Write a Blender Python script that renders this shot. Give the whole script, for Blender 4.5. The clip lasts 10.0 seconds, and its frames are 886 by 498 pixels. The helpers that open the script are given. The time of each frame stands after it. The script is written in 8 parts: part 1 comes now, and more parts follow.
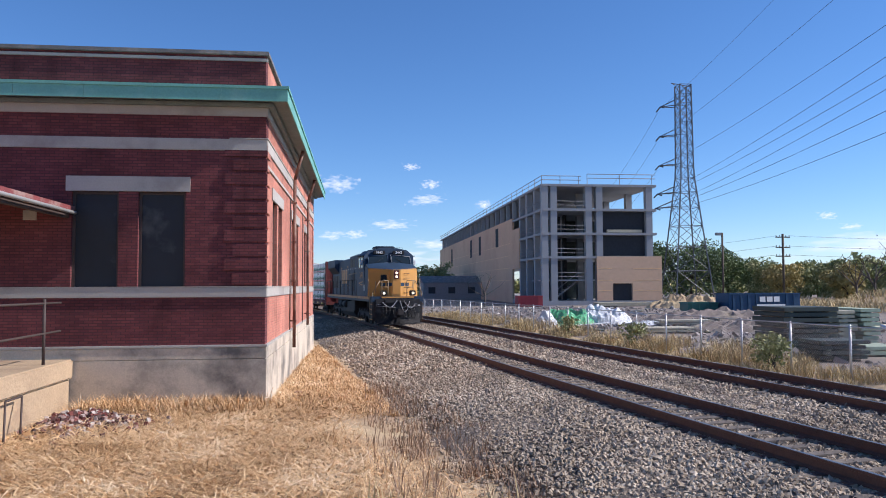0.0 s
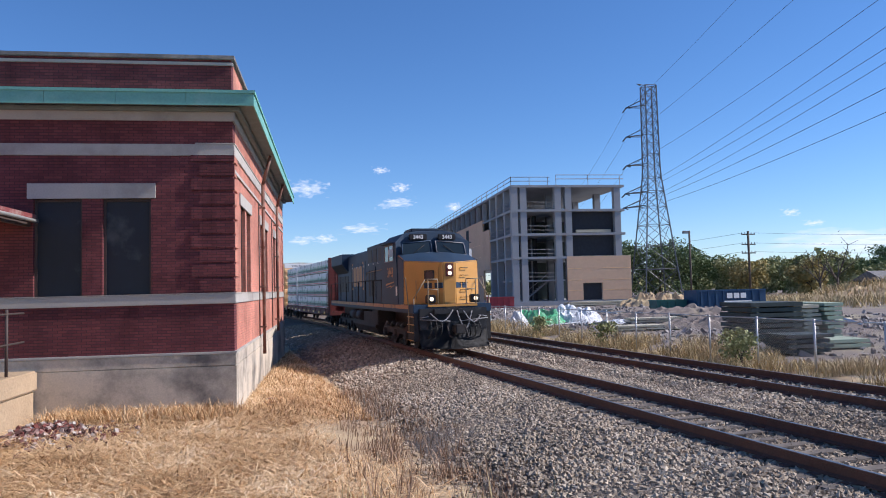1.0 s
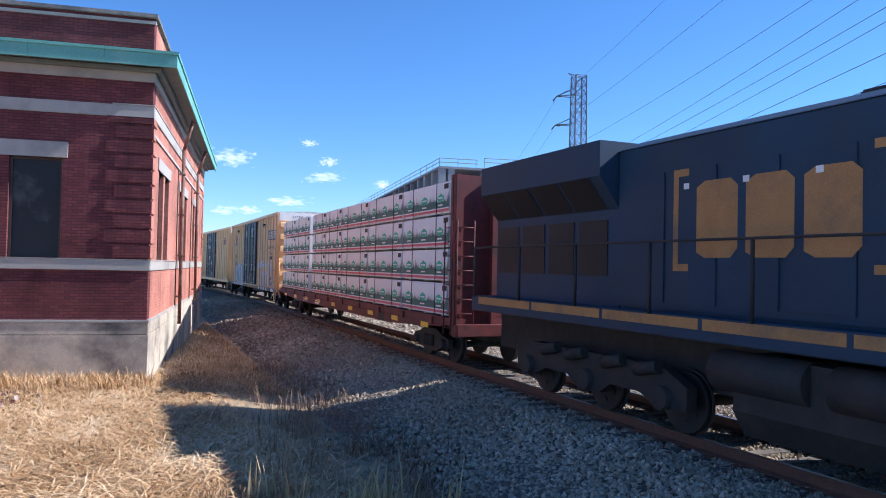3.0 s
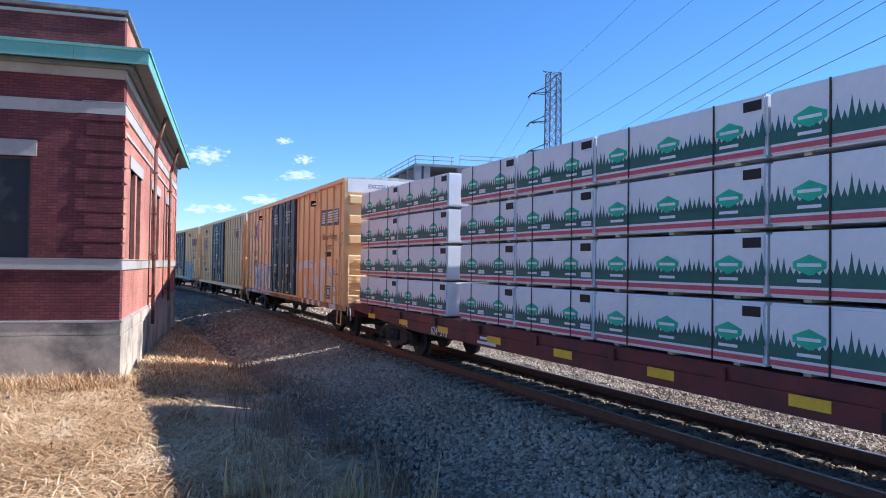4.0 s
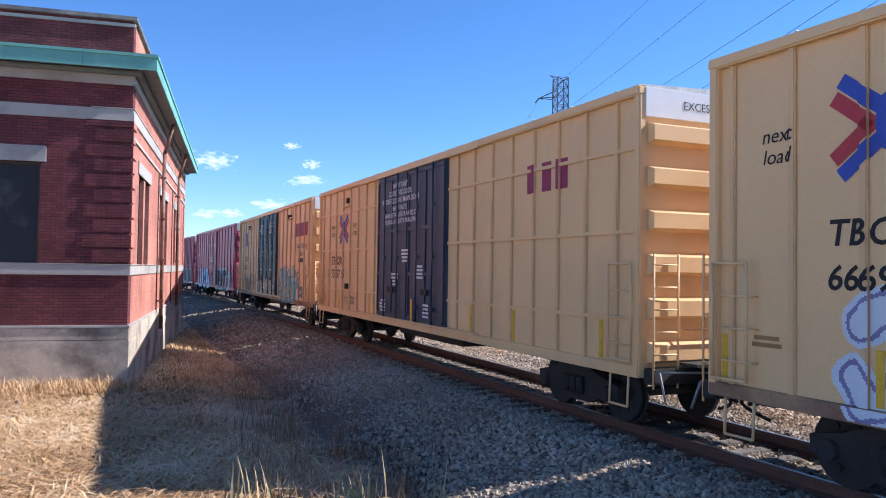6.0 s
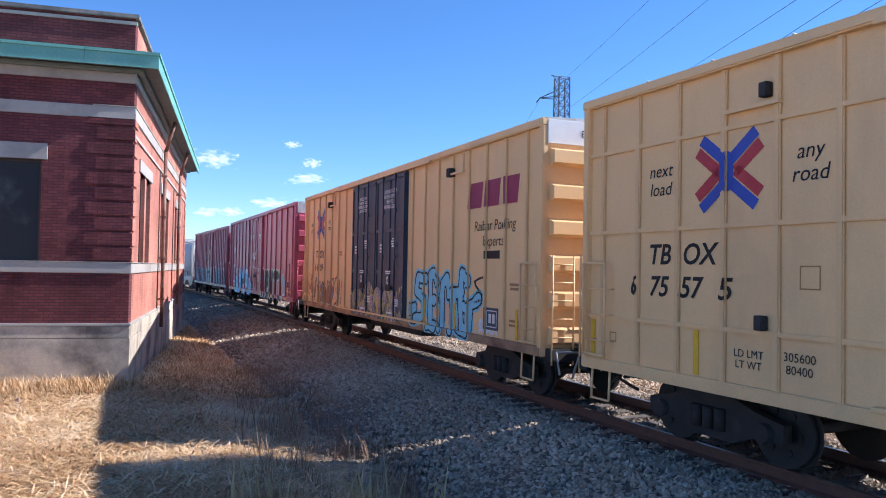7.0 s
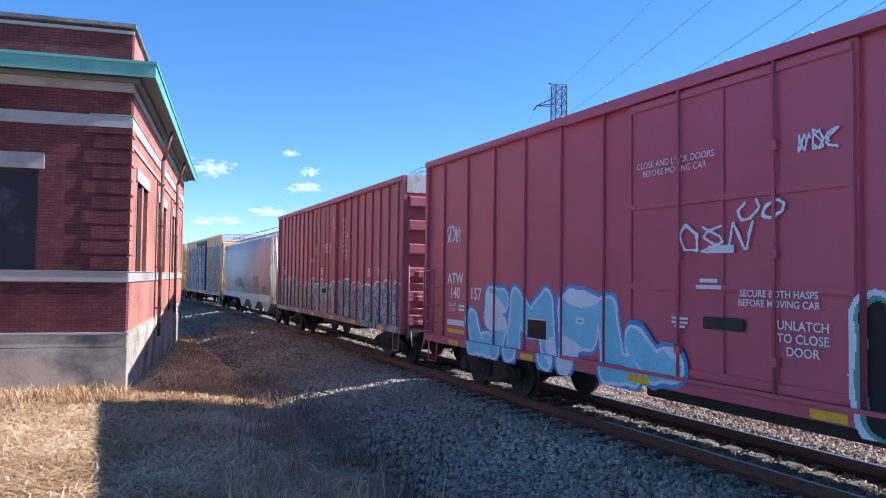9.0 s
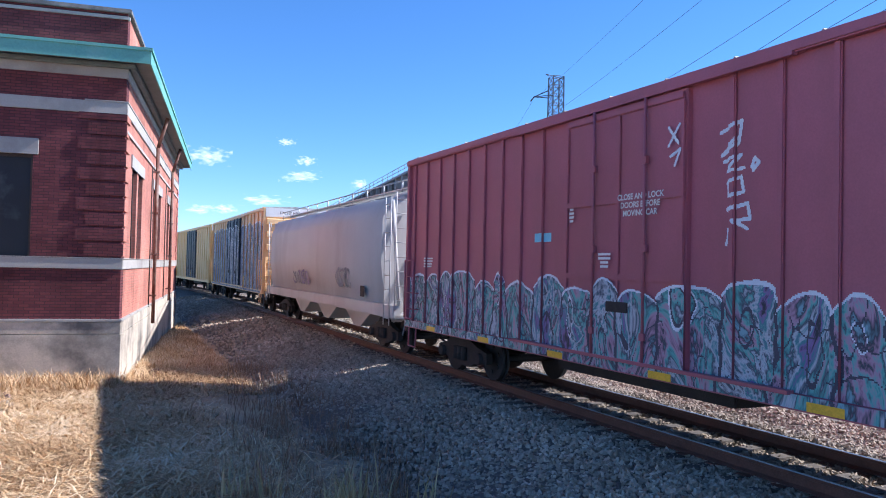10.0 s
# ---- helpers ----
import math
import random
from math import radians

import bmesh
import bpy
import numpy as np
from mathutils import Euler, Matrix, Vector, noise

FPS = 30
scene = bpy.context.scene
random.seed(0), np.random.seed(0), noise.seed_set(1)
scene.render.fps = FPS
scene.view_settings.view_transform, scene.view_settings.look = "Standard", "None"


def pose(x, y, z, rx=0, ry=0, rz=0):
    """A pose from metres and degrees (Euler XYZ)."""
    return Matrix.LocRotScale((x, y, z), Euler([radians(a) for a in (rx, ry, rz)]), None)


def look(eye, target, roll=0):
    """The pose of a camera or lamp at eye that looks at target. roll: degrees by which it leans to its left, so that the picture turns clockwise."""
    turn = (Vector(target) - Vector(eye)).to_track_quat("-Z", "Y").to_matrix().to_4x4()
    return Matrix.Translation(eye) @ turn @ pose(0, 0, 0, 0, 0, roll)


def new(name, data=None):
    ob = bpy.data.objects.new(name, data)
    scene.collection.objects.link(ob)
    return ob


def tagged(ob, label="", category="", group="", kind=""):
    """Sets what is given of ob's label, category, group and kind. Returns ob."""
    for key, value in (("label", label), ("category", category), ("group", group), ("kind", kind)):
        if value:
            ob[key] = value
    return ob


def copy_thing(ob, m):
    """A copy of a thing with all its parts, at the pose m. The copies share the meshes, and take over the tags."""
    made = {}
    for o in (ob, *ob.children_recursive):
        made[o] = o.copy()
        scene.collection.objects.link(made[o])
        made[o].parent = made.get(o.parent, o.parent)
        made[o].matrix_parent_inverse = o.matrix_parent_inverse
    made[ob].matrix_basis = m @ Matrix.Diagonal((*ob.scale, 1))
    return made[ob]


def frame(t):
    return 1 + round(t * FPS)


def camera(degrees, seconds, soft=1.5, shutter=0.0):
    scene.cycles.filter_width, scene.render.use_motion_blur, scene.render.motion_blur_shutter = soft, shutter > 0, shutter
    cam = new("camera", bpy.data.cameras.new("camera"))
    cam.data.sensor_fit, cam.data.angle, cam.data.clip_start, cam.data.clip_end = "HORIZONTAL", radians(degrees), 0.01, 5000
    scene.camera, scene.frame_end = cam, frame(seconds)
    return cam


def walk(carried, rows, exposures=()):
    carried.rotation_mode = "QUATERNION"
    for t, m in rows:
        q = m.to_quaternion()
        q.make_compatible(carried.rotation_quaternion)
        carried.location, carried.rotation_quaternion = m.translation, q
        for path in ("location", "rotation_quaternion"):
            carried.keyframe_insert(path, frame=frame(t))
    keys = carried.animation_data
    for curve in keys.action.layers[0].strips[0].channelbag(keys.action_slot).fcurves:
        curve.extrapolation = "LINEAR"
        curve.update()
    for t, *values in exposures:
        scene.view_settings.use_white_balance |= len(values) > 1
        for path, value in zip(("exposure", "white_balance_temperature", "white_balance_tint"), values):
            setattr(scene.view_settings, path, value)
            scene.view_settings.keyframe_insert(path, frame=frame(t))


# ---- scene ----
cam = camera(61.0, 10.0, soft=1.0)
PATH = [
    (0.0, pose(-0.000, 0.000, 2.350, 92.81, 0.23, -6.44)),
    (0.5, pose(0.000, 0.009, 2.342, 92.98, 1.21, -7.68)),
    (1.0, pose(0.022, -0.004, 2.336, 92.99, 1.37, -8.59)),
    (1.5, pose(0.044, -0.017, 2.334, 92.44, 1.24, -9.48)),
    (2.0, pose(0.048, -0.017, 2.325, 91.77, 0.43, -10.84)),
    (2.5, pose(0.063, -0.026, 2.332, 91.51, -0.67, -12.73)),
    (4.0, pose(0.080, -0.060, 2.327, 91.22, -0.79, -16.14)),
    (4.5, pose(0.083, -0.053, 2.330, 91.80, -0.30, -16.29)),
    (5.0, pose(0.089, -0.079, 2.325, 91.55, -0.42, -15.94)),
    (5.5, pose(0.090, -0.069, 2.338, 91.59, -0.64, -15.71)),
    (7.0, pose(0.074, -0.031, 2.336, 91.52, -1.02, -15.55)),
    (7.5, pose(0.090, -0.030, 2.325, 91.55, -0.57, -15.14)),
    (8.0, pose(0.085, -0.048, 2.335, 91.55, -0.81, -15.38)),
    (8.5, pose(0.090, -0.066, 2.332, 91.97, -0.64, -15.52)),
    (9.0, pose(0.092, -0.042, 2.324, 92.12, -0.73, -15.68)),
    (9.5, pose(0.099, -0.041, 2.320, 91.56, -0.90, -15.77)),
    (10.0, pose(0.099, -0.031, 2.312, 91.41, -1.29, -16.04)),
]
walk(cam, PATH, exposures=[(0.0, 0.32, 5950, 17), (1.4, 0.26, 5900, 17), (2.0, 0.32, 5800, 16), (2.5, 0.68, 5550, 15), (4.0, 0.68, 5500, 14), (5.5, 0.72, 5600, 15), (7.0, 0.80, 5650, 16), (8.5, 0.80, 5450, 15), (10.0, 0.80, 5400, 15)])

# ---- light ----
SUN_AZ = radians(-5.5)       # from the +x axis towards +y
SUN_EL = radians(37.5)
to_sun = Vector((math.cos(SUN_EL) * math.cos(SUN_AZ), math.cos(SUN_EL) * math.sin(SUN_AZ), math.sin(SUN_EL)))
sun = new("sun", bpy.data.lights.new("sun", "SUN"))
sun.data.energy, sun.data.angle, sun.data.color = 5.0, radians(0.53), (1.0, 0.92, 0.80)
sun.matrix_world = look(to_sun * 50, (0, 0, 0))
world = bpy.data.worlds.new("sky")
scene.world = world
world.use_nodes = True
wn, wl = world.node_tree.nodes, world.node_tree.links
sky = wn.new("ShaderNodeTexSky")
sky.sky_type = "NISHITA"
sky.sun_disc = False
sky.sun_elevation, sky.sun_rotation = SUN_EL, math.pi / 2 - SUN_AZ
sky.air_density, sky.dust_density, sky.ozone_density = 0.9, 0.0, 6.0
wn["Background"].inputs[1].default_value = 0.11
vivid = wn.new("ShaderNodeHueSaturation")
vivid.inputs["Saturation"].default_value = 1.09
wl.new(sky.outputs[0], vivid.inputs["Color"])
wl.new(vivid.outputs[0], wn["Background"].inputs[0])


# ---- materials ----
def mat(name, color, rough=0.8, metal=0.0, var=0.25, scale=3.0, fine=40.0, bump=0.2, bump_d=0.01, second=None, mix_lo=0.45, mix_hi=0.65,
        streak=0.0, rand=0.0, spec=0.4, emit=0.0):
    """A procedural surface: colour varied at two scales, stains of a second colour, streaks and fine relief."""
    m = bpy.data.materials.new(name)
    m.use_nodes = True
    n, l = m.node_tree.nodes, m.node_tree.links
    b = n["Principled BSDF"]
    b.inputs["Roughness"].default_value, b.inputs["Metallic"].default_value = rough, metal
    b.inputs["Specular IOR Level"].default_value = spec
    tc = n.new("ShaderNodeTexCoord")
    big, small = n.new("ShaderNodeTexNoise"), n.new("ShaderNodeTexNoise")
    for q, sc, det in ((big, scale, 6), (small, fine, 4)):
        q.inputs["Scale"].default_value, q.inputs["Detail"].default_value = sc, det
        q.inputs["Roughness"].default_value = 0.6
        l.new(tc.outputs["Object"], q.inputs["Vector"])
    lo = tuple(c * (1 - var) for c in color) + (1,)
    hi = tuple(min(1, c * (1 + var)) for c in color) + (1,)
    add = n.new("ShaderNodeMath")
    add.operation = "MULTIPLY_ADD"
    add.inputs[1].default_value = 0.5
    l.new(small.outputs["Fac"], add.inputs[0])
    half = n.new("ShaderNodeMath")
    half.operation = "MULTIPLY"
    half.inputs[1].default_value = 0.5
    l.new(big.outputs["Fac"], half.inputs[0])
    l.new(half.outputs[0], add.inputs[2])
    ramp = n.new("ShaderNodeValToRGB")
    ramp.color_ramp.elements[0].position, ramp.color_ramp.elements[1].position = 0.3, 0.7
    ramp.color_ramp.elements[0].color, ramp.color_ramp.elements[1].color = lo, hi
    l.new(add.outputs[0], ramp.inputs[0])
    out = ramp.outputs[0]
    if second:
        st = n.new("ShaderNodeTexNoise")
        st.inputs["Scale"].default_value, st.inputs["Detail"].default_value = scale * 0.6, 8
        st.inputs["Roughness"].default_value = 0.65
        src = tc.outputs["Object"]
        if streak:
            mp = n.new("ShaderNodeMapping")
            mp.inputs["Scale"].default_value = (1, 1, streak)
            mp.inputs["Location"].default_value = (3.1, 7.7, 1.3)
            l.new(src, mp.inputs["Vector"])
            src = mp.outputs[0]
        l.new(src, st.inputs["Vector"])
        r2 = n.new("ShaderNodeMapRange")
        r2.inputs["From Min"].default_value, r2.inputs["From Max"].default_value = mix_lo, mix_hi
        l.new(st.outputs["Fac"], r2.inputs["Value"])
        mx = n.new("ShaderNodeMix")
        mx.data_type = "RGBA"
        l.new(r2.outputs[0], mx.inputs["Factor"])
        l.new(out, mx.inputs["A"])
        mx.inputs["B"].default_value = tuple(second) + (1,)
        out = mx.outputs["Result"]
    if rand:
        oi = n.new("ShaderNodeObjectInfo")
        mr = n.new("ShaderNodeMapRange")
        mr.inputs["To Min"].default_value, mr.inputs["To Max"].default_value = 1 - rand, 1 + rand
        l.new(oi.outputs["Random"], mr.inputs["Value"])
        hs = n.new("ShaderNodeHueSaturation")
        l.new(mr.outputs[0], hs.inputs["Value"])
        l.new(out, hs.inputs["Color"])
        out = hs.outputs[0]
    l.new(out, b.inputs["Base Color"])
    if bump:
        bp = n.new("ShaderNodeBump")
        bp.inputs["Strength"].default_value, bp.inputs["Distance"].default_value = bump, bump_d
        l.new(small.outputs["Fac"], bp.inputs["Height"])
        l.new(bp.outputs[0], b.inputs["Normal"])
    if emit:
        b.inputs["Emission Color"].default_value = tuple(color) + (1,)
        b.inputs["Emission Strength"].default_value = emit
    return m


def island_mat(name, ramp_colors, rough=0.8, noise_scale=0.6, spec=0.3):
    """A surface whose separate pieces each take a colour of the ramp, shifted by slow noise over the ground."""
    m = bpy.data.materials.new(name)
    m.use_nodes = True
    n, l = m.node_tree.nodes, m.node_tree.links
    b = n["Principled BSDF"]
    b.inputs["Roughness"].default_value, b.inputs["Specular IOR Level"].default_value = rough, spec
    g = n.new("ShaderNodeNewGeometry")
    tc = n.new("ShaderNodeTexCoord")
    nz = n.new("ShaderNodeTexNoise")
    nz.inputs["Scale"].default_value, nz.inputs["Detail"].default_value = noise_scale, 5
    l.new(tc.outputs["Object"], nz.inputs["Vector"])
    a = n.new("ShaderNodeMath")
    a.operation = "MULTIPLY_ADD"
    a.inputs[1].default_value = 0.55
    l.new(g.outputs["Random Per Island"], a.inputs[0])
    sub = n.new("ShaderNodeMath")
    sub.operation = "MULTIPLY_ADD"
    sub.inputs[1].default_value, sub.inputs[2].default_value = 0.9, -0.22
    l.new(nz.outputs["Fac"], sub.inputs[0])
    l.new(sub.outputs[0], a.inputs[2])
    ramp = n.new("ShaderNodeValToRGB")
    e = ramp.color_ramp.elements
    while len(e) < len(ramp_colors):
        e.new(0.5)
    for i, c in enumerate(ramp_colors):
        e[i].position = i / (len(ramp_colors) - 1)
        e[i].color = tuple(c) + (1,)
    l.new(a.outputs[0], ramp.inputs[0])
    l.new(ramp.outputs[0], b.inputs["Base Color"])
    return m


def brick_mat(name, c1, c2, mortar, side_axis):
    """Brickwork in true courses of 0.068 m; side_axis picks the wall's running axis."""
    m = bpy.data.materials.new(name)
    m.use_nodes = True
    n, l = m.node_tree.nodes, m.node_tree.links
    b = n["Principled BSDF"]
    b.inputs["Roughness"].default_value, b.inputs["Specular IOR Level"].default_value = 0.88, 0.25
    tc = n.new("ShaderNodeTexCoord")
    sp, cb = n.new("ShaderNodeSeparateXYZ"), n.new("ShaderNodeCombineXYZ")
    l.new(tc.outputs["Object"], sp.inputs[0])
    l.new(sp.outputs[side_axis], cb.inputs[0])
    l.new(sp.outputs[2], cb.inputs[1])
    br = n.new("ShaderNodeTexBrick")
    br.inputs["Scale"].default_value = 1.0
    br.inputs["Brick Width"].default_value, br.inputs["Row Height"].default_value = 0.21, 0.068
    br.inputs["Mortar Size"].default_value = 0.007
    br.inputs["Color1"].default_value, br.inputs["Color2"].default_value = tuple(c1) + (1,), tuple(c2) + (1,)
    br.inputs["Mortar"].default_value = tuple(mortar) + (1,)
    l.new(cb.outputs[0], br.inputs["Vector"])
    nz = n.new("ShaderNodeTexNoise")
    nz.inputs["Scale"].default_value, nz.inputs["Detail"].default_value, nz.inputs["Roughness"].default_value = 0.7, 8, 0.65
    l.new(tc.outputs["Object"], nz.inputs["Vector"])
    rg = n.new("ShaderNodeMapRange")
    rg.inputs["From Min"].default_value, rg.inputs["From Max"].default_value = 0.35, 0.7
    rg.inputs["To Min"].default_value, rg.inputs["To Max"].default_value = 0.72, 1.2
    l.new(nz.outputs["Fac"], rg.inputs["Value"])
    hs = n.new("ShaderNodeHueSaturation")
    l.new(rg.outputs[0], hs.inputs["Value"])
    l.new(br.outputs["Color"], hs.inputs["Color"])
    mp = n.new("ShaderNodeMapping")
    mp.inputs["Scale"].default_value = (1.3, 1.3, 0.28)
    l.new(tc.outputs["Object"], mp.inputs["Vector"])
    soot = n.new("ShaderNodeTexNoise")
    soot.inputs["Scale"].default_value, soot.inputs["Detail"].default_value, soot.inputs["Roughness"].default_value = 1.0, 7, 0.6
    l.new(mp.outputs[0], soot.inputs["Vector"])
    sr = n.new("ShaderNodeMapRange")
    sr.inputs["From Min"].default_value, sr.inputs["From Max"].default_value = 0.55, 0.78
    sr.inputs["To Max"].default_value = 0.75
    l.new(soot.outputs["Fac"], sr.inputs["Value"])
    mx = n.new("ShaderNodeMix")
    mx.data_type = "RGBA"
    l.new(sr.outputs[0], mx.inputs["Factor"])
    l.new(hs.outputs[0], mx.inputs["A"])
    mx.inputs["B"].default_value = tuple(c * 0.3 for c in c2) + (1,)
    l.new(mx.outputs["Result"], b.inputs["Base Color"])
    bp = n.new("ShaderNodeBump")
    bp.inputs["Strength"].default_value, bp.inputs["Distance"].default_value = 0.9, 0.010
    bp.invert = True
    l.new(br.outputs["Fac"], bp.inputs["Height"])
    l.new(bp.outputs[0], b.inputs["Normal"])
    return m


M = {}
# Same brick twice: shade put into the facade colour, sunlight into the side colour.
M["brick_x"] = brick_mat("brick_facade_shade_tone", (0.205, 0.060, 0.062), (0.145, 0.043, 0.048), (0.085, 0.038, 0.040), 0)
M["brick_y"] = brick_mat("brick_side_sun_tone", (0.62, 0.245, 0.175), (0.52, 0.20, 0.145), (0.50, 0.28, 0.21), 1)
M["stone"] = mat("limestone_trim", (0.43, 0.40, 0.36), 0.85, var=0.15, scale=1.2, fine=30, second=(0.25, 0.22, 0.20), mix_lo=0.5, mix_hi=0.8)
M["base"] = mat("base_concrete", (0.58, 0.50, 0.395), 0.9, var=0.2, scale=0.9, fine=25, second=(0.17, 0.15, 0.13), mix_lo=0.47, mix_hi=0.66)
M["copper"] = mat("green_copper", (0.16, 0.40, 0.34), 0.6, var=0.16, scale=1.5, fine=20, second=(0.30, 0.52, 0.45), mix_lo=0.55, mix_hi=0.8)
M["soffit"] = mat("painted_soffit", (0.20, 0.24, 0.23), 0.8)
M["cap"] = mat("parapet_cap", (0.17, 0.165, 0.16), 0.85, second=(0.3, 0.28, 0.25))
M["dock"] = mat("worn_sandstone", (0.42, 0.31, 0.20), 0.9, var=0.2, scale=1.2, fine=14, bump=0.6, bump_d=0.03, second=(0.24, 0.17, 0.12), mix_lo=0.5, mix_hi=0.75)
M["ochre"] = mat("worn_yellow_marking", (0.40, 0.20, 0.07), 0.55, var=0.25, scale=2.5, second=(0.16, 0.11, 0.08), mix_lo=0.5, mix_hi=0.75)
M["plow"] = mat("scuffed_plow", (0.022, 0.022, 0.024), 0.6, second=(0.09, 0.088, 0.085), mix_lo=0.55, mix_hi=0.75)
M["board"] = mat("boarded_window", (0.018, 0.022, 0.030), 0.6, var=0.35, scale=1.1, second=(0.13, 0.135, 0.13), mix_lo=0.56, mix_hi=0.78)
M["frame"] = mat("old_frame", (0.07, 0.05, 0.045), 0.7)
M["pipe"] = mat("rusty_pipe", (0.16, 0.065, 0.045), 0.7, second=(0.3, 0.2, 0.15))
M["dirt"] = mat("dry_soil", (0.38, 0.275, 0.17), 0.95, var=0.3, scale=0.5, fine=18, bump=0.6, bump_d=0.03, second=(0.50, 0.38, 0.22), mix_lo=0.42, mix_hi=0.62)
M["yard"] = mat("yard_soil", (0.20, 0.165, 0.145), 0.95, var=0.3, scale=0.35, fine=9, bump=0.6, bump_d=0.04, second=(0.30, 0.26, 0.17), mix_lo=0.5, mix_hi=0.7)
M["bed"] = mat("ballast_bed", (0.17, 0.137, 0.11), 0.95, var=0.4, scale=14, fine=60, bump=1.0, bump_d=0.03)
M["stonebits"] = island_mat("ballast_stones", [(0.16, 0.125, 0.09), (0.29, 0.23, 0.165), (0.43, 0.35, 0.26), (0.68, 0.58, 0.46)], 0.85, 0.3)
M["straw"] = island_mat("dry_grass", [(0.13, 0.065, 0.028), (0.48, 0.27, 0.115), (0.80, 0.57, 0.32), (0.98, 0.86, 0.64)], 0.75, 0.6)
M["weed"] = island_mat("weeds", [(0.24, 0.18, 0.08), (0.50, 0.38, 0.19), (0.70, 0.56, 0.34)], 0.8, 0.5)
M["stalk"] = island_mat("brown_stalks", [(0.16, 0.09, 0.055), (0.32, 0.20, 0.12), (0.52, 0.38, 0.26)], 0.8, 0.8)
M["rail"] = mat("rusty_rail", (0.125, 0.060, 0.042), 0.75, 0.0, var=0.35, scale=6)
M["railtop"] = mat("worn_rail_head", (0.30, 0.28, 0.26), 0.42, 1.0, var=0.2)
M["tie"] = mat("weathered_tie", (0.09, 0.075, 0.065), 0.9, var=0.35, scale=3, second=(0.2, 0.17, 0.14))
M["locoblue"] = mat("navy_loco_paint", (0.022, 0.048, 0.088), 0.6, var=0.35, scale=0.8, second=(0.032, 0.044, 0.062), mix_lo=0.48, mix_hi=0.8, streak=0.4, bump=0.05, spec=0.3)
M["locoyellow"] = mat("yellow_loco_paint", (0.56, 0.28, 0.07), 0.42, var=0.12, scale=1.0, second=(0.30, 0.17, 0.04), mix_lo=0.55, mix_hi=0.85, bump=0.05)
M["locodark"] = mat("grimy_underframe", (0.036, 0.032, 0.031), 0.75, var=0.45, scale=3, second=(0.075, 0.058, 0.048), mix_lo=0.55, mix_hi=0.8)
M["glass"] = mat("dark_glass", (0.02, 0.03, 0.035), 0.12, var=0.1, bump=0, spec=0.5)
M["handrail"] = mat("handrail_paint", (0.26, 0.20, 0.12), 0.6)
M["steps"] = mat("grey_steel", (0.25, 0.25, 0.26), 0.6)
M["lampglow"] = mat("headlight", (1.0, 0.84, 0.56), 0.4, emit=1.1, bump=0)
M["white"] = mat("white_paint", (0.75, 0.75, 0.73), 0.6, var=0.08)
M["black"] = mat("black_paint", (0.015, 0.015, 0.017), 0.6)
M["boxyellow"] = mat("yellow_car_paint", (0.84, 0.55, 0.22), 0.45, var=0.08, scale=0.6, second=(0.58, 0.39, 0.20), mix_lo=0.55, mix_hi=0.85, streak=0.35, bump=0.08, spec=0.5)
M["boxtan"] = mat("buff_car_paint", (0.88, 0.575, 0.28), 0.5, var=0.09, scale=0.6, second=(0.56, 0.36, 0.20), mix_lo=0.52, mix_hi=0.86, streak=0.3, bump=0.08, spec=0.45)
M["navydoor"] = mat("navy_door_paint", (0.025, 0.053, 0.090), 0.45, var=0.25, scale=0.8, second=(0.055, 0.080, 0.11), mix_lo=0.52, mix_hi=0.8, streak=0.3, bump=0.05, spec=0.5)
M["boxred"] = mat("red_car_paint", (0.50, 0.105, 0.155), 0.42, var=0.12, scale=0.7, second=(0.40, 0.10, 0.13), mix_lo=0.5, mix_hi=0.8, streak=0.3, bump=0.08, spec=0.5)
M["boxbrown"] = mat("oxide_car_paint", (0.41, 0.120, 0.160), 0.48, var=0.15, scale=0.7, second=(0.30, 0.10, 0.11), mix_lo=0.5, mix_hi=0.8, streak=0.3, bump=0.08, spec=0.5)
M["flatred"] = mat("oxide_flatcar", (0.16, 0.035, 0.035), 0.65, var=0.2, second=(0.08, 0.03, 0.028))
M["silver"] = mat("grey_hopper_paint", (0.58, 0.555, 0.53), 0.5, var=0.1, scale=0.6, second=(0.38, 0.34, 0.31), mix_lo=0.5, mix_hi=0.8, streak=0.3, bump=0.05)
M["galv"] = mat("galvanised_steel", (0.55, 0.55, 0.54), 0.45, 0.6, var=0.15)
M["roof"] = mat("car_roof", (0.55, 0.54, 0.50), 0.5, 0.3, second=(0.3, 0.25, 0.2))
M["wrap"] = mat("white_lumber_wrap", (0.72, 0.74, 0.78), 0.4, var=0.06, scale=2, fine=12, bump=0.25, bump_d=0.02)
M["wrapgreen"] = mat("printed_green", (0.030, 0.125, 0.110), 0.5, var=0.2)
M["wraplogo"] = mat("printed_bright_green", (0.04, 0.46, 0.29), 0.5)
M["wrapred"] = mat("printed_red", (0.55, 0.10, 0.14), 0.5)
M["strap"] = mat("black_strap", (0.03, 0.03, 0.03), 0.6)
M["reflector"] = mat("yellow_reflector", (0.80, 0.47, 0.04), 0.4)
M["redmark"] = mat("red_marking", (0.50, 0.05, 0.06), 0.5)
M["bluemark"] = mat("blue_marking", (0.05, 0.09, 0.42), 0.5)
M["magenta"] = mat("magenta_marking", (0.32, 0.04, 0.10), 0.55)
M["gcyan"] = mat("spray_cyan", (0.26, 0.60, 0.74), 0.6, var=0.2, scale=2.0)
M["gblue"] = mat("spray_blue", (0.12, 0.32, 0.62), 0.6, var=0.2)
M["gwhite"] = mat("spray_white", (0.74, 0.77, 0.83), 0.6, var=0.12, scale=2)
M["gviolet"] = mat("spray_violet", (0.28, 0.24, 0.42), 0.6, var=0.3, scale=2)
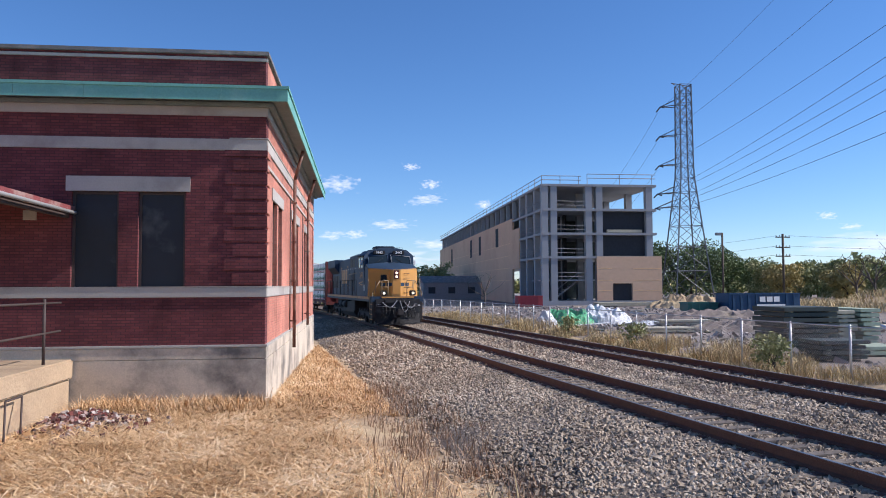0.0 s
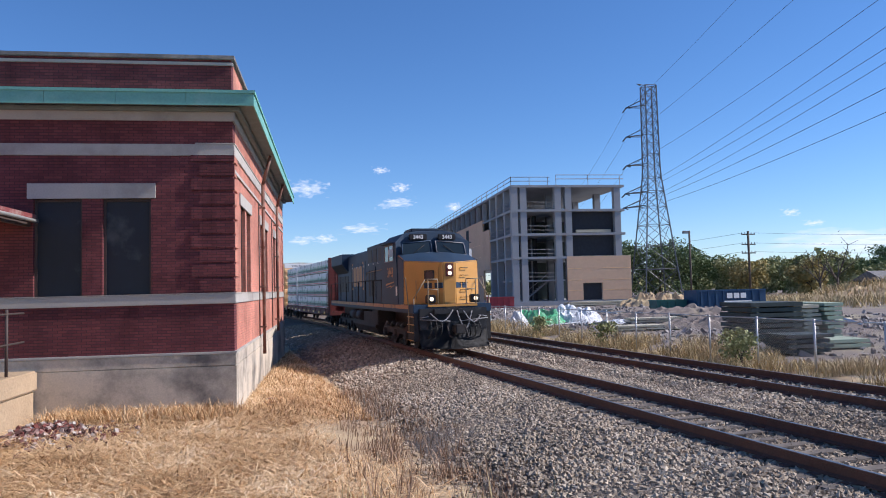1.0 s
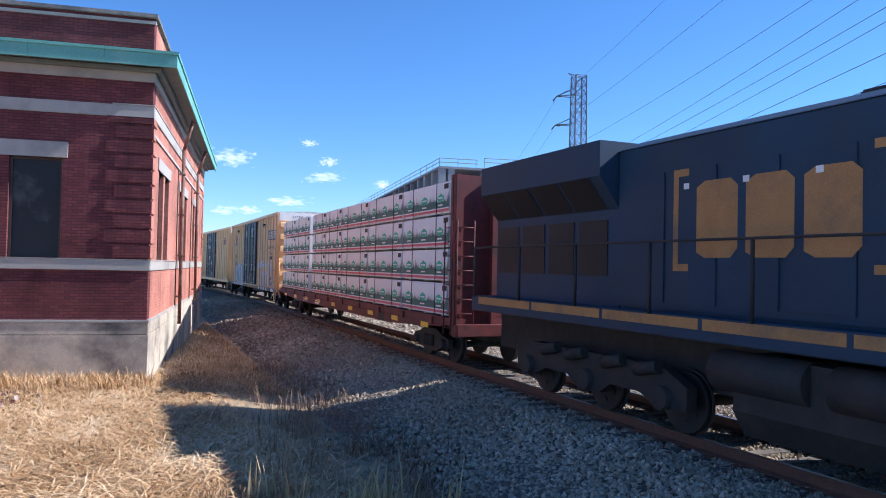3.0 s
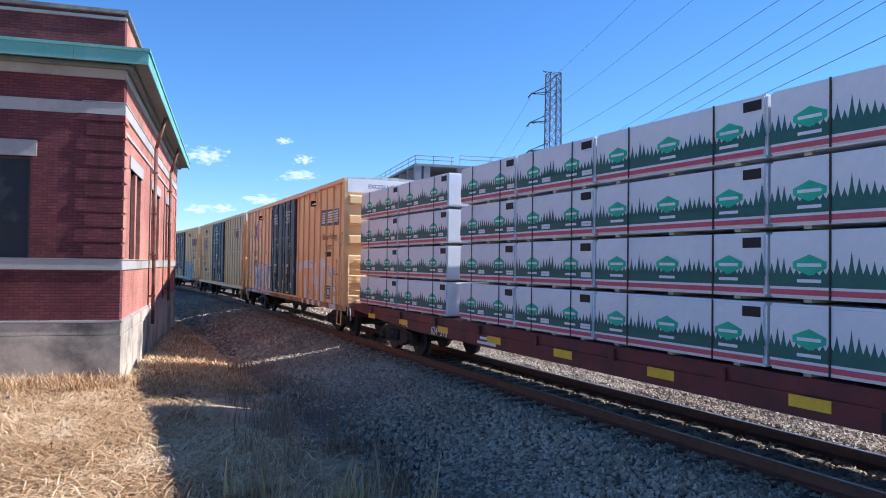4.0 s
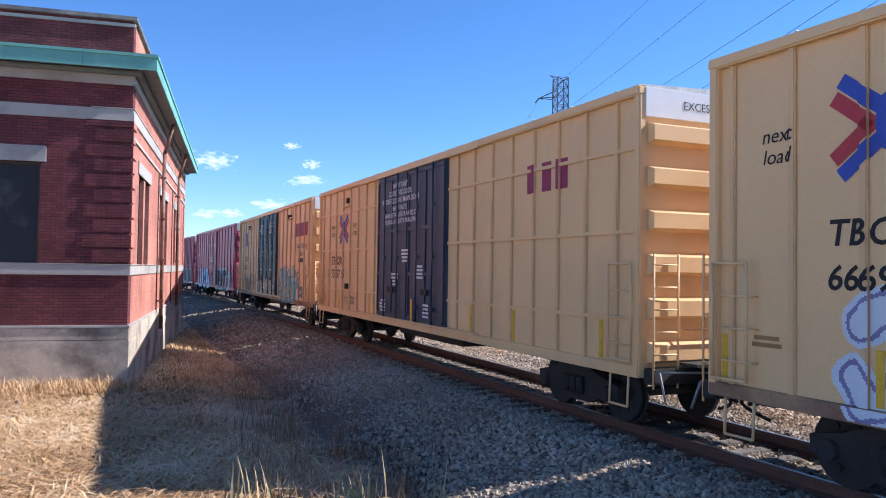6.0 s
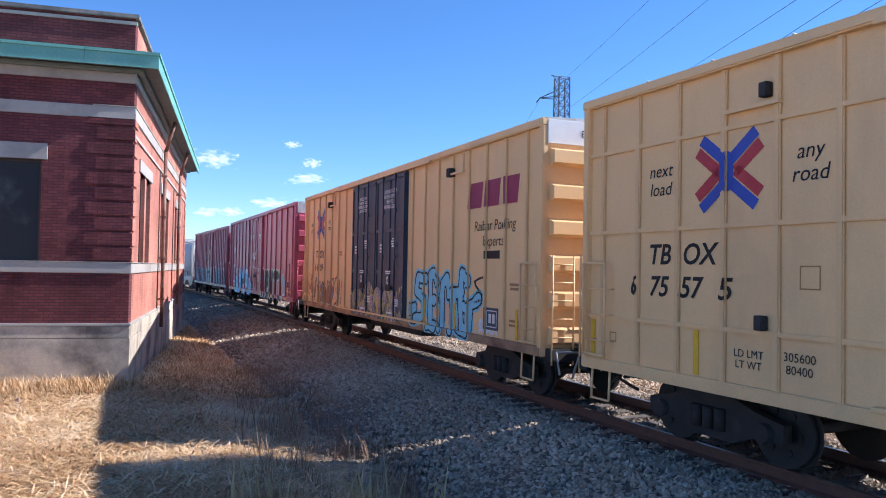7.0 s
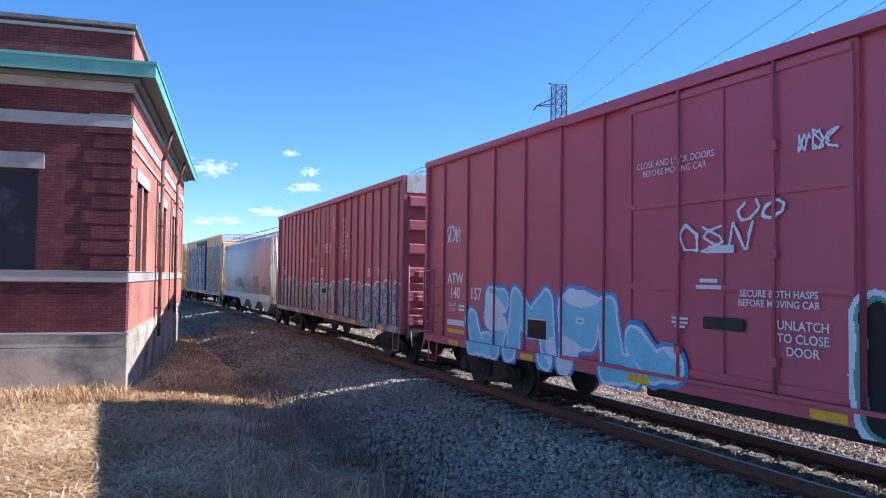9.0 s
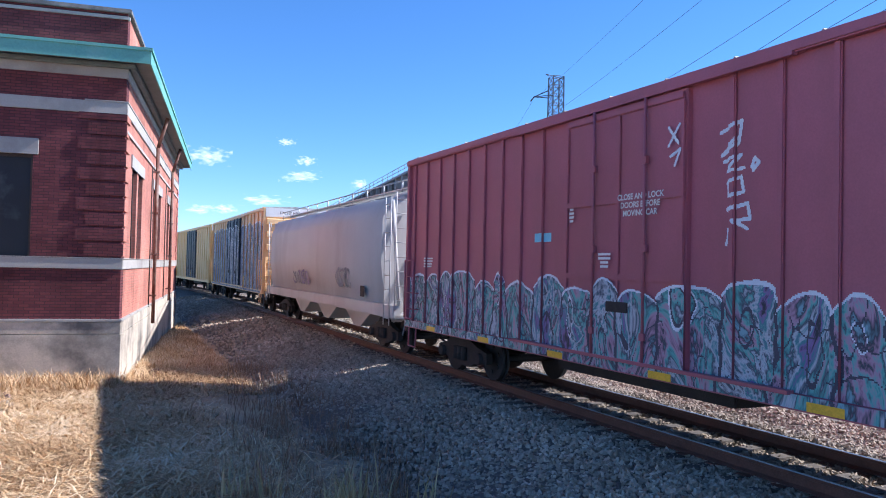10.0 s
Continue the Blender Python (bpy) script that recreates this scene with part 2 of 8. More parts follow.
M["ggreen"] = mat("spray_green", (0.14, 0.34, 0.26), 0.6, var=0.3, scale=2)
M["gpink"] = mat("spray_pink", (0.45, 0.25, 0.30), 0.6, var=0.3, scale=2)
M["gteal"] = mat("spray_teal", (0.10, 0.26, 0.29), 0.6, var=0.3, scale=2)
M["gdark"] = mat("spray_dark", (0.07, 0.07, 0.10), 0.6, var=0.3, scale=2)


def spray_mix(name, colors, scale=1.3):
    """Blended layers of spray paint drifting mostly upright."""
    m = bpy.data.materials.new(name)
    m.use_nodes = True
    n, l = m.node_tree.nodes, m.node_tree.links
    b = n["Principled BSDF"]
    b.inputs["Roughness"].default_value = 0.5
    tc, mp, nz, fine = n.new("ShaderNodeTexCoord"), n.new("ShaderNodeMapping"), n.new("ShaderNodeTexNoise"), n.new("ShaderNodeTexNoise")
    mp.inputs["Scale"].default_value = (1.5, 1.0, 0.85)
    l.new(tc.outputs["Object"], mp.inputs["Vector"])
    l.new(mp.outputs[0], nz.inputs["Vector"])
    nz.inputs["Scale"].default_value, nz.inputs["Detail"].default_value, nz.inputs["Roughness"].default_value, nz.inputs["Distortion"].default_value = scale, 5, 0.62, 1.4
    ramp = n.new("ShaderNodeValToRGB")
    e = ramp.color_ramp.elements
    while len(e) < len(colors):
        e.new(0.5)
    for i, c in enumerate(colors):
        e[i].position = 0.34 + 0.32 * i / (len(colors) - 1)
        e[i].color = tuple(c) + (1,)
    l.new(nz.outputs["Fac"], ramp.inputs[0])
    l.new(ramp.outputs[0], b.inputs["Base Color"])
    return m


M["rustsill"] = mat("rusty_sill", (0.44, 0.27, 0.15), 0.75, var=0.3, scale=1.5, second=(0.20, 0.10, 0.07), mix_lo=0.45, mix_hi=0.65)
M["mixcool"] = spray_mix("layered_spray_cool", [(0.03, 0.035, 0.05), (0.24, 0.15, 0.36), (0.05, 0.24, 0.27), (0.50, 0.55, 0.62), (0.05, 0.07, 0.11), (0.14, 0.44, 0.42), (0.46, 0.27, 0.38), (0.04, 0.05, 0.07), (0.22, 0.40, 0.48)], 0.85)
M["mixnight"] = spray_mix("layered_spray_dark", [(0.02, 0.025, 0.04), (0.06, 0.08, 0.14), (0.40, 0.38, 0.46), (0.03, 0.04, 0.06), (0.22, 0.20, 0.34), (0.55, 0.52, 0.50), (0.05, 0.06, 0.10)], 1.0)
M["mixyellow"] = spray_mix("layered_spray_yellow", [(0.02, 0.03, 0.05), (0.06, 0.09, 0.15), (0.05, 0.06, 0.09), (0.50, 0.45, 0.08), (0.34, 0.26, 0.42), (0.05, 0.07, 0.10), (0.55, 0.55, 0.60)], 1.8)
M["concrete"] = mat("cast_concrete", (0.32, 0.33, 0.345), 0.9, var=0.15, scale=0.3)
M["panel"] = mat("tan_sheathing", (0.66, 0.44, 0.29), 0.85, var=0.09, scale=0.15, fine=2, second=(0.56, 0.34, 0.23), mix_lo=0.5, mix_hi=0.7)
# Netting colour that also stands in for the shade inside openings.
M["dark"] = mat("shade_and_netting_dark", (0.035, 0.038, 0.045), 0.9)
M["steel"] = mat("tower_steel", (0.14, 0.15, 0.16), 0.55, 0.5, var=0.15)
M["wire"] = mat("power_wire", (0.05, 0.05, 0.055), 0.6)
M["wood"] = mat("pole_wood", (0.11, 0.085, 0.065), 0.9)
M["leafdark"] = island_mat("leaves_dark", [(0.07, 0.105, 0.045), (0.14, 0.19, 0.075), (0.23, 0.28, 0.12)], 0.7, 0.25)
M["leafmix"] = island_mat("leaves_turning", [(0.16, 0.19, 0.08), (0.30, 0.31, 0.13), (0.46, 0.42, 0.20)], 0.7, 0.25)
M["leafgold"] = island_mat("leaves_gold", [(0.24, 0.21, 0.08), (0.42, 0.34, 0.13), (0.54, 0.44, 0.20)], 0.7, 0.25)
M["bark"] = mat("bark", (0.10, 0.08, 0.065), 0.9)
M["dumpblue"] = mat("blue_container", (0.014, 0.055, 0.120), 0.5, second=(0.05, 0.07, 0.12), mix_lo=0.55, mix_hi=0.8)
M["dumpgreen"] = mat("green_container", (0.03, 0.12, 0.10), 0.5)
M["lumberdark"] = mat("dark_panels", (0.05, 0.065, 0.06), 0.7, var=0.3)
M["lumberpale"] = mat("pale_lumber", (0.48, 0.44, 0.33), 0.8, var=0.2)
M["lumbergreen"] = mat("greenish_boards", (0.33, 0.40, 0.30), 0.8, var=0.15)
M["tarp"] = mat("green_tarp", (0.06, 0.36, 0.16), 0.5)
M["plastic"] = mat("white_sheeting", (0.62, 0.64, 0.66), 0.5, var=0.12)
M["awning"] = mat("red_awning", (0.20, 0.05, 0.05), 0.7, second=(0.35, 0.25, 0.22))
M["redmetal"] = mat("red_skip", (0.30, 0.04, 0.05), 0.6)
M["litter"] = island_mat("site_litter_bits", [(0.07, 0.06, 0.055), (0.22, 0.19, 0.17), (0.38, 0.34, 0.31), (0.66, 0.64, 0.62)], 0.8, 1.0)
M["brickbits"] = island_mat("debris_bits", [(0.38, 0.05, 0.04), (0.06, 0.045, 0.04), (0.20, 0.06, 0.05), (0.52, 0.47, 0.42), (0.14, 0.08, 0.06)], 0.85, 2.0)


# ---- mesh helpers ----
def quad_box(bm, x0, x1, y0, y1, z0, z1, mi=0):
    v = [bm.verts.new(p) for p in ((x0, y0, z0), (x1, y0, z0), (x1, y1, z0), (x0, y1, z0), (x0, y0, z1), (x1, y0, z1), (x1, y1, z1), (x0, y1, z1))]
    for f in ((0, 3, 2, 1), (4, 5, 6, 7), (0, 1, 5, 4), (1, 2, 6, 5), (2, 3, 7, 6), (3, 0, 4, 7)):
        bm.faces.new([v[i] for i in f]).material_index = mi


def boxes(*bs, bevel=0.0):
    bm = bmesh.new()
    for b in bs:
        quad_box(bm, *b)
    if bevel:
        bmesh.ops.bevel(bm, geom=bm.edges[:], offset=bevel, segments=2, affect="EDGES")
    return bm


def rod(bm, a, b, r=0.02, sides=6, r2=None, mi=0):
    """A round or tapered bar from a to b."""
    a, b = Vector(a), Vector(b)
    if (b - a).length < 1e-6:
        return
    q = (b - a).to_track_quat("Z", "Y").to_matrix()
    r2 = r if r2 is None else r2
    ra = [bm.verts.new(a + q @ Vector((r * math.cos(2 * math.pi * i / sides), r * math.sin(2 * math.pi * i / sides), 0))) for i in range(sides)]
    rb = [bm.verts.new(b + q @ Vector((r2 * math.cos(2 * math.pi * i / sides), r2 * math.sin(2 * math.pi * i / sides), 0))) for i in range(sides)]
    for i in range(sides):
        f = bm.faces.new((ra[i], ra[(i + 1) % sides], rb[(i + 1) % sides], rb[i]))
        f.smooth, f.material_index = sides > 5, mi
    bm.faces.new(ra[::-1]).material_index = mi
    bm.faces.new(rb).material_index = mi


def rods(segs, r=0.02, sides=6):
    bm = bmesh.new()
    for a, b in segs:
        rod(bm, a, b, r, sides)
    return bm


def tube(bm, pts, r, sides=4):
    """One unbroken thin tube through the points."""
    rings = []
    for i, p in enumerate(pts):
        d = (pts[min(i + 1, len(pts) - 1)] - pts[max(i - 1, 0)]).to_track_quat("Z", "Y").to_matrix()
        rings.append([bm.verts.new(p + d @ Vector((r * math.cos(2 * math.pi * k / sides), r * math.sin(2 * math.pi * k / sides), 0))) for k in range(sides)])
    for a, b in zip(rings, rings[1:]):
        for k in range(sides):
            bm.faces.new((a[k], a[(k + 1) % sides], b[(k + 1) % sides], b[k]))
    bm.faces.new(rings[0][::-1])
    bm.faces.new(rings[-1])


def prism(outline, axis, lo, hi):
    """An outline of two coordinates drawn out along the axis from lo to hi."""
    bm = bmesh.new()
    put = {"x": lambda p, t: (t, p[0], p[1]), "y": lambda p, t: (p[0], t, p[1]), "z": lambda p, t: (p[0], p[1], t)}[axis]
    a = [bm.verts.new(put(p, lo)) for p in outline]
    b = [bm.verts.new(put(p, hi)) for p in outline]
    k = len(outline)
    for i in range(k):
        bm.faces.new((a[i], a[(i + 1) % k], b[(i + 1) % k], b[i]))
    bm.faces.new(a[::-1])
    bm.faces.new(b)
    bmesh.ops.recalc_face_normals(bm, faces=bm.faces[:])
    return bm


def mesh_of(name, bm, mats):
    me = bpy.data.meshes.new(name)
    bm.to_mesh(me)
    bm.free()
    for m in mats if isinstance(mats, (list, tuple)) else [mats]:
        me.materials.append(m)
    return me


def part(name, bm, material, parent=None, label="", at=None):
    ob = new(name, mesh_of(name, bm, material))
    if parent:
        ob.parent = parent
    if at is not None:
        ob.matrix_basis = at
    if label:
        ob["label"] = label
    return ob


def pieces(name, bs, material, parent, bevel=0.0, label=""):
    """Each box as a part of its own."""
    for b in bs:
        part(name, boxes(b, bevel=bevel), material, parent, label)


def share(name, me, parent, at):
    ob = new(name, me)
    ob.parent = parent
    ob.matrix_basis = at
    return ob


def base(name, label, category, group="", kind="", at=None):
    ob = new(name)
    ob.empty_display_size = 0.2
    if at is not None:
        ob.matrix_basis = at
    return tagged(ob, label, category, group, kind)


def raw(name, verts, faces, material, smooth=False):
    me = bpy.data.meshes.new(name)
    me.from_pydata(verts, [], faces)
    me.materials.append(material)
    if smooth:
        me.polygons.foreach_set("use_smooth", [True] * len(me.polygons))
    return new(name, me)


def words(text, size, material, parent, at, name="lettering", bold=0.0, slant=0.0):
    """Lettering as a flat mesh, its middle at the pose's origin, reading along +x and upright along +y of the pose."""
    cu = bpy.data.curves.new(name, "FONT")
    cu.body, cu.size, cu.align_x, cu.align_y, cu.offset = text, size, "CENTER", "CENTER", bold
    cu.resolution_u, cu.shear = 3, slant
    tmp = bpy.data.objects.new(name, cu)
    scene.collection.objects.link(tmp)
    dg = bpy.context.evaluated_depsgraph_get()
    me = bpy.data.meshes.new_from_object(tmp.evaluated_get(dg))
    bpy.data.objects.remove(tmp)
    me.materials.clear()
    me.materials.append(material)
    ob = new(name, me)
    ob.parent = parent
    ob.matrix_basis = at
    return ob


def conform(ob, surface, lift=0.005):
    """Lays a flat mark onto a ribbed side: cut at the ribs' edges, each piece set down on what is behind it."""
    bm = bmesh.new()
    bm.from_mesh(ob.data)
    bmesh.ops.transform(bm, matrix=ob.matrix_basis, verts=bm.verts[:])
    xs = [v.co.x for v in bm.verts]
    for e in surface.edges:
        if min(xs) < e < max(xs):
            bmesh.ops.bisect_plane(bm, geom=bm.verts[:] + bm.edges[:] + bm.faces[:], dist=1e-5, plane_co=(e, 0, 0), plane_no=(1, 0, 0))
    bmesh.ops.split_edges(bm, edges=bm.edges[:])
    for f in bm.faces:
        c = f.calc_center_bounds()
        y = surface(c.x, c.z) - lift
        for v in f.verts:
            v.co.y = y
    bm.to_mesh(ob.data)
    bm.free()
    ob.matrix_basis = Matrix()
    return ob


# ---- the line: centre of the near track as x over y, rail tops at z = 0 ----
def rail_curve(y):
    a, b, c, d = 8.582, -0.1731, 0.0012168, -1.4009e-05
    t = min(max(y, 0.0), 72.0)
    slope = b + 2 * c * t + 3 * d * t * t
    return a + b * t + c * t * t + d * t ** 3 + slope * (y - t), slope


def beside(y, o, z=0.0):
    """The point o metres to the yard side of the track's centre."""
    x, s = rail_curve(y)
    n = 1 / math.sqrt(1 + s * s)
    return Vector((x + o * n, y - o * s * n, z))


SPACING = 4.67
GAUGE = 1.505


def smooth(a, b, v):
    t = min(max((v - a) / (b - a), 0.0), 1.0)
    return t * t * (3 - 2 * t)


def ground_z(x, y):
    o = x - rail_curve(y)[0]
    z = -0.52
    z -= 0.22 * smooth(-7.0, -4.6, o) * (1 - smooth(8.0, 9.5, o))
    z += 0.12 * smooth(8.5, 13.0, o)
    z += 0.45 * smooth(14.0, 50.0, o) * smooth(25, 60, y) * (1 - smooth(70, 95, y))
    r = math.hypot(x, y)
    z += 0.05 * noise.noise(Vector((x * 0.25, y * 0.25, 0))) * (1 - smooth(60, 120, r))
    z += 0.25 * noise.noise(Vector((x * 0.09, y * 0.09, 3))) * smooth(14.0, 24.0, o) * (1 - smooth(80, 120, r))
    return z


def ticks(*runs):
    out = []
    for lo, hi, step in runs:
        k = max(1, round((hi - lo) / step))
        out += [lo + (hi - lo) * i / k for i in range(k)]
    return out + [runs[-1][1]]


gx = ticks((-2500, -300, 300), (-300, -40, 20), (-40, -14, 2), (-14, 24, 0.5), (24, 80, 2), (80, 300, 20), (300, 2500, 300))
gy = ticks((-2500, -300, 300), (-300, -20, 20), (-20, 4, 2), (4, 45, 0.5), (45, 130, 2.5), (130, 300, 20), (300, 2500, 300))
gv = [(x, y, ground_z(x, y)) for y in gy for x in gx]
W = len(gx)
gf = [(j * W + i, j * W + i + 1, (j + 1) * W + i + 1, (j + 1) * W + i) for j in range(len(gy) - 1) for i in range(W - 1)]
ground = raw("ground", gv, gf, M["dirt"], True)
ground.data.materials.append(M["yard"])
for p in ground.data.polygons:
    c = p.center
    if c.x - rail_curve(c.y)[0] > 9.5:
        p.material_index = 1
tagged(ground, "dry soil and trodden earth reaching to the horizon", "ground", kind="structure")

# ballast bed: one swept profile under both tracks
ys = ticks((-130, -10, 6), (-10, 80, 0.6), (80, 330, 6))
profile = [(-5.0, -0.86), (-4.0, -0.60), (-3.2, -0.46), (-1.75, -0.215), (0, -0.235), (1.7, -0.215), (2.4, -0.30), (SPACING - 1.7, -0.215), (SPACING, -0.235),
           (SPACING + 1.75, -0.215), (SPACING + 3.0, -0.50), (SPACING + 4.2, -0.86)]
bv, bf = [], []
for j, y in enumerate(ys):
    for k, (o, z) in enumerate(profile):
        wob = 0.05 * noise.noise(Vector((o * 0.9, y * 0.35, 5)))
        edge = 0.35 * noise.noise(Vector((y * 0.3, k, 9))) if k in (0, 1, 11) else 0
        bv.append(tuple(beside(y, o + edge, z + (wob if k not in (3, 4, 5, 7, 8, 9) else 0))))
PW = len(profile)
bf = [(j * PW + i, j * PW + i + 1, (j + 1) * PW + i + 1, (j + 1) * PW + i) for j in range(len(ys) - 1) for i in range(PW - 1)]
ballast = tagged(raw("ballast_bed", bv, bf, M["bed"], True), "grey crushed stone ballast bed under two tracks", "ballast", kind="structure")


def profile_z(o):
    for (a, za), (b, zb) in zip(profile, profile[1:]):
        if a <= o <= b:
            return za + (zb - za) * (o - a) / (b - a)
    return -0.9


# loose ballast stones, thick near the camera
rng = np.random.default_rng(4)


def stones(name, count, y0, y1, o0, o1, size, material, label):
    unit = np.array([(1, 0, 0), (-1, 0, 0), (0, 1, 0), (0, -1, 0), (0, 0, 1), (0, 0, -1)], float)
    tri = np.array([(0, 2, 4), (2, 1, 4), (1, 3, 4), (3, 0, 4), (2, 0, 5), (1, 2, 5), (3, 1, 5), (0, 3, 5)])
    vs, keep = [], 0
    for _ in range(count):
        y = y0 + (y1 - y0) * rng.random() ** 1.3
        o = o0 + (o1 - o0) * rng.random()
        if o < -3.4 and rng.random() < (-3.4 - o) / 1.9:
            continue
        p = beside(y, o, profile_z(o))
        s = size * (0.6 + 0.8 * rng.random())
        q = rng.normal(size=(3, 3))
        u, _, _ = np.linalg.svd(q)
        sc = np.array([1, 0.55 + 0.45 * rng.random(), 0.5 + 0.4 * rng.random()]) * s
        shape = (unit * (0.75 + 0.5 * rng.random((6, 1)))) * sc
        vs.append(shape @ u.T + np.array([p.x, p.y, max(p.z, ground_z(p.x, p.y) if o < -3.6 else p.z) + s * 0.25]))
        keep += 1
    v = np.concatenate(vs)
    f = (tri[None] + 6 * np.arange(keep)[:, None, None]).reshape(-1, 3)
    return tagged(raw(name, v.tolist(), f.tolist(), material), label, "gravel", kind="stuff")


stones("ballast_stones", 52000, 6.5, 24, -5.6, 3.2, 0.044, M["stonebits"], "loose grey and brown crushed ballast stones")
stones("ballast_stones", 16000, 24, 60, -4.6, 3.0, 0.07, M["stonebits"], "loose grey and brown crushed ballast stones")
stones("ballast_stones", 16000, 9, 50, 3.0, SPACING + 4.0, 0.06, M["stonebits"], "loose grey and brown crushed ballast stones")


# ---- tracks ----
def rail_mesh(o):
    """One rail: foot, web and head swept along the line."""
    sec = [(-0.075, -0.18), (0.075, -0.18), (0.075, -0.165), (0.012, -0.14), (0.012, -0.045), (0.036, -0.035), (0.036, -0.006), (0.028, 0.0),
           (-0.028, 0.0), (-0.036, -0.006), (-0.036, -0.035), (-0.012, -0.045), (-0.012, -0.14), (-0.075, -0.165)]
    k = len(sec)
    vs = [tuple(beside(y, o + a, z)) for y in ys for a, z in sec]
    fs = [(j * k + i, j * k + (i + 1) % k, (j + 1) * k + (i + 1) % k, (j + 1) * k + i) for j in range(len(ys) - 1) for i in range(k)]
    ob = raw("rail", vs, fs, M["rail"])
    ob.data.materials.append(M["railtop"])
    for n, p in enumerate(ob.data.polygons):
        if n % k == 7:
            p.material_index = 1
    return ob


def track(name, o, label):
    t = base(name, label, "track", kind="structure")
    for side in (-1, 1):
        rail_mesh(o + side * GAUGE / 2).parent = t
    tie = mesh_of("tie", boxes((-1.3, 1.3, -0.115, 0.115, -0.36, -0.185), bevel=0.012), M["tie"])
    plate = mesh_of("tie_plate", boxes((-0.19, 0.19, -0.09, 0.09, -0.186, -0.172), bevel=0.004), M["rail"])
    for i in range(110):
        y = 4.5 + 0.52 * i
        p = beside(y, o)
        sl = rail_curve(y)[1]
        q = pose(p.x, p.y, 0.012 * (rng.random() - 0.5), 0, 0, math.degrees(-math.atan(sl)) + rng.normal() * 0.6)
        share("tie", tie, t, q)
        if i < 70:
            for side in (-1, 1):
                share("tie_plate", plate, t, q @ pose(side * GAUGE / 2, 0, 0))
    return t


track("track_1", 0.0, "curved railway track with dark rusty rails on weathered ties")
track("track_2", SPACING, "second railway track with dark rails beside the fence")

# ---- station building ----
XC, YC, XL, YE = -2.23, 18.57, -24.0, 37.8
ZG = -0.75
station = base("station_building", "old red brick railway station with stone bands and copper eaves", "building")


def wall_with_holes(lo, hi, z0, z1, holes, place):
    """One solid wall with rectangular holes through it; place(a0, a1, z0, z1) gives the box of a run a0..a1."""
    bm = bmesh.new()
    ca = sorted({lo, hi, *[h[0] for h in holes], *[h[1] for h in holes]})
    cz = sorted({z0, z1, *[h[2] for h in holes], *[h[3] for h in holes]})
    solid = {(i, j) for i in range(len(ca) - 1) for j in range(len(cz) - 1)
             if not any(h[0] <= ca[i] and ca[i + 1] <= h[1] and h[2] <= cz[j] and cz[j + 1] <= h[3] for h in holes)}
    seen = {}

    def vert(p):
        k = tuple(round(c, 4) for c in p)
        if k not in seen:
            seen[k] = bm.verts.new(p)
        return seen[k]

    for i, j in solid:
        x0, x1, y0, y1, q0, q1 = place(ca[i], ca[i + 1], cz[j], cz[j + 1])
        along_x = place(0, 1, 0, 1)[0] == 0
        lo_a, hi_a = ((i - 1, j), (i + 1, j))
        c = [(x0, y0, q0), (x1, y0, q0), (x1, y1, q0), (x0, y1, q0), (x0, y0, q1), (x1, y0, q1), (x1, y1, q1), (x0, y1, q1)]
        sides = {"d": (0, 3, 2, 1), "u": (4, 5, 6, 7), "s": (0, 1, 5, 4), "e": (1, 2, 6, 5), "n": (2, 3, 7, 6), "w": (3, 0, 4, 7)}
        skip = set()
        if (i, j - 1) in solid:
            skip.add("d")
        if (i, j + 1) in solid:
            skip.add("u")
        if lo_a in solid:
            skip.add("w" if along_x else "s")
        if hi_a in solid:
            skip.add("e" if along_x else "n")
        for nm, f in sides.items():
            if nm not in skip:
                bm.faces.new([vert(c[k]) for k in f])
    return bm


T = 0.45
front_holes = [(-6.73, -5.66, 2.34, 4.63), (-5.21, -4.12, 2.34, 4.63), (-12.0, -10.9, 2.34, 4.63)]
side_holes = [(20.1, 21.15, 2.34, 4.60), (21.5, 22.5, 2.34, 4.60), (25.7, 26.9, 2.34, 4.60), (27.3, 28.6, 2.34, 4.60), (31.6, 32.6, 2.34, 4.60), (33.0, 34.1, 2.34, 4.60)]
part("front_wall", wall_with_holes(XL, XC, 0.9, 7.0, front_holes, lambda a, b, p, q: (a, b, YC, YC + T, p, q)), M["brick_x"], station, "brick front wall in a shade-darkened red")
part("side_wall", wall_with_holes(YC + T, YE, 0.9, 7.0, side_holes, lambda a, b, p, q: (XC - T, XC, a, b, p, q)), M["brick_y"], station, "brick side wall in a sun-brightened red")
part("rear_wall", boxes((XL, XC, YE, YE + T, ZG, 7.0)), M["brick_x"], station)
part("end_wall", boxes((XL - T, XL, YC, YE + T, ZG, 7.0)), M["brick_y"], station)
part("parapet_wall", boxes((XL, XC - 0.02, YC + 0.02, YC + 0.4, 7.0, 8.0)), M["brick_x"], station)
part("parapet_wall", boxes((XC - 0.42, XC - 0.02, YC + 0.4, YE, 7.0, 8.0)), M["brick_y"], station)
part("roof_deck", boxes((XL, XC - 0.42, YC + 0.4, YE, 6.9, 7.1)), M["cap"], station)
part("parapet_cap", boxes((XL, XC + 0.06, YC - 0.05, YC + 0.46, 8.0, 8.10), (XC - 0.48, XC + 0.06, YC + 0.46, YE + 0.1, 8.0, 8.10), bevel=0.012), M["cap"], station, "dark weathered coping")
part("parapet_string", boxes((XL, XC + 0.02, YC - 0.02, YC + 0.1, 7.86, 7.93)), M["stone"], station)
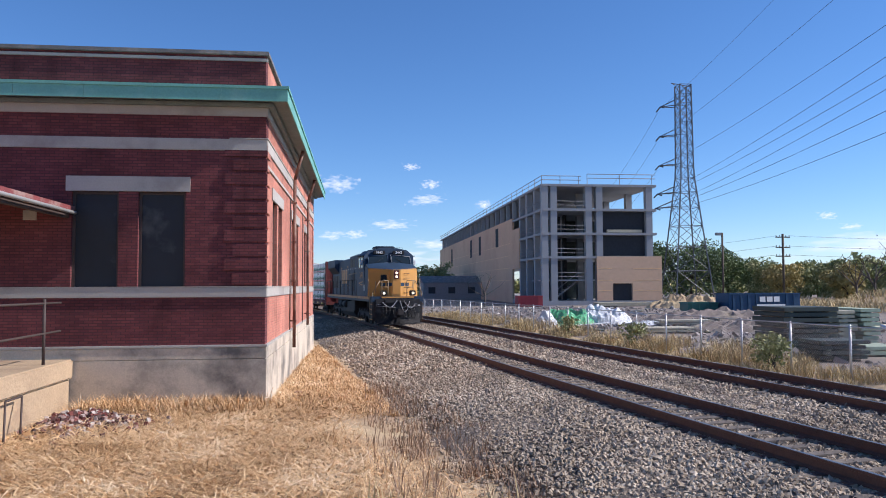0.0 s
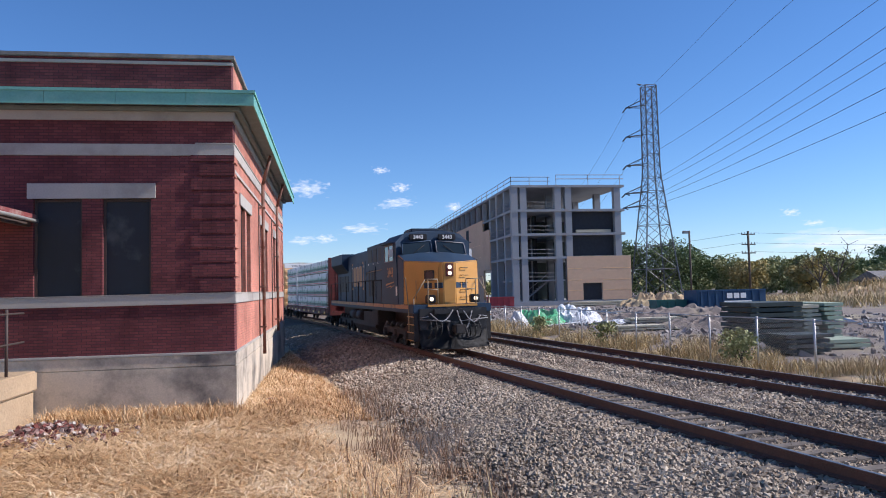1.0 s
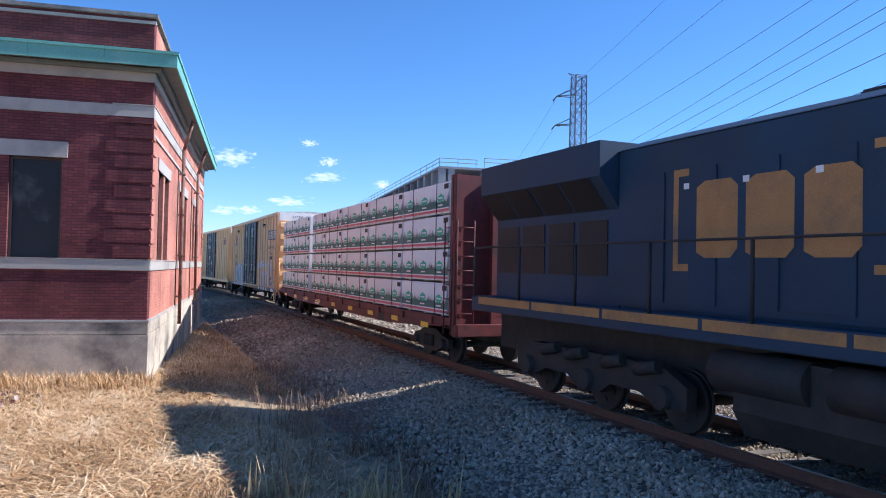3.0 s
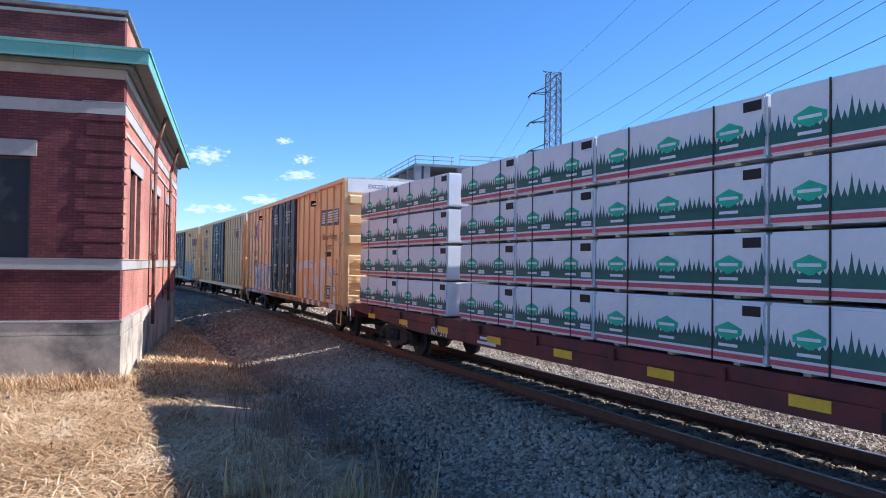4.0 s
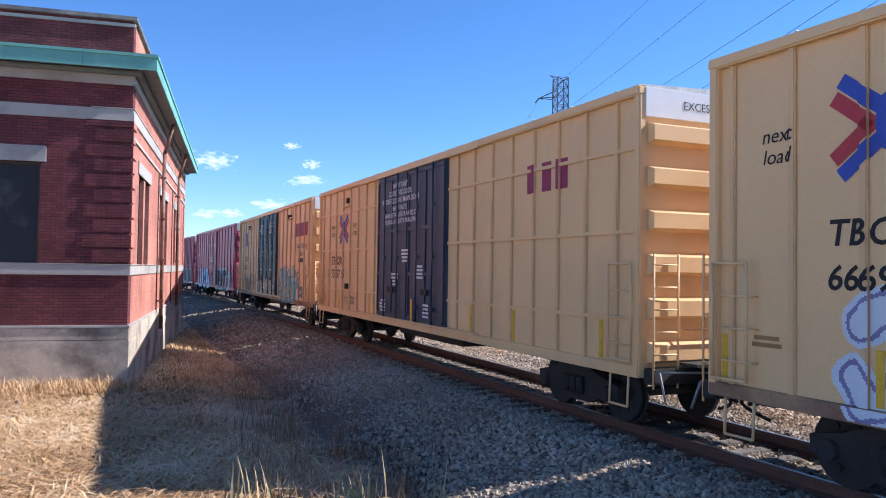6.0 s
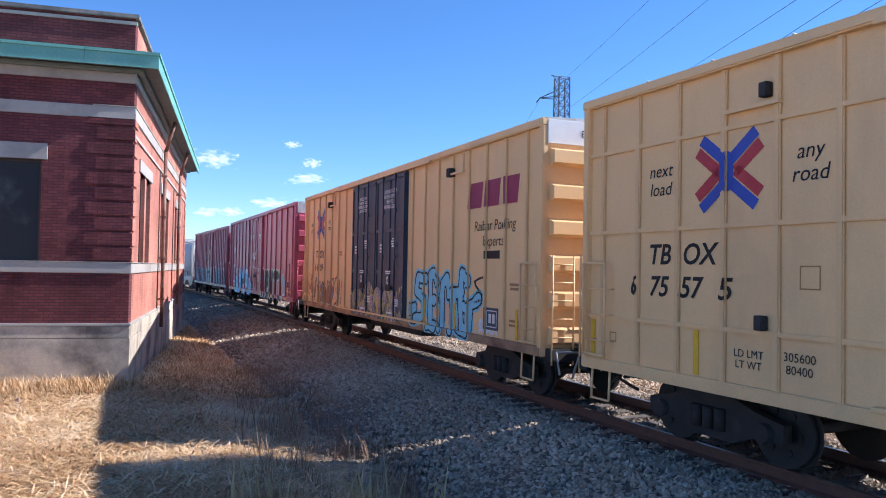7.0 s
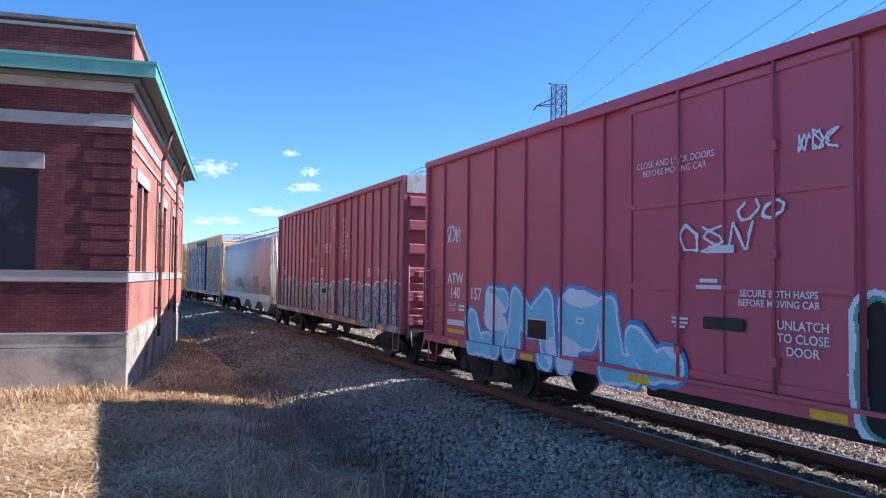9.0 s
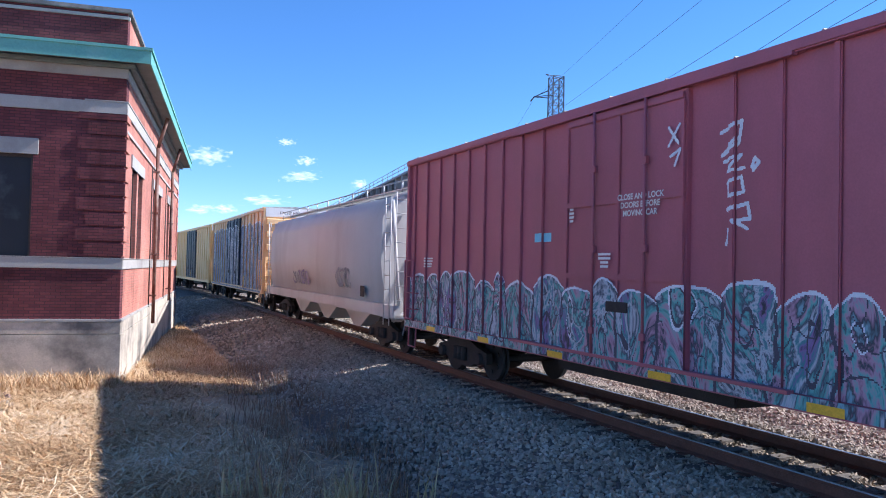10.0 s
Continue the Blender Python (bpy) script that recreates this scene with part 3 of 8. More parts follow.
# stone base in two steps with the ledge
part("base_course", boxes((XL, XC + 0.045, YC - 0.045, YC + 0.3, ZG, 0.62), (XC - 0.3, XC + 0.045, YC + 0.3, YE + 0.3, ZG, 0.62), bevel=0.01), M["base"], station, "stained concrete base course")
part("water_table", boxes((XL, XC + 0.035, YC - 0.035, YC + 0.2, 0.63, 0.90), (XC - 0.2, XC + 0.035, YC + 0.2, YE + 0.2, 0.63, 0.90), bevel=0.01), M["base"], station)
part("ledge", boxes((XL, XC + 0.06, YC - 0.06, YC + 0.2, 0.903, 0.965), (XC - 0.2, XC + 0.06, YC + 0.2, YE + 0.2, 0.903, 0.965), bevel=0.012), M["stone"], station, "pale stone ledge")
for z0, z1, out, nm in ((2.10, 2.34, 0.038, "sill_band"), (5.65, 5.93, 0.038, "string_course"), (6.49, 6.80, 0.038, "frieze_band")):
    part(nm, boxes((XL, XC + out, YC - out, YC + 0.1, z0, z1), (XC - 0.1, XC + out, YC + 0.1, YE + out, z0, z1), bevel=0.012), M["stone"], station, "weathered limestone band")
part("ledge_cap", boxes((XL, XC + 0.055, YC - 0.055, YC + 0.05, 2.343, 2.36), (XC - 0.05, XC + 0.055, YC + 0.05, YE, 2.343, 2.36)), M["stone"], station)
part("ledge_cap", boxes((-3.1, XC + 0.055, YC - 0.055, YC + 0.05, 5.932, 5.955), (XC - 0.05, XC + 0.055, YC + 0.05, YE, 5.932, 5.955)), M["stone"], station)
part("string_course", boxes((XC - 0.05, XC + 0.04, YC + 0.1, YE, 5.25, 5.33)), M["stone"], station)
# eaves: soffit, brackets and copper fascia on both fronts
OV, ZE = 0.53, 7.11
soffit = bmesh.new()
sv = [soffit.verts.new(p) for p in ((XL, YC - 0.02, 6.80), (XL, YC - OV, 6.86), (XC + OV, YC - OV, 6.86), (XC + OV, YE + OV, 6.86), (XC + 0.02, YE + OV, 6.80), (XC + 0.02, YC - 0.02, 6.80),
                                   (XL, YC - 0.02, 7.08), (XL, YC - OV, 7.08), (XC + OV, YC - OV, 7.08), (XC + OV, YE + OV, 7.08), (XC + 0.02, YE + OV, 7.08), (XC + 0.02, YC - 0.02, 7.08))]
for f in ((0, 5, 2, 1), (5, 4, 3, 2), (6, 7, 8, 11), (11, 8, 9, 10), (0, 1, 7, 6), (1, 2, 8, 7), (2, 3, 9, 8), (3, 4, 10, 9)):
    soffit.faces.new([sv[i] for i in f])
part("eave", soffit, M["soffit"], station, "dark painted eave underside")
x = XC + OV + 0.03
while x > XL:
    x0 = max(XL, x - 1.55)
    part("fascia_panel", boxes((x0 + 0.006, x, YC - OV - 0.03, YC - OV, ZE - 0.36, ZE), (x0 + 0.006, x, YC - OV - 0.06, YC - OV - 0.03, ZE - 0.07, ZE)), M["copper"], station, "green copper eave fascia")
    x = x0
part("fascia", boxes((XC + OV, XC + OV + 0.03, YC - OV, YE + OV, ZE - 0.36, ZE), (XC + OV + 0.03, XC + OV + 0.06, YC - OV - 0.06, YE + OV, ZE - 0.07, ZE)), M["copper"], station)
part("flashing", boxes((XL, XC + OV, YC - OV, YC + 0.02, 7.084, ZE - 0.002), (XC, XC + OV, YC + 0.02, YE + OV, 7.084, ZE - 0.002)), M["copper"], station)
part("cornice_moulding", boxes((XL, XC + 0.2, YC - 0.2, YC - 0.05, 6.70, 6.80), (XC + 0.05, XC + 0.2, YC - 0.05, YE, 6.70, 6.80), bevel=0.02), M["soffit"], station)
# lintels
part("lintel", boxes((-6.86, -4.01, YC - 0.04, YC + 0.2, 4.63, 4.99), bevel=0.008), M["stone"], station, "grey stone lintel")
part("lintel", boxes((-12.2, -10.7, YC - 0.04, YC + 0.2, 4.63, 4.99), bevel=0.008), M["stone"], station, "grey stone lintel")
for a, b in ((19.8, 22.75), (25.45, 28.85), (31.3, 34.4)):
    part("lintel", boxes((XC - 0.2, XC + 0.035, a, b, 4.60, 4.92), bevel=0.008), M["stone"], station, "pale stone lintel")
# boarded windows with frames
for a, b, p, q in front_holes:
    w = base("window", "", "")
    w.parent = station
    part("window_board", boxes((a + 0.03, b - 0.03, YC + 0.13, YC + 0.16, p, q)), M["board"], w, "dark boarded window")
    part("window_frame", boxes((a, a + 0.06, YC + 0.09, YC + 0.17, p, q), (b - 0.06, b, YC + 0.09, YC + 0.17, p, q), (a + 0.06, b - 0.06, YC + 0.09, YC + 0.17, q - 0.06, q)), M["frame"], w)
for a, b, p, q in side_holes:
    w = base("window", "", "")
    w.parent = station
    part("window_board", boxes((XC - 0.16, XC - 0.13, a + 0.03, b - 0.03, p, q)), M["board"], w, "dark boarded window")
    part("window_frame", boxes((XC - 0.17, XC - 0.09, a, a + 0.06, p, q), (XC - 0.17, XC - 0.09, b - 0.06, b, p, q), (XC - 0.17, XC - 0.09, a + 0.06, b - 0.06, q - 0.06, q),
                               (XC - 0.17, XC - 0.10, (a + b) / 2 - 0.03, (a + b) / 2 + 0.03, p, q - 0.06)), M["frame"], w)
# brick quoins: blocks of five courses with a sunk course between
z, i = 2.40, 0
while z < 5.55:
    wide = 0.98 if i % 2 else 0.78
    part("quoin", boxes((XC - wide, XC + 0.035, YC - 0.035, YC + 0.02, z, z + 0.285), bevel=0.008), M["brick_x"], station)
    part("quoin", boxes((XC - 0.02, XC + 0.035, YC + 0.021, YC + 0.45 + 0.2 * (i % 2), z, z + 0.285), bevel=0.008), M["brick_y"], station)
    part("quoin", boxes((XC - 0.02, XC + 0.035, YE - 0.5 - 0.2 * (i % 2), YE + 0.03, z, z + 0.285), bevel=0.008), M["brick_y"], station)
    z, i = z + 0.345, i + 1
# downpipes: out at the eave, back to the wall, down to the base
for y, zb in ((25.3, 0.35), (32.0, 0.75)):
    dp = rods([((XC + 0.42, y - 0.3, 6.80), (XC + 0.14, y, 5.9)), ((XC + 0.14, y, 5.9), (XC + 0.14, y, zb))], 0.055, 8)
    for k in range(4):
        quad_box(dp, XC, XC + 0.21, y - 0.075, y + 0.075, 1.2 + 1.3 * k, 1.25 + 1.3 * k)
    part("downpipe", dp, M["pipe"], station, "rusty red downpipe")
for y in (24.7, 30.2):
    part("conduit", rods([((XC + 0.05, y, 5.2), (XC + 0.05, y, 0.9))], 0.02), M["frame"], station)
# vent and canopy by the loading dock
vent = boxes((-7.80, -7.50, YC - 0.03, YC, 3.93, 4.16))
for k in range(5):
    quad_box(vent, -7.78, -7.52, YC - 0.045, YC - 0.03, 3.95 + 0.042 * k, 3.97 + 0.042 * k)
part("wall_vent", vent, M["stone"], station)
canopy = base("canopy", "", "")
canopy.parent = station
part("canopy_roof", prism([(-6.66, 4.16), (-6.66, 4.26), (-9.5, 4.75), (-9.5, 4.62)], "y", 11.0, YC - 0.002), M["awning"], canopy, "faded red metal canopy roof")
part("canopy_beam", boxes((-6.90, -6.78, 11.0, YC - 0.003, 3.98, 4.14), (-9.4, -9.2, 11.0, YC - 0.003, 4.0, 4.6)), M["frame"], canopy)
part("gutter", rods([((-6.62, 11.0, 4.12), (-6.62, YC - 0.06, 4.10))], 0.045), M["galv"], canopy)

# loading dock with its railing
dock = base("loading_dock", "low concrete loading dock with worn edges against the station", "dock")
part("dock_wall", boxes((-14.0, -6.66, 9.0, YC - 0.12, ZG, 0.22), bevel=0.02), M["dock"], dock)
part("dock_slab", boxes((-14.0, -6.58, 9.0, YC - 0.12, 0.235, 0.68), bevel=0.035), M["dock"], dock, "worn sandstone coloured slab edge")
rail_thing = base("dock_railing", "thin black pipe railing on the loading dock", "railing")
for y in (17.2, 14.6, 12.0):
    part("post", rods([((-6.75, y, 0.68), (-6.75, y, 2.10))], 0.035, 8), M["frame"], rail_thing)
part("rail_bar", rods([((-6.75, 11.9, 2.02), (-6.75, 18.1, 2.00))], 0.024, 8), M["frame"], rail_thing)
part("rail_bar", rods([((-6.75, 11.9, 1.30), (-6.75, 18.1, 1.36))], 0.024, 8), M["frame"], rail_thing)


# ---- the train ----
SPEED = 16.2
_yy = [y * 0.5 for y in range(-600, 1201)]
_pts = [beside(y, 0) for y in _yy]
_ss = [0.0]
for a, b in zip(_pts, _pts[1:]):
    _ss.append(_ss[-1] + (b - a).length)
_s0 = _ss[600]
_ss = [s - _s0 for s in _ss]


def on_line(s):
    """The point of the near track's centre line s metres ahead of the camera's place, along the line."""
    return Vector((float(np.interp(s, _ss, [p.x for p in _pts])), float(np.interp(s, _ss, [p.y for p in _pts])), 0.0))


def car_rows(s_start, length):
    rows = []
    for k in range(41):
        t = k * 0.25
        s = s_start - SPEED * t
        a, b = on_line(s + 2.2), on_line(s + length - 2.2)
        d = (a - b).normalized()
        o = a + d * 2.2
        rows.append((t, pose(o.x, o.y, 0, 0, 0, math.degrees(math.atan2(d.y, d.x)))))
    return rows


WHEELS = []          # (wheelset, its place along its truck)
MOVERS = []          # (thing, start of its front along the line, length)


def on_side(x, z, y=-1.56):
    return pose(x, y, z, 90, 0, 0)


def on_front(y, z, x):
    return pose(x, y, z, 90, 0, 90)


def wheel_bm():
    bm = bmesh.new()
    for y0, y1, r in ((-0.80, -0.70, 0.44), (-0.70, -0.67, 0.475), (0.70, 0.80, 0.44), (0.67, 0.70, 0.475)):
        rod(bm, (0, y0, 0), (0, y1, 0), r, 20)
    rod(bm, (0, -1.0, 0), (0, 1.0, 0), 0.08, 8)
    for k in range(6):
        a = math.pi * k / 3
        for y in (-0.812, 0.812):
            rod(bm, (0.26 * math.cos(a), y - 0.012, 0.26 * math.sin(a)), (0.26 * math.cos(a), y + 0.012, 0.26 * math.sin(a)), 0.05, 6)
    return bm


WHEEL = mesh_of("wheelset", wheel_bm(), M["locodark"])
_sf = bmesh.new()
for y in (-1.02, 1.02):
    ol = [(-1.15, 0.36), (-1.15, 0.58), (-0.75, 0.66), (-0.4, 0.78), (0.4, 0.78), (0.75, 0.66), (1.15, 0.58), (1.15, 0.36), (0.7, 0.34), (0.38, 0.22), (-0.38, 0.22), (-0.7, 0.34)]
    va = [_sf.verts.new((p[0], y - 0.07, p[1])) for p in ol]
    vb = [_sf.verts.new((p[0], y + 0.07, p[1])) for p in ol]
    for i in range(12):
        _sf.faces.new((va[i], va[(i + 1) % 12], vb[(i + 1) % 12], vb[i]))
    _sf.faces.new(va[::-1])
    _sf.faces.new(vb)
    for q in (-0.89, 0.89):
        rod(_sf, (q, y - 0.16, 0.45), (q, y + 0.1, 0.45), 0.12, 10)
    for q in (-0.2, 0, 0.2):
        rod(_sf, (q, y - 0.1, 0.34), (q, y - 0.1, 0.62), 0.075, 8)
bmesh.ops.recalc_face_normals(_sf, faces=_sf.faces[:])
quad_box(_sf, -0.2, 0.2, -1.05, 1.05, 0.45, 0.75)
SIDEFRAME = mesh_of("truck", _sf, M["locodark"])


def truck(parent, x):
    t = share("truck", SIDEFRAME, parent, pose(x, 0, 0))
    for q in (-0.89, 0.89):
        WHEELS.append((share("wheelset", WHEEL, t, pose(q, 0, 0.44)), q))


_cp = boxes((-0.1, 0.55, -0.12, 0.12, 0.74, 0.98), (0.4, 0.66, -0.2, 0.14, 0.70, 1.02), bevel=0.03)
for q in (-0.34, 0.34):
    rod(_cp, (0.05, q, 0.95), (0.35, q, 0.62), 0.03)
    rod(_cp, (0.35, q, 0.62), (0.55, q * 0.8, 0.58), 0.03)
COUPLER = mesh_of("coupler", _cp, M["locodark"])


def ladder(x, y, z0, z1, across, n, wide=0.42):
    bm = bmesh.new()
    dx, dy = (wide, 0) if across == "x" else (0, wide)
    for k in (0, 1):
        rod(bm, (x + dx * k, y + dy * k, z0), (x + dx * k, y + dy * k, z1), 0.016)
    for i in range(n):
        z = z0 + (z1 - z0) * (i + 0.5) / n
        rod(bm, (x, y, z), (x + dx, y + dy, z), 0.013)
    return bm


def loop_strokes(x0, z0, w, h, r):
    """One looping sprayed line, no writing."""
    a, b = int(r.integers(1, 4)), int(r.integers(1, 4))
    u, v = r.random() * 6.3, r.random() * 6.3
    p = [(x0 + w * (0.5 + 0.46 * math.sin(a * t + u) + 0.05 * math.sin(5 * t)), z0 + h * (0.5 + 0.46 * math.sin(b * t + v))) for t in [k * 0.42 for k in range(13)]]
    return list(zip(p, p[1:]))


def graffiti(parent, x0, x1, z0, z1, letters, mats, seed, surface, thick=0.15, cell=0.017, strokes=None, label="spray-painted graffiti in bold outlined shapes"):
    """Sprayed shapes lying on the car side: small cells over the ribs, coloured by their distance from the strokes. mats: halo, outline, fill, light."""
    r = np.random.default_rng(seed)
    if thick < 0.06:
        cell = 0.012
    segs = []
    if strokes:
        for line in strokes:
            segs += list(zip(line, line[1:]))
    else:
        w = (x1 - x0) / letters
        for k in range(letters):
            segs += loop_strokes(x0 + w * k + 0.04 * w, z0 + 0.1, w * 0.92, (z1 - z0) * (0.72 + 0.2 * r.random()), r)
    nx, nz = int((x1 - x0 + 0.6) / cell), int((z1 - z0 + 0.3) / cell)
    X, Z = np.meshgrid(x0 - 0.3 + cell * (np.arange(nx) + 0.5), z0 - 0.1 + cell * (np.arange(nz) + 0.5))
    P = np.stack([X.ravel(), Z.ravel()], 1)
    D = np.full(len(P), 9.0)
    for a, b in segs:
        a, b = np.array(a, float), np.array(b, float)
        d = b - a
        t = np.clip(((P - a) @ d) / (d @ d + 1e-9), 0, 1)
        D = np.minimum(D, np.linalg.norm(P - a - t[:, None] * d, axis=1))
    edge = min(1.0, thick / 0.12)
    D += 0.022 * edge * (np.sin(P[:, 0] * 6 + seed) * np.cos(P[:, 1] * 7) + 0.5 * np.sin(P[:, 0] * 17 + 3 * P[:, 1]))
    vs, fs, mi = [], [], []
    h = cell / 2
    for (x, z), d in zip(P, D):
        if d > thick + 0.11 * edge or z < z0 - 0.05:
            continue
        k = 0 if d > thick + 0.05 * edge else 1 if d > thick else 2
        if k == 2 and math.sin(x * 2.3 + seed) + math.sin(z * 5 + x * 1.3) > 0.8:
            k = 3
        n = len(vs)
        y = surface(x, z) - 0.004
        for px, pz in ((x - h, z - h), (x + h, z - h), (x + h, z + h), (x - h, z + h)):
            vs.append((px, y, pz))
        fs.append((n, n + 1, n + 2, n + 3))
        mi.append(k)
    ob = raw("graffiti", vs, fs, mats[0])
    for m in mats[1:]:
        ob.data.materials.append(m)
    ob.data.polygons.foreach_set("material_index", mi)
    ob.parent = parent
    ob["label"] = label
    return ob


def sprayed_band(parent, x0, x1, z0, z1, fill, dark, light, seed, surface, cell=0.024, wide=0.95, crest=0.05):
    """A car side painted over in crowded upright shapes: blended fill, dark and light outlines, a wavy pale crest."""
    r = np.random.default_rng(seed)
    n_sh = int((x1 - x0) / wide) + 3
    left = [x0 + wide * (k - 1 + 0.5 * r.random()) for k in range(n_sh)]
    lean = [0.35 * (r.random() - 0.5) for _ in range(n_sh)]
    rise = [0.22 * r.random() for _ in range(n_sh)]
    gaps = [(0.28 + 0.4 * r.random(), 0.2 + 0.55 * r.random(), 0.05 + 0.12 * r.random(), 0.10 + 0.22 * r.random()) for _ in range(n_sh)]
    vs, fs, mi = [], [], []
    h = cell / 2
    for i in range(int((x1 - x0) / cell)):
        x = x0 + cell * (i + 0.5)
        for j in range(int((z1 - z0) / cell)):
            z = z0 + cell * (j + 0.5)
            v = (z - z0) / (z1 - z0)
            wob = 0.10 * noise.noise(Vector((x * 1.1, z * 2.4, seed))) + 0.05 * noise.noise(Vector((x * 4, z * 5, seed + 3)))
            near = int((x - x0) / wide) + 1
            q = max((k for k in range(max(0, near - 2), min(n_sh - 1, near + 3)) if left[k] + lean[k] * v + wob <= x), key=lambda k: left[k] + lean[k] * v, default=0)
            a, b = left[q] + lean[q] * v + wob, left[q + 1] + lean[q + 1] * v + wob
            u = (x - a) / max(b - a, 0.05)
            top = z1 - rise[q] - 0.20 * abs(2 * u - 1) ** 2.2
            if z > top + wob * 0.6:
                continue
            cu, cv, ru, rv = gaps[q]
            e = math.hypot((u - cu) / ru, (v - cv) / rv)
            d = min(x - a, b - x)
            k = 0
            vein = noise.noise(Vector((x * 2.6, z * 1.7, seed + 8)))
            if z > top + wob * 0.6 - crest:
                k = 2
            elif d < 0.025 or 0.82 < e < 1.0 or abs(vein - 0.12) < 0.012:
                k = 1
            elif 1.0 <= e < 1.15 and q % 3 == 0:
                k = 2
            n = len(vs)
            y = surface(x, z) - 0.004
            for px, pz in ((x - h, z - h), (x + h, z - h), (x + h, z + h), (x - h, z + h)):
                vs.append((px, y, pz))
            fs.append((n, n + 1, n + 2, n + 3))
            mi.append(k)
    ob = raw("graffiti", vs, fs, fill)
    ob.data.materials.append(dark)
    ob.data.materials.append(light)
    ob.data.polygons.foreach_set("material_index", mi)
    ob.parent = parent
    ob["label"] = "layered multicoloured graffiti along the lower side"
    return ob


def boxcar(label, L, paint, door, door_paint, ribs, top=4.98, end_paint=None, rows_z=(), sill=0.88, end_white=True, sill_paint=None):
    """A high box car. Its front is at x = 0 and it reaches back to -L; door: (from, to, leaves)."""
    car = base("boxcar", label, "freight car", "cars of the freight train")
    end_paint = end_paint or paint
    d0, d1, leaves = door
    ztop = top - 0.14
    part("body", boxes((-L, 0, -1.47, 1.47, sill + 0.12, ztop), bevel=0.015), paint, car)
    rib_xs = [x for x in ribs if not d1 - 0.15 < x < d0 + 0.15]
    rib = mesh_of("rib", boxes((-0.045, 0.045, -0.045, 0.0, sill + 0.14, ztop), bevel=0.014), paint)
    for x in rib_xs:
        share("rib", rib, car, pose(x, -1.47, 0))
        share("rib", rib, car, pose(x, 1.47, 0, 0, 0, 180))
    for z in rows_z:
        for a, b in ((d0, -0.1), (-L + 0.1, d1)):
            part("side_stiffener", boxes((min(a, b), max(a, b), -1.512, -1.47, z - 0.03, z + 0.03), bevel=0.008), paint, car)
    for y in (-1, 1):
        part("top_chord", boxes((-L - 0.02, 0.02, min(y * 1.44, y * 1.575), max(y * 1.44, y * 1.575), ztop - 0.02, ztop + 0.12), bevel=0.02), paint, car)
        part("side_sill", boxes((-L, 0, min(y * 1.40, y * 1.56), max(y * 1.40, y * 1.56), sill, sill + 0.16), bevel=0.015), sill_paint or paint, car)
        part("corner_post", boxes((-0.12, 0.015, min(y * 1.44, y * 1.55), max(y * 1.44, y * 1.55), sill, ztop), bevel=0.015), paint, car)
        part("corner_post", boxes((-L - 0.015, -L + 0.12, min(y * 1.44, y * 1.55), max(y * 1.44, y * 1.55), sill, ztop), bevel=0.015), paint, car)
    roof = prism([(-1.52, ztop + 0.10), (-1.52, ztop + 0.13), (0, top + 0.06), (1.52, ztop + 0.13), (1.52, ztop + 0.10)], "x", -L, 0)
    for k in range(int(L / 1.2)):
        x = -0.6 - 1.2 * k
        for s in (-1, 1):
            rod(roof, (x, s * 1.5, ztop + 0.135), (x, 0, top + 0.065), 0.03, 4)
    part("roof", roof, M["roof"], car, "dusty galvanised roof")
    # corrugated ends
    for x, sgn in ((0.0, 1), (-L, -1)):
        n = 6
        e = bmesh.new()
        for k in range(n):
            z = sill + 0.35 + k * (ztop - sill - 0.9) / (n - 1)
            ol = [(x, z - 0.155), (x + sgn * 0.15, z - 0.105), (x + sgn * 0.15, z + 0.105), (x, z + 0.155)]
            va = [e.verts.new((p[0], -1.40, p[1])) for p in ol]
            vb = [e.verts.new((p[0], 1.40, p[1])) for p in ol]
            for i in range(3):
                e.faces.new((va[i], va[i + 1], vb[i + 1], vb[i]))
            e.faces.new(va)
            e.faces.new(vb[::-1])
        bmesh.ops.recalc_face_normals(e, faces=e.faces[:])
        part("end_corrugation", e, end_paint, car)
        if end_white:
            x1 = x + sgn * 0.03
            part("end_top_panel", boxes((min(x, x1), max(x, x1), -1.46, 1.46, ztop - 0.32, ztop + 0.1), bevel=0.008), M["roof"] if paint in (M["boxbrown"], M["boxred"]) else M["white"], car, "pale painted end top")
            lab = words("EXCESS HEIGHT CAR", 0.17, M["black"], car, pose(x + sgn * 0.036, 0, ztop - 0.12, 90, 0, 90 * sgn))
        part("ladder", ladder(x + sgn * 0.20, -1.44, 0.75, 2.6, "y", 6), end_paint, car)
        part("end_handrail", rods([((x + sgn * 0.22, -0.8, 1.55), (x + sgn * 0.22, 1.3, 1.55)), ((x + sgn * 0.05, -0.8, 1.55), (x + sgn * 0.22, -0.8, 1.55)), ((x + sgn * 0.05, 1.3, 1.55), (x + sgn * 0.22, 1.3, 1.55))], 0.016), end_paint, car)
        part("end_sill", boxes((min(x, x + sgn * 0.22), max(x, x + sgn * 0.22), -1.45, 1.45, 0.80, 1.02), bevel=0.015), M["locodark"] if end_white else paint, car)
        share("coupler", COUPLER, car, pose(x, 0, 0, 0, 0, 0 if sgn > 0 else 180))
        part("crossover_platform", boxes((min(x + sgn * 0.16, x + sgn * 0.5), max(x + sgn * 0.16, x + sgn * 0.5), -0.95, 0.95, 1.06, 1.10)), M["locodark"], car)
        part("draft_housing", boxes((min(x, x + sgn * 0.36), max(x, x + sgn * 0.36), -0.42, 0.42, 0.62, 1.0), bevel=0.03), M["locodark"], car)
        bend = [Vector((x + sgn * (0.2 + 0.35 * math.sin(math.pi * q / 8)), -0.55 + 0.035 * q, 0.78 - 0.045 * q)) for q in range(9)]
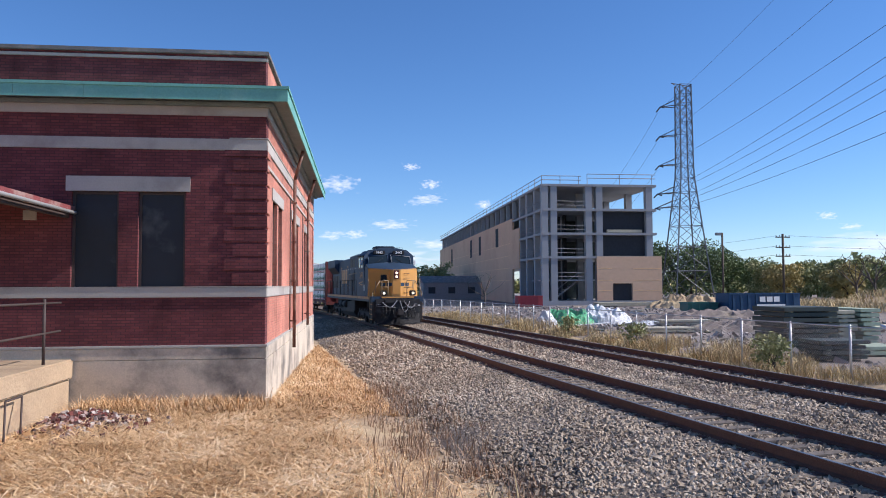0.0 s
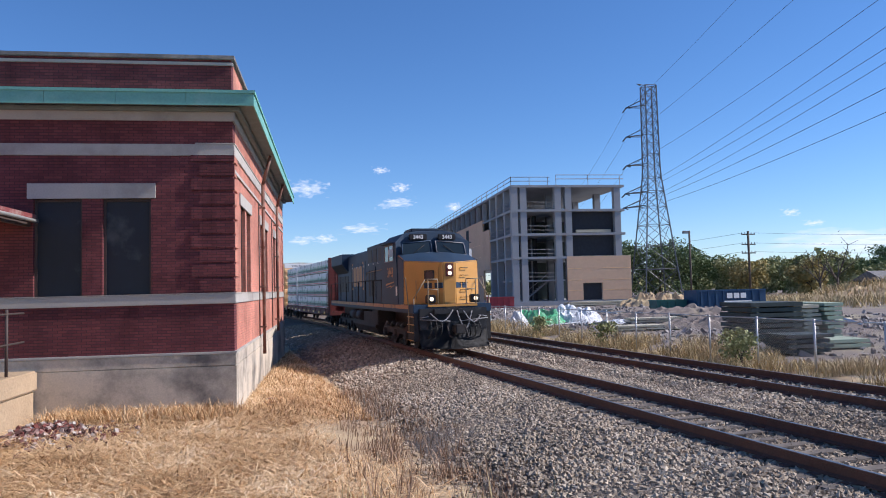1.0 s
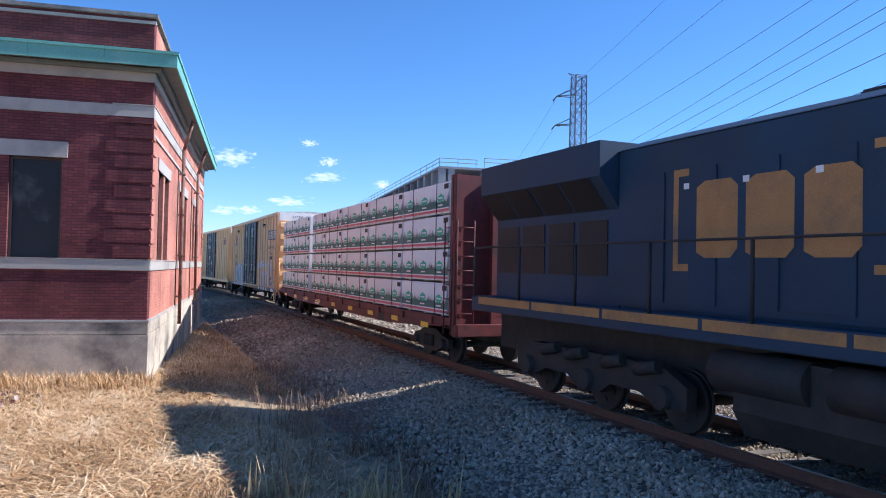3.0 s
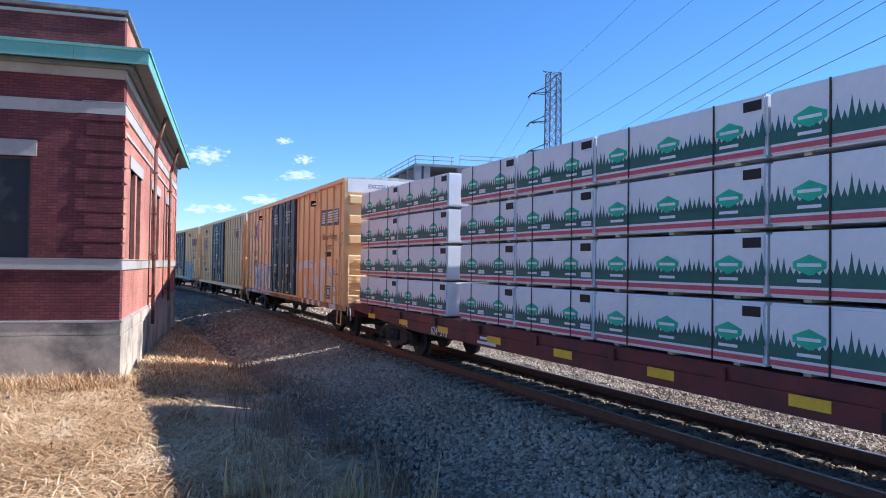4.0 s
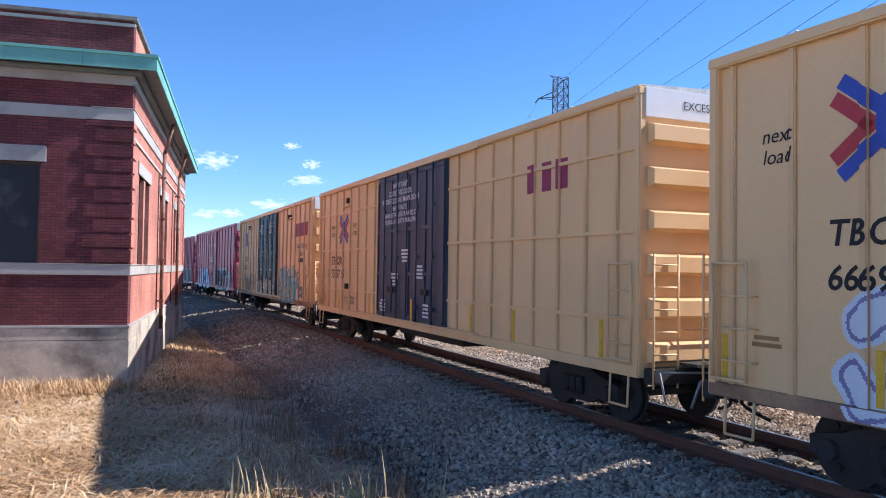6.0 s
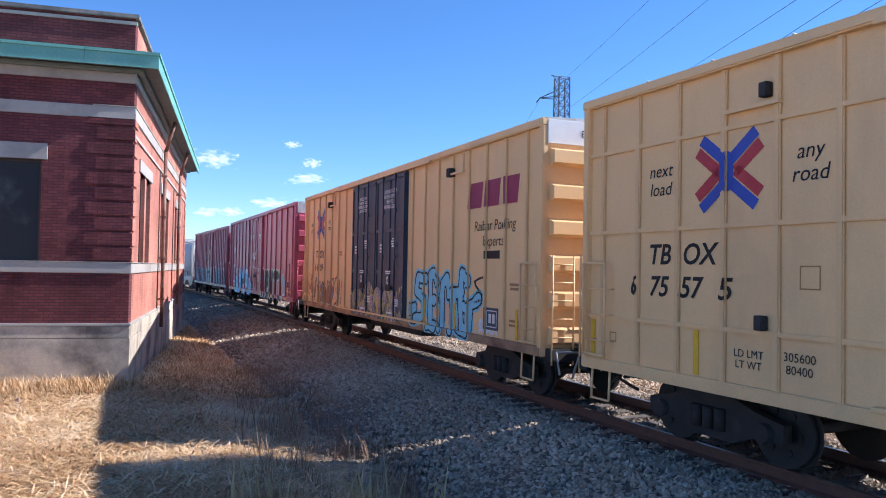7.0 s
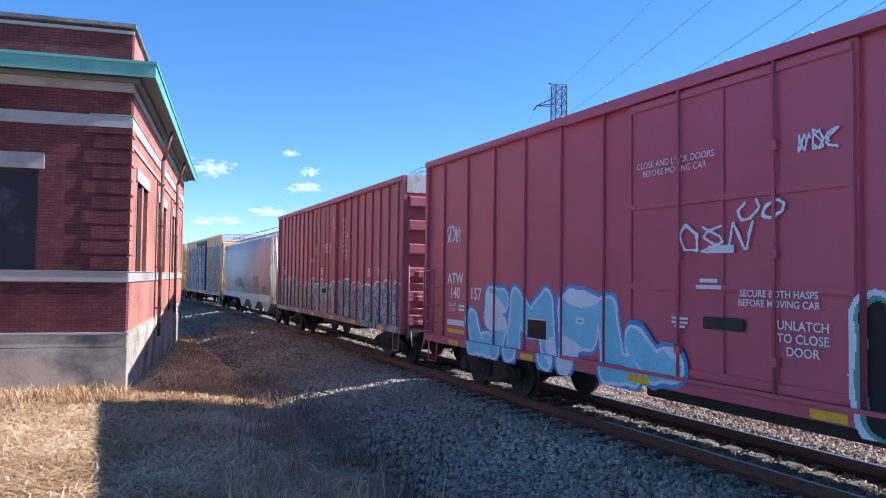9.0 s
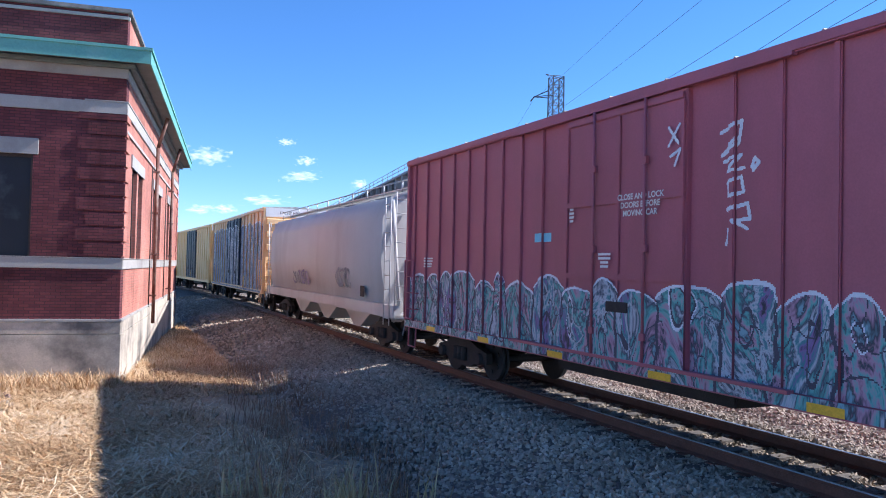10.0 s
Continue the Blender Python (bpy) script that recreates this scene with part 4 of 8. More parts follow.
        part("air_hose", rods(list(zip(bend, bend[1:])), 0.025), M["strap"], car)
        part("cut_lever", rods([((x + sgn * 0.28, -1.4, 0.98), (x + sgn * 0.28, -0.2, 0.94)), ((x + sgn * 0.28, -1.4, 0.98), (x + sgn * 0.42, -1.42, 0.62))], 0.018), M["steps"], car)
        part("ladder_frame", rods([((x - sgn * a, -1.60, c), (x - sgn * b, -1.60, d)) for a, b, c, d in ((0.10, 0.10, 1.10, 2.46), (0.62, 0.62, 1.10, 2.46), (0.10, 0.62, 2.46, 2.46), (0.10, 0.62, 1.10, 1.10))], 0.02), paint, car)
        sx = x - sgn * 0.45
        for z in (1.32, 1.70, 2.08):
            part("grab_iron", rods([((sx - 0.2, -1.60, z), (sx + 0.22, -1.60, z)), ((sx - 0.2, -1.60, z), (sx - 0.2, -1.47, z)), ((sx + 0.22, -1.60, z), (sx + 0.22, -1.47, z))], 0.013), paint, car)
        part("stirrup", rods([((sx - 0.2, -1.52, 0.9), (sx - 0.2, -1.54, 0.45)), ((sx - 0.2, -1.54, 0.45), (sx + 0.22, -1.54, 0.45)), ((sx + 0.22, -1.54, 0.45), (sx + 0.22, -1.52, 0.9))], 0.018), paint, car)
    brake = rods([((0.1, 0.75, 2.45), (0.22, 0.75, 2.45))], 0.28, 14)
    part("brake_wheel", brake, M["locodark"], car)
    # doors
    w = (d0 - d1) / leaves
    for k in range(leaves):
        a, b = d1 + w * k, d1 + w * (k + 1)
        for y in (-1, 1):
            g = lambda p, q: (min(y * p, y * q), max(y * p, y * q))
            dr = part("door", boxes((a + 0.02, b - 0.02, *g(1.44, 1.545), sill + 0.2, ztop - 0.06), bevel=0.012), door_paint, car)
            pieces("door_stiffener", [(a + 0.06, b - 0.06, *g(1.545, 1.58), z - 0.045, z + 0.045) for z in (sill + 0.28, sill + 1.35, sill + 2.45, ztop - 0.14)], door_paint, dr, 0.01)
            pieces("door_stiffener", [(x - 0.035, x + 0.035, *g(1.545, 1.575), sill + 0.33, ztop - 0.19) for x in (a + 0.08, b - 0.08, a + w * 0.5)], door_paint, dr, 0.01)
            bars = bmesh.new()
            for x in (a + w * 0.3, a + w * 0.72):
                rod(bars, (x, y * 1.60, sill + 0.15), (x, y * 1.60, ztop - 0.05), 0.022, 6)
                for z in (sill + 0.5, sill + 1.7, sill + 2.9):
                    quad_box(bars, x - 0.05, x + 0.05, *g(1.57, 1.62), z, z + 0.10)
            part("lock_bar", bars, door_paint, dr)
            part("door_handle", boxes((a + w * 0.42, a + w * 0.6, *g(1.575, 1.60), sill + 0.85, sill + 1.0), bevel=0.01), M["locodark"], dr)
    for y in (-1, 1):
        g = lambda p, q: (min(y * p, y * q), max(y * p, y * q))
        pieces("door_track", [(d1 - 1.6, d0 + 1.6, *g(1.52, 1.62), sill + 0.16, sill + 0.205), (d1 - 1.6, d0 + 1.6, *g(1.52, 1.60), ztop - 0.05, ztop - 0.01)], paint, car)
    part("underframe", boxes((-L + 0.3, -0.3, -0.4, 0.4, 0.72, sill + 0.1), (-L * 0.5 - 2, -L * 0.5 + 2, -1.0, 1.0, 0.62, 0.86), bevel=0.02), M["locodark"], car)
    for x in (-2.2, -L + 2.2):
        truck(car, x)
    ribset = [(x - 0.047, x + 0.047) for x in rib_xs]

    def surface(px, pz):
        if pz < sill + 0.165:
            return -1.562
        if d1 <= px <= d0:
            return -1.583
        for q0, q1 in ribset:
            if q0 <= px <= q1:
                return -1.516
        return -1.472

    surface.edges = sorted({q for p in ribset for q in p} | {d0, d1})
    if paint in (M["boxtan"], M["boxyellow"]):
        for x in (-0.95, -3.65, -5.35, -8.5, -12.1, -15.25, -L + 0.2):
            y = surface(x, 1.4)
            part("reflector", boxes((x - 0.045, x + 0.045, y - 0.012, y - 0.003, 1.06, 1.62)), M["reflector"], car, "yellow reflective strip")
    else:
        pieces("reflector", [(x - 0.22, x + 0.22, -1.568, -1.561, sill + 0.02, sill + 0.12) for x in [-1.6 - k * (L - 3.2) / 5 for k in range(6)]], M["reflector"], car, label="yellow reflective strip")
    return car, surface


def cross_mark(car, x, z, s, surface):
    """A crossed emblem: four arms, each a red bar beside a blue one, round a blue centre."""
    for ax, az in ((-1, 1), (1, 1), (-1, -1), (1, -1)):
        d = Vector((0.80 * ax, 0, 0.62 * az)).normalized()
        n = Vector((-d.z, 0, d.x))
        if n.z * az < 0:
            n = -n
        for k, m in ((1, M["bluemark"]), (-1, M["redmark"])):
            bm = bmesh.new()
            o = n * 0.13 * s * k
            w = n * 0.115 * s
            lo, hi = d * 0.14 * s, d * (0.98 if k > 0 else 0.92) * s
            bm.faces.new([bm.verts.new((x + p.x, 0, z + p.z)) for p in (lo + o - w, hi + o - w, hi + o + w, lo + o + w)])
            conform(part("emblem_bar", bm, m, car, "blue painted bar" if k > 0 else "red painted bar"), surface, 0.005 if k > 0 else 0.006)
    ring = bmesh.new()
    ring.faces.new([ring.verts.new((x + 0.15 * s * math.cos(a), 0, z + 0.40 * s * math.sin(a))) for a in [k * math.pi / 8 for k in range(16)]])
    conform(part("emblem_centre", ring, M["bluemark"], car), surface, 0.010)


def bars(car, x, z, w, h, n, material, name="marking", y=-1.57, seed=1):
    """Small unreadable stencilling as plain bars."""
    r = random.Random(seed)
    bm = bmesh.new()
    for k in range(n):
        zz = z + h * (1 - (k + 0.5) / n)
        ww = w * r.uniform(0.6, 1.0)
        a = bm.faces.new([bm.verts.new(p) for p in ((x - ww / 2, y, zz - h / n * 0.3), (x + ww / 2, y, zz - h / n * 0.3), (x + ww / 2, y, zz + h / n * 0.3), (x - ww / 2, y, zz + h / n * 0.3))])
    return part(name, bm, material, car)


def slab_mark(car, pieces, material, y=-1.57, name="painted_emblem", label=""):
    """Plain painted shapes, each a list of corner points."""
    bm = bmesh.new()
    for p in pieces:
        bm.faces.new([bm.verts.new((a, y, b)) for a, b in p])
    return part(name, bm, material, car, label)


def door_words(car, x0, x1, z, surface):
    conform(words("IMPORTANT\nCLOSE THIS DOOR\nBEFORE CLOSING\nMAIN DOOR", 0.115, M["white"], car, on_side(x0, z), bold=0.002), surface)
    conform(words("CLOSE AND LOCK\nBOTH DOORS\nBEFORE\nMOVING CAR", 0.135, M["white"], car, on_side(x1, z), bold=0.002), surface)
    for k, x in enumerate((x0, x1)):
        conform(bars(car, x + 0.35, z - 1.28, 0.36, 0.26, 4, M["white"], seed=k), surface)
        conform(bars(car, x - 0.62, z - 1.42, 0.26, 0.26, 3, M["white"], seed=k + 5), surface)
        conform(bars(car, x + 0.62, z - 2.80, 0.32, 0.20, 4, M["white"], seed=k + 9), surface)
        conform(bars(car, x - 0.05, z - 1.98, 0.42, 0.10, 2, M["white"], seed=k + 19), surface)
        conform(bars(car, x - 0.08, z - 2.46, 0.16, 0.20, 1, M["white"], seed=k + 25), surface)
        conform(bars(car, x + 0.1, z - 3.02, 0.5, 0.07, 1, M["white"], seed=k + 29), surface)
        ring = bmesh.new()
        for a in range(12):
            t0, t1 = a * math.pi / 6, (a + 1) * math.pi / 6
            ring.faces.new([ring.verts.new((x - 0.08 + q * math.cos(t), 0, z - 2.14 + q * math.sin(t) * 1.25)) for q, t in ((0.055, t0), (0.085, t0), (0.085, t1), (0.055, t1))])
        conform(part("stencil_ring", ring, M["white"], car), surface)


def pool_boxcar(label, s, paint, number, seed, worn_logo):
    """A pool car: ribbed sides, double plug doors in navy."""
    L = 17.4
    ribs = [-0.62 - 0.80 * k for k in range(8)] + [-17.09 + 0.84 * k for k in range(8)]
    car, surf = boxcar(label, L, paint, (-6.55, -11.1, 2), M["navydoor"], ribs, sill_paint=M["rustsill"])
    door_words(car, -9.95, -7.65, 4.15, surf)
    conform(words(number[0], 0.38, M["black"], car, on_side(-15.32, 2.76), bold=0.006, slant=0.15), surf)
    conform(words(number[1], 0.36, M["black"], car, on_side(-15.30, 2.30), bold=0.006, slant=0.15), surf)
    cross_mark(car, -15.19, 3.84, 0.70, surf)
    conform(words("any\nroad", 0.24, M["black"], car, on_side(-14.06, 3.78), slant=0.2), surf)
    conform(words("next\nload", 0.24, M["black"], car, on_side(-16.46, 3.77), slant=0.2), surf)
    # the owner's mark as plain shapes
    if worn_logo:
        conform(slab_mark(car, [[(q, 3.58), (q + 0.56, 3.58), (q + 0.64, 4.10), (q + 0.08, 4.10)] for q in (-3.02, -2.28, -1.54)], M["magenta"], label="faded magenta emblem shapes"), surf)
    else:
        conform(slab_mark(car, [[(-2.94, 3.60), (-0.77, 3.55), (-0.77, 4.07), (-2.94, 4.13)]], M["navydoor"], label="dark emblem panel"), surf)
        conform(slab_mark(car, [[(q, z), (q + w, z), (q + w + 0.03, z + 0.055), (q + 0.03, z + 0.055)] for q0 in (-2.86, -2.16, -1.46) for q, w, z in ((q0 + 0.04, 0.54, 3.98), (q0 + 0.03, 0.54, 3.90), (q0 + 0.02, 0.54, 3.82), (q0 + 0.01, 0.54, 3.74), (q0, 0.54, 3.66))], M["white"], label="white striped emblem shapes"), surf, 0.009)
    conform(words("Railcar Pooling", 0.29, M["black"], car, on_side(-1.90, 3.20), slant=0.15), surf)
    conform(words("Experts", 0.29, M["black"], car, on_side(-1.94, 2.89), slant=0.15), surf)
    conform(bars(car, -1.94, 2.50, 0.92, 0.26, 1, M["black"]), surf)
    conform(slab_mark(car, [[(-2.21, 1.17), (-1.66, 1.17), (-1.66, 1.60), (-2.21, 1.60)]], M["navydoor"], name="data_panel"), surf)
    conform(slab_mark(car, [[(-2.15, 1.22), (-2.13, 1.22), (-2.13, 1.55), (-2.15, 1.55)], [(-1.74, 1.22), (-1.72, 1.22), (-1.72, 1.55), (-1.74, 1.55)], [(-2.13, 1.22), (-1.74, 1.22), (-1.74, 1.24), (-2.13, 1.24)], [(-2.13, 1.53), (-1.74, 1.53), (-1.74, 1.55), (-2.13, 1.55)],
                            [(-2.06, 1.30), (-1.95, 1.30), (-1.95, 1.48), (-2.06, 1.48)], [(-1.9, 1.30), (-1.8, 1.30), (-1.8, 1.48), (-1.9, 1.48)]], M["white"], name="data_panel_marks"), surf, 0.009)
    for k, (x, z, w) in enumerate(((-1.05, 1.95, 0.5), (-1.05, 1.28, 0.42), (-16.6, 1.5, 0.5), (-12.6, 2.7, 0.4))):
        conform(bars(car, x, z, w, 0.16, 2, M["ochre"], seed=k + seed), surf)
    for x in (-3.84, -13.75):
        part("latch_box", boxes((x - 0.08, x + 0.09, -1.62, -1.47, 4.33, 4.52), bevel=0.01), M["locodark"], car)
        part("sign_bracket", boxes((x + 0.1, x + 0.75, -1.60, -1.555, 4.36, 4.40), (x + 0.71, x + 0.75, -1.60, -1.555, 4.40, 4.76)), paint, car)
    MOVERS.append((car, s, L))
    return car, surf


# cars behind the locomotive, from the front
car1, surf = pool_boxcar("faded yellow boxcar with ribbed sides, navy double doors and white graffiti", 88.1, M["boxtan"], ("TBOX", "666982"), 1, False)
graffiti(car1, -15.6, -11.25, 0.95, 2.33, 6, [M["gwhite"], M["gviolet"], M["gwhite"], M["gcyan"]], 3, surf, 0.13, label="white and lavender graffiti with blue outlines")
graffiti(car1, -6.5, -0.8, 0.92, 2.5, 0, [M["boxtan"], M["gwhite"], M["gwhite"], M["silver"]], 5, surf, 0.10, label="faded white graffiti shapes", strokes=[
    [(-6.45, 2.02), (-5.8, 2.2), (-5.0, 2.3), (-4.15, 2.3)], [(-5.15, 1.75), (-5.1, 1.05)], [(-4.5, 1.3), (-4.3, 1.0)], [(-3.62, 2.2), (-3.75, 1.75), (-3.42, 1.5), (-3.6, 0.98)], [(-4.0, 1.72), (-3.3, 1.78)],
    [(-2.85, 2.35), (-2.7, 1.9), (-2.92, 1.5), (-2.75, 1.02)], [(-2.7, 2.38), (-2.35, 2.3), (-2.3, 1.7)], [(-2.0, 2.2), (-1.75, 1.9), (-1.35, 2.12)], [(-1.3, 2.1), (-1.5, 1.62), (-0.98, 1.45), (-1.35, 1.02), (-0.9, 0.95)]])
graffiti(car1, -0.66, 0.0, 2.75, 3.3, 2, [M["steps"], M["steps"], M["steps"], M["steps"]], 42, surf, 0.008, label="thin grey spray tag")
graffiti(car1, -0.62, -0.1, 1.3, 2.0, 1, [M["steps"], M["steps"], M["steps"], M["steps"]], 43, surf, 0.008, label="thin grey spray tag")

ribs2 = [-17.17 + 0.79 * k for k in range(22)]
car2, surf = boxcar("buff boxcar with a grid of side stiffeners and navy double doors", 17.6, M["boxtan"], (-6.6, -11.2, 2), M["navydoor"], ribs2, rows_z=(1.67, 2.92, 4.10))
conform(words("TB  OX", 0.38, M["black"], car2, on_side(-15.56, 2.57), bold=0.007, slant=0.2), surf)
conform(words("6  75  57   5", 0.38, M["black"], car2, on_side(-15.62, 2.14), bold=0.007, slant=0.2), surf)
cross_mark(car2, -14.75, 3.58, 0.62, surf)
conform(words("any\nroad", 0.25, M["black"], car2, on_side(-13.60, 3.56), slant=0.2), surf)
conform(words("next\nload", 0.25, M["black"], car2, on_side(-15.94, 3.58), slant=0.2), surf)
conform(words("LD LMT\nLT WT", 0.13, M["black"], car2, on_side(-14.42, 1.34)), surf)
conform(words("305600\n80400", 0.14, M["black"], car2, on_side(-13.72, 1.36)), surf)
conform(words("IMPORTANT\nCLOSE THIS DOOR\nBEFORE CLOSING MAIN DOOR", 0.19, M["white"], car2, on_side(-9.4, 4.28), bold=0.002), surf)
conform(words("IMPORTANTE\nCIERRE ESTA PUERTA ANTES DE\nCERRAR LA PUERTA PRINCIPAL", 0.17, M["white"], car2, on_side(-9.4, 3.72), bold=0.002), surf)
for k, (x, z) in enumerate(((-9.0, 2.5), (-10.6, 1.2), (-9.7, 1.9), (-8.0, 2.1), (-7.6, 1.2))):
    conform(bars(car2, x, z, 0.5, 0.35, 4, M["white"], seed=k), surf)
for x0, x1, z0, z1 in ((-13.72, -13.46, 2.18, 2.44), (-17.0, -16.85, 1.32, 1.46)):
    conform(slab_mark(car2, [[(x0, z0), (x1, z0), (x1, z0 + 0.015), (x0, z0 + 0.015)], [(x0, z1 - 0.015), (x1, z1 - 0.015), (x1, z1), (x0, z1)], [(x0, z0 + 0.015), (x0 + 0.015, z0 + 0.015), (x0 + 0.015, z1 - 0.015), (x0, z1 - 0.015)],
                             [(x1 - 0.015, z0 + 0.015), (x1, z0 + 0.015), (x1, z1 - 0.015), (x1 - 0.015, z1 - 0.015)]], M["ochre"], name="stencil_box"), surf)
for x, z in ((-14.2, 1.70), (-14.15, 4.36)):
    part("latch_box", boxes((x - 0.06, x + 0.06, -1.58, -1.47, z, z + 0.17), bevel=0.01), M["locodark"], car2)
part("sign_bracket", boxes((-14.75, -13.95, -1.555, -1.47, 4.26, 4.31)), M["boxtan"], car2)
conform(slab_mark(car2, [[(-3.2, 3.7), (-2.9, 3.7), (-2.9, 4.2), (-3.2, 4.2)], [(-2.7, 3.7), (-2.4, 3.7), (-2.4, 4.2), (-2.7, 4.2)], [(-2.2, 3.7), (-1.9, 3.7), (-1.9, 4.2), (-2.2, 4.2)]], M["magenta"], label="faded emblem bars"), surf)
MOVERS.append((car2, 106.8, 17.6))

car3, surf = pool_boxcar("buff boxcar with navy double doors and large light blue graffiti", 125.6, M["boxtan"], ("TB OX", "6 66 09 6"), 4, True)
graffiti(car3, -6.35, -2.4, 0.92, 2.38, 0, [M["gcyan"], M["black"], M["gcyan"], M["gcyan"]], 7, surf, 0.105, label="large light blue graffiti with black outlines", strokes=[
    [(-5.32, 2.10), (-5.80, 2.14), (-5.92, 1.80), (-5.42, 1.62), (-5.45, 1.22), (-6.00, 1.12)], [(-6.0, 1.4), (-6.25, 1.32)], [(-5.02, 1.02), (-5.04, 2.18), (-4.82, 2.24), (-4.66, 2.05)], [(-5.0, 1.62), (-4.68, 1.62)], [(-5.0, 1.04), (-4.62, 1.04)],
    [(-4.34, 1.04), (-4.32, 2.02), (-4.08, 2.12), (-3.98, 1.85)], [(-4.0, 1.78), (-3.30, 1.86)], [(-3.72, 1.80), (-3.76, 1.02)], [(-3.02, 2.08), (-3.32, 2.26), (-3.40, 1.55), (-3.34, 1.12), (-2.98, 1.02), (-2.90, 1.48), (-3.2, 1.56)], [(-2.88, 1.6), (-2.50, 1.74)]])
graffiti(car3, -2.75, -2.3, 1.55, 2.3, 1, [M["black"], M["black"], M["black"], M["black"]], 44, surf, 0.012, label="small black spray tag")
graffiti(car3, -2.5, -1.7, 0.98, 1.3, 3, [M["gwhite"], M["gwhite"], M["gwhite"], M["gwhite"]], 45, surf, 0.014, label="thin white spray tag")
graffiti(car3, -16.6, -12.4, 0.95, 2.1, 9, [M["gdark"], M["gdark"], M["gdark"], M["gdark"]], 9, surf, 0.009, label="thin dark scribbled spray lines")
graffiti(car3, -15.4, -13.4, 1.0, 1.7, 4, [M["boxtan"], M["gviolet"], M["ochre"], M["gviolet"]], 19, surf, 0.06, label="faded violet graffiti shapes")
sprayed_band(car3, -11.05, -6.6, 0.95, 1.95, M["mixyellow"], M["navydoor"], M["gviolet"], 3, surf, crest=0.0)

L4 = 18.1
ribs4 = [-0.64 - 1.143 * k for k in range(6)] + [-17.20 + 1.148 * k for k in range(6)]
car4, surf = boxcar("dark red boxcar with a sliding door and cyan and black graffiti", L4, M["boxred"], (-7.2, -10.8, 1), M["boxred"], ribs4)
conform(words("CLOSE AND LOCK DOORS\nBEFORE MOVING CAR", 0.12, M["white"], car4, on_side(-9.83, 3.82)), surf)
conform(words("SECURE BOTH HASPS\nBEFORE MOVING CAR", 0.11, M["white"], car4, on_side(-8.18, 2.12), bold=0.002), surf)
conform(words("UNLATCH\nTO CLOSE\nDOOR", 0.14, M["white"], car4, on_side(-7.85, 1.70), bold=0.002), surf)
conform(words("ATW", 0.33, M["white"], car4, on_side(-16.62, 2.28), bold=0.008), surf)
conform(words("140", 0.33, M["white"], car4, on_side(-16.62, 1.98), bold=0.008), surf)
conform(words("157", 0.33, M["white"], car4, on_side(-15.66, 1.98), bold=0.008), surf)
conform(words("LD LMT\nLT WT", 0.11, M["white"], car4, on_side(-16.75, 1.68)), surf)
for k, (x, z, w, n) in enumerate(((-16.3, 1.60, 0.3, 2), (-9.2, 2.2, 0.45, 2), (-9.7, 1.7, 0.3, 3), (-9.0, 2.62, 0.6, 1), (-15.4, 1.1, 0.2, 3))):
    conform(bars(car4, x, z, w, 0.16, n, M["white"], seed=k), surf)
conform(slab_mark(car4, [[(-17.0, 1.30), (-16.15, 1.30), (-16.15, 1.42), (-17.0, 1.42)]], M["white"], name="white_placard"), surf)
conform(slab_mark(car4, [[(-17.0, 1.14), (-16.15, 1.14), (-16.15, 1.22), (-17.0, 1.22)], [(-1.66, 1.25), (-0.86, 1.2), (-0.86, 1.28), (-1.66, 1.33)]], M["reflector"], name="reflector"), surf)
for x0, x1, z0, z1 in ((-1.53, -1.08, 1.38, 1.70), (-13.65, -13.0, 1.26, 1.62)):
    conform(slab_mark(car4, [[(x0, z0), (x1, z0), (x1, z1), (x0, z1)]], M["white"], name="data_panel"), surf, 0.009)
    conform(slab_mark(car4, [[(x0 + 0.02, z0 + 0.02), (x1 - 0.02, z0 + 0.02), (x1 - 0.02, z1 - 0.02), (x0 + 0.02, z1 - 0.02)]], M["black"], name="data_panel_face"), surf, 0.013)
graffiti(car4, -16.1, -9.7, 0.82, 2.15, 0, [M["gblue"], M["gwhite"], M["gcyan"], M["gwhite"]], 11, surf, 0.19, label="cyan and pale blue graffiti", strokes=[
    [(-14.55, 1.90), (-15.0, 1.92), (-15.05, 1.60), (-14.62, 1.40), (-14.75, 1.02), (-15.3, 1.02)], [(-15.8, 1.45), (-15.6, 1.0)], [(-14.15, 1.0), (-14.05, 1.9), (-13.55, 1.5), (-13.05, 1.9), (-12.95, 1.0)],
    [(-12.35, 1.0), (-12.35, 1.92), (-11.75, 1.86), (-11.8, 1.45), (-12.3, 1.40)], [(-11.35, 1.85), (-11.2, 1.0), (-10.7, 1.05)], [(-10.6, 1.45), (-10.2, 1.15), (-9.85, 1.2)]])
graffiti(car4, -7.3, -2.6, 0.85, 2.15, 0, [M["gwhite"], M["ggreen"], M["black"], M["black"]], 13, surf, 0.17, label="black graffiti with a pale outline", strokes=[
    [(-7.05, 1.95), (-7.0, 1.0)], [(-6.35, 1.0), (-6.4, 1.9), (-5.95, 1.9), (-6.0, 1.5)], [(-5.55, 1.0), (-5.5, 1.95), (-4.95, 1.05), (-4.9, 1.95)], [(-4.4, 1.92), (-3.55, 1.92)], [(-4.0, 1.9), (-4.05, 1.0)], [(-3.05, 1.95), (-2.95, 0.92)]])
graffiti(car4, -2.6, -1.9, 0.85, 1.95, 0, [M["gwhite"], M["gblue"], M["gcyan"], M["gwhite"]], 14, surf, 0.16, label="pale blue graffiti shape", strokes=[[(-2.45, 1.75), (-2.2, 1.5), (-2.3, 1.05)]])
graffiti(car4, -9.75, -8.5, 2.55, 3.0, 3, [M["gwhite"], M["gwhite"], M["gwhite"], M["gwhite"]], 15, surf, 0.008, label="thin white spray tags")
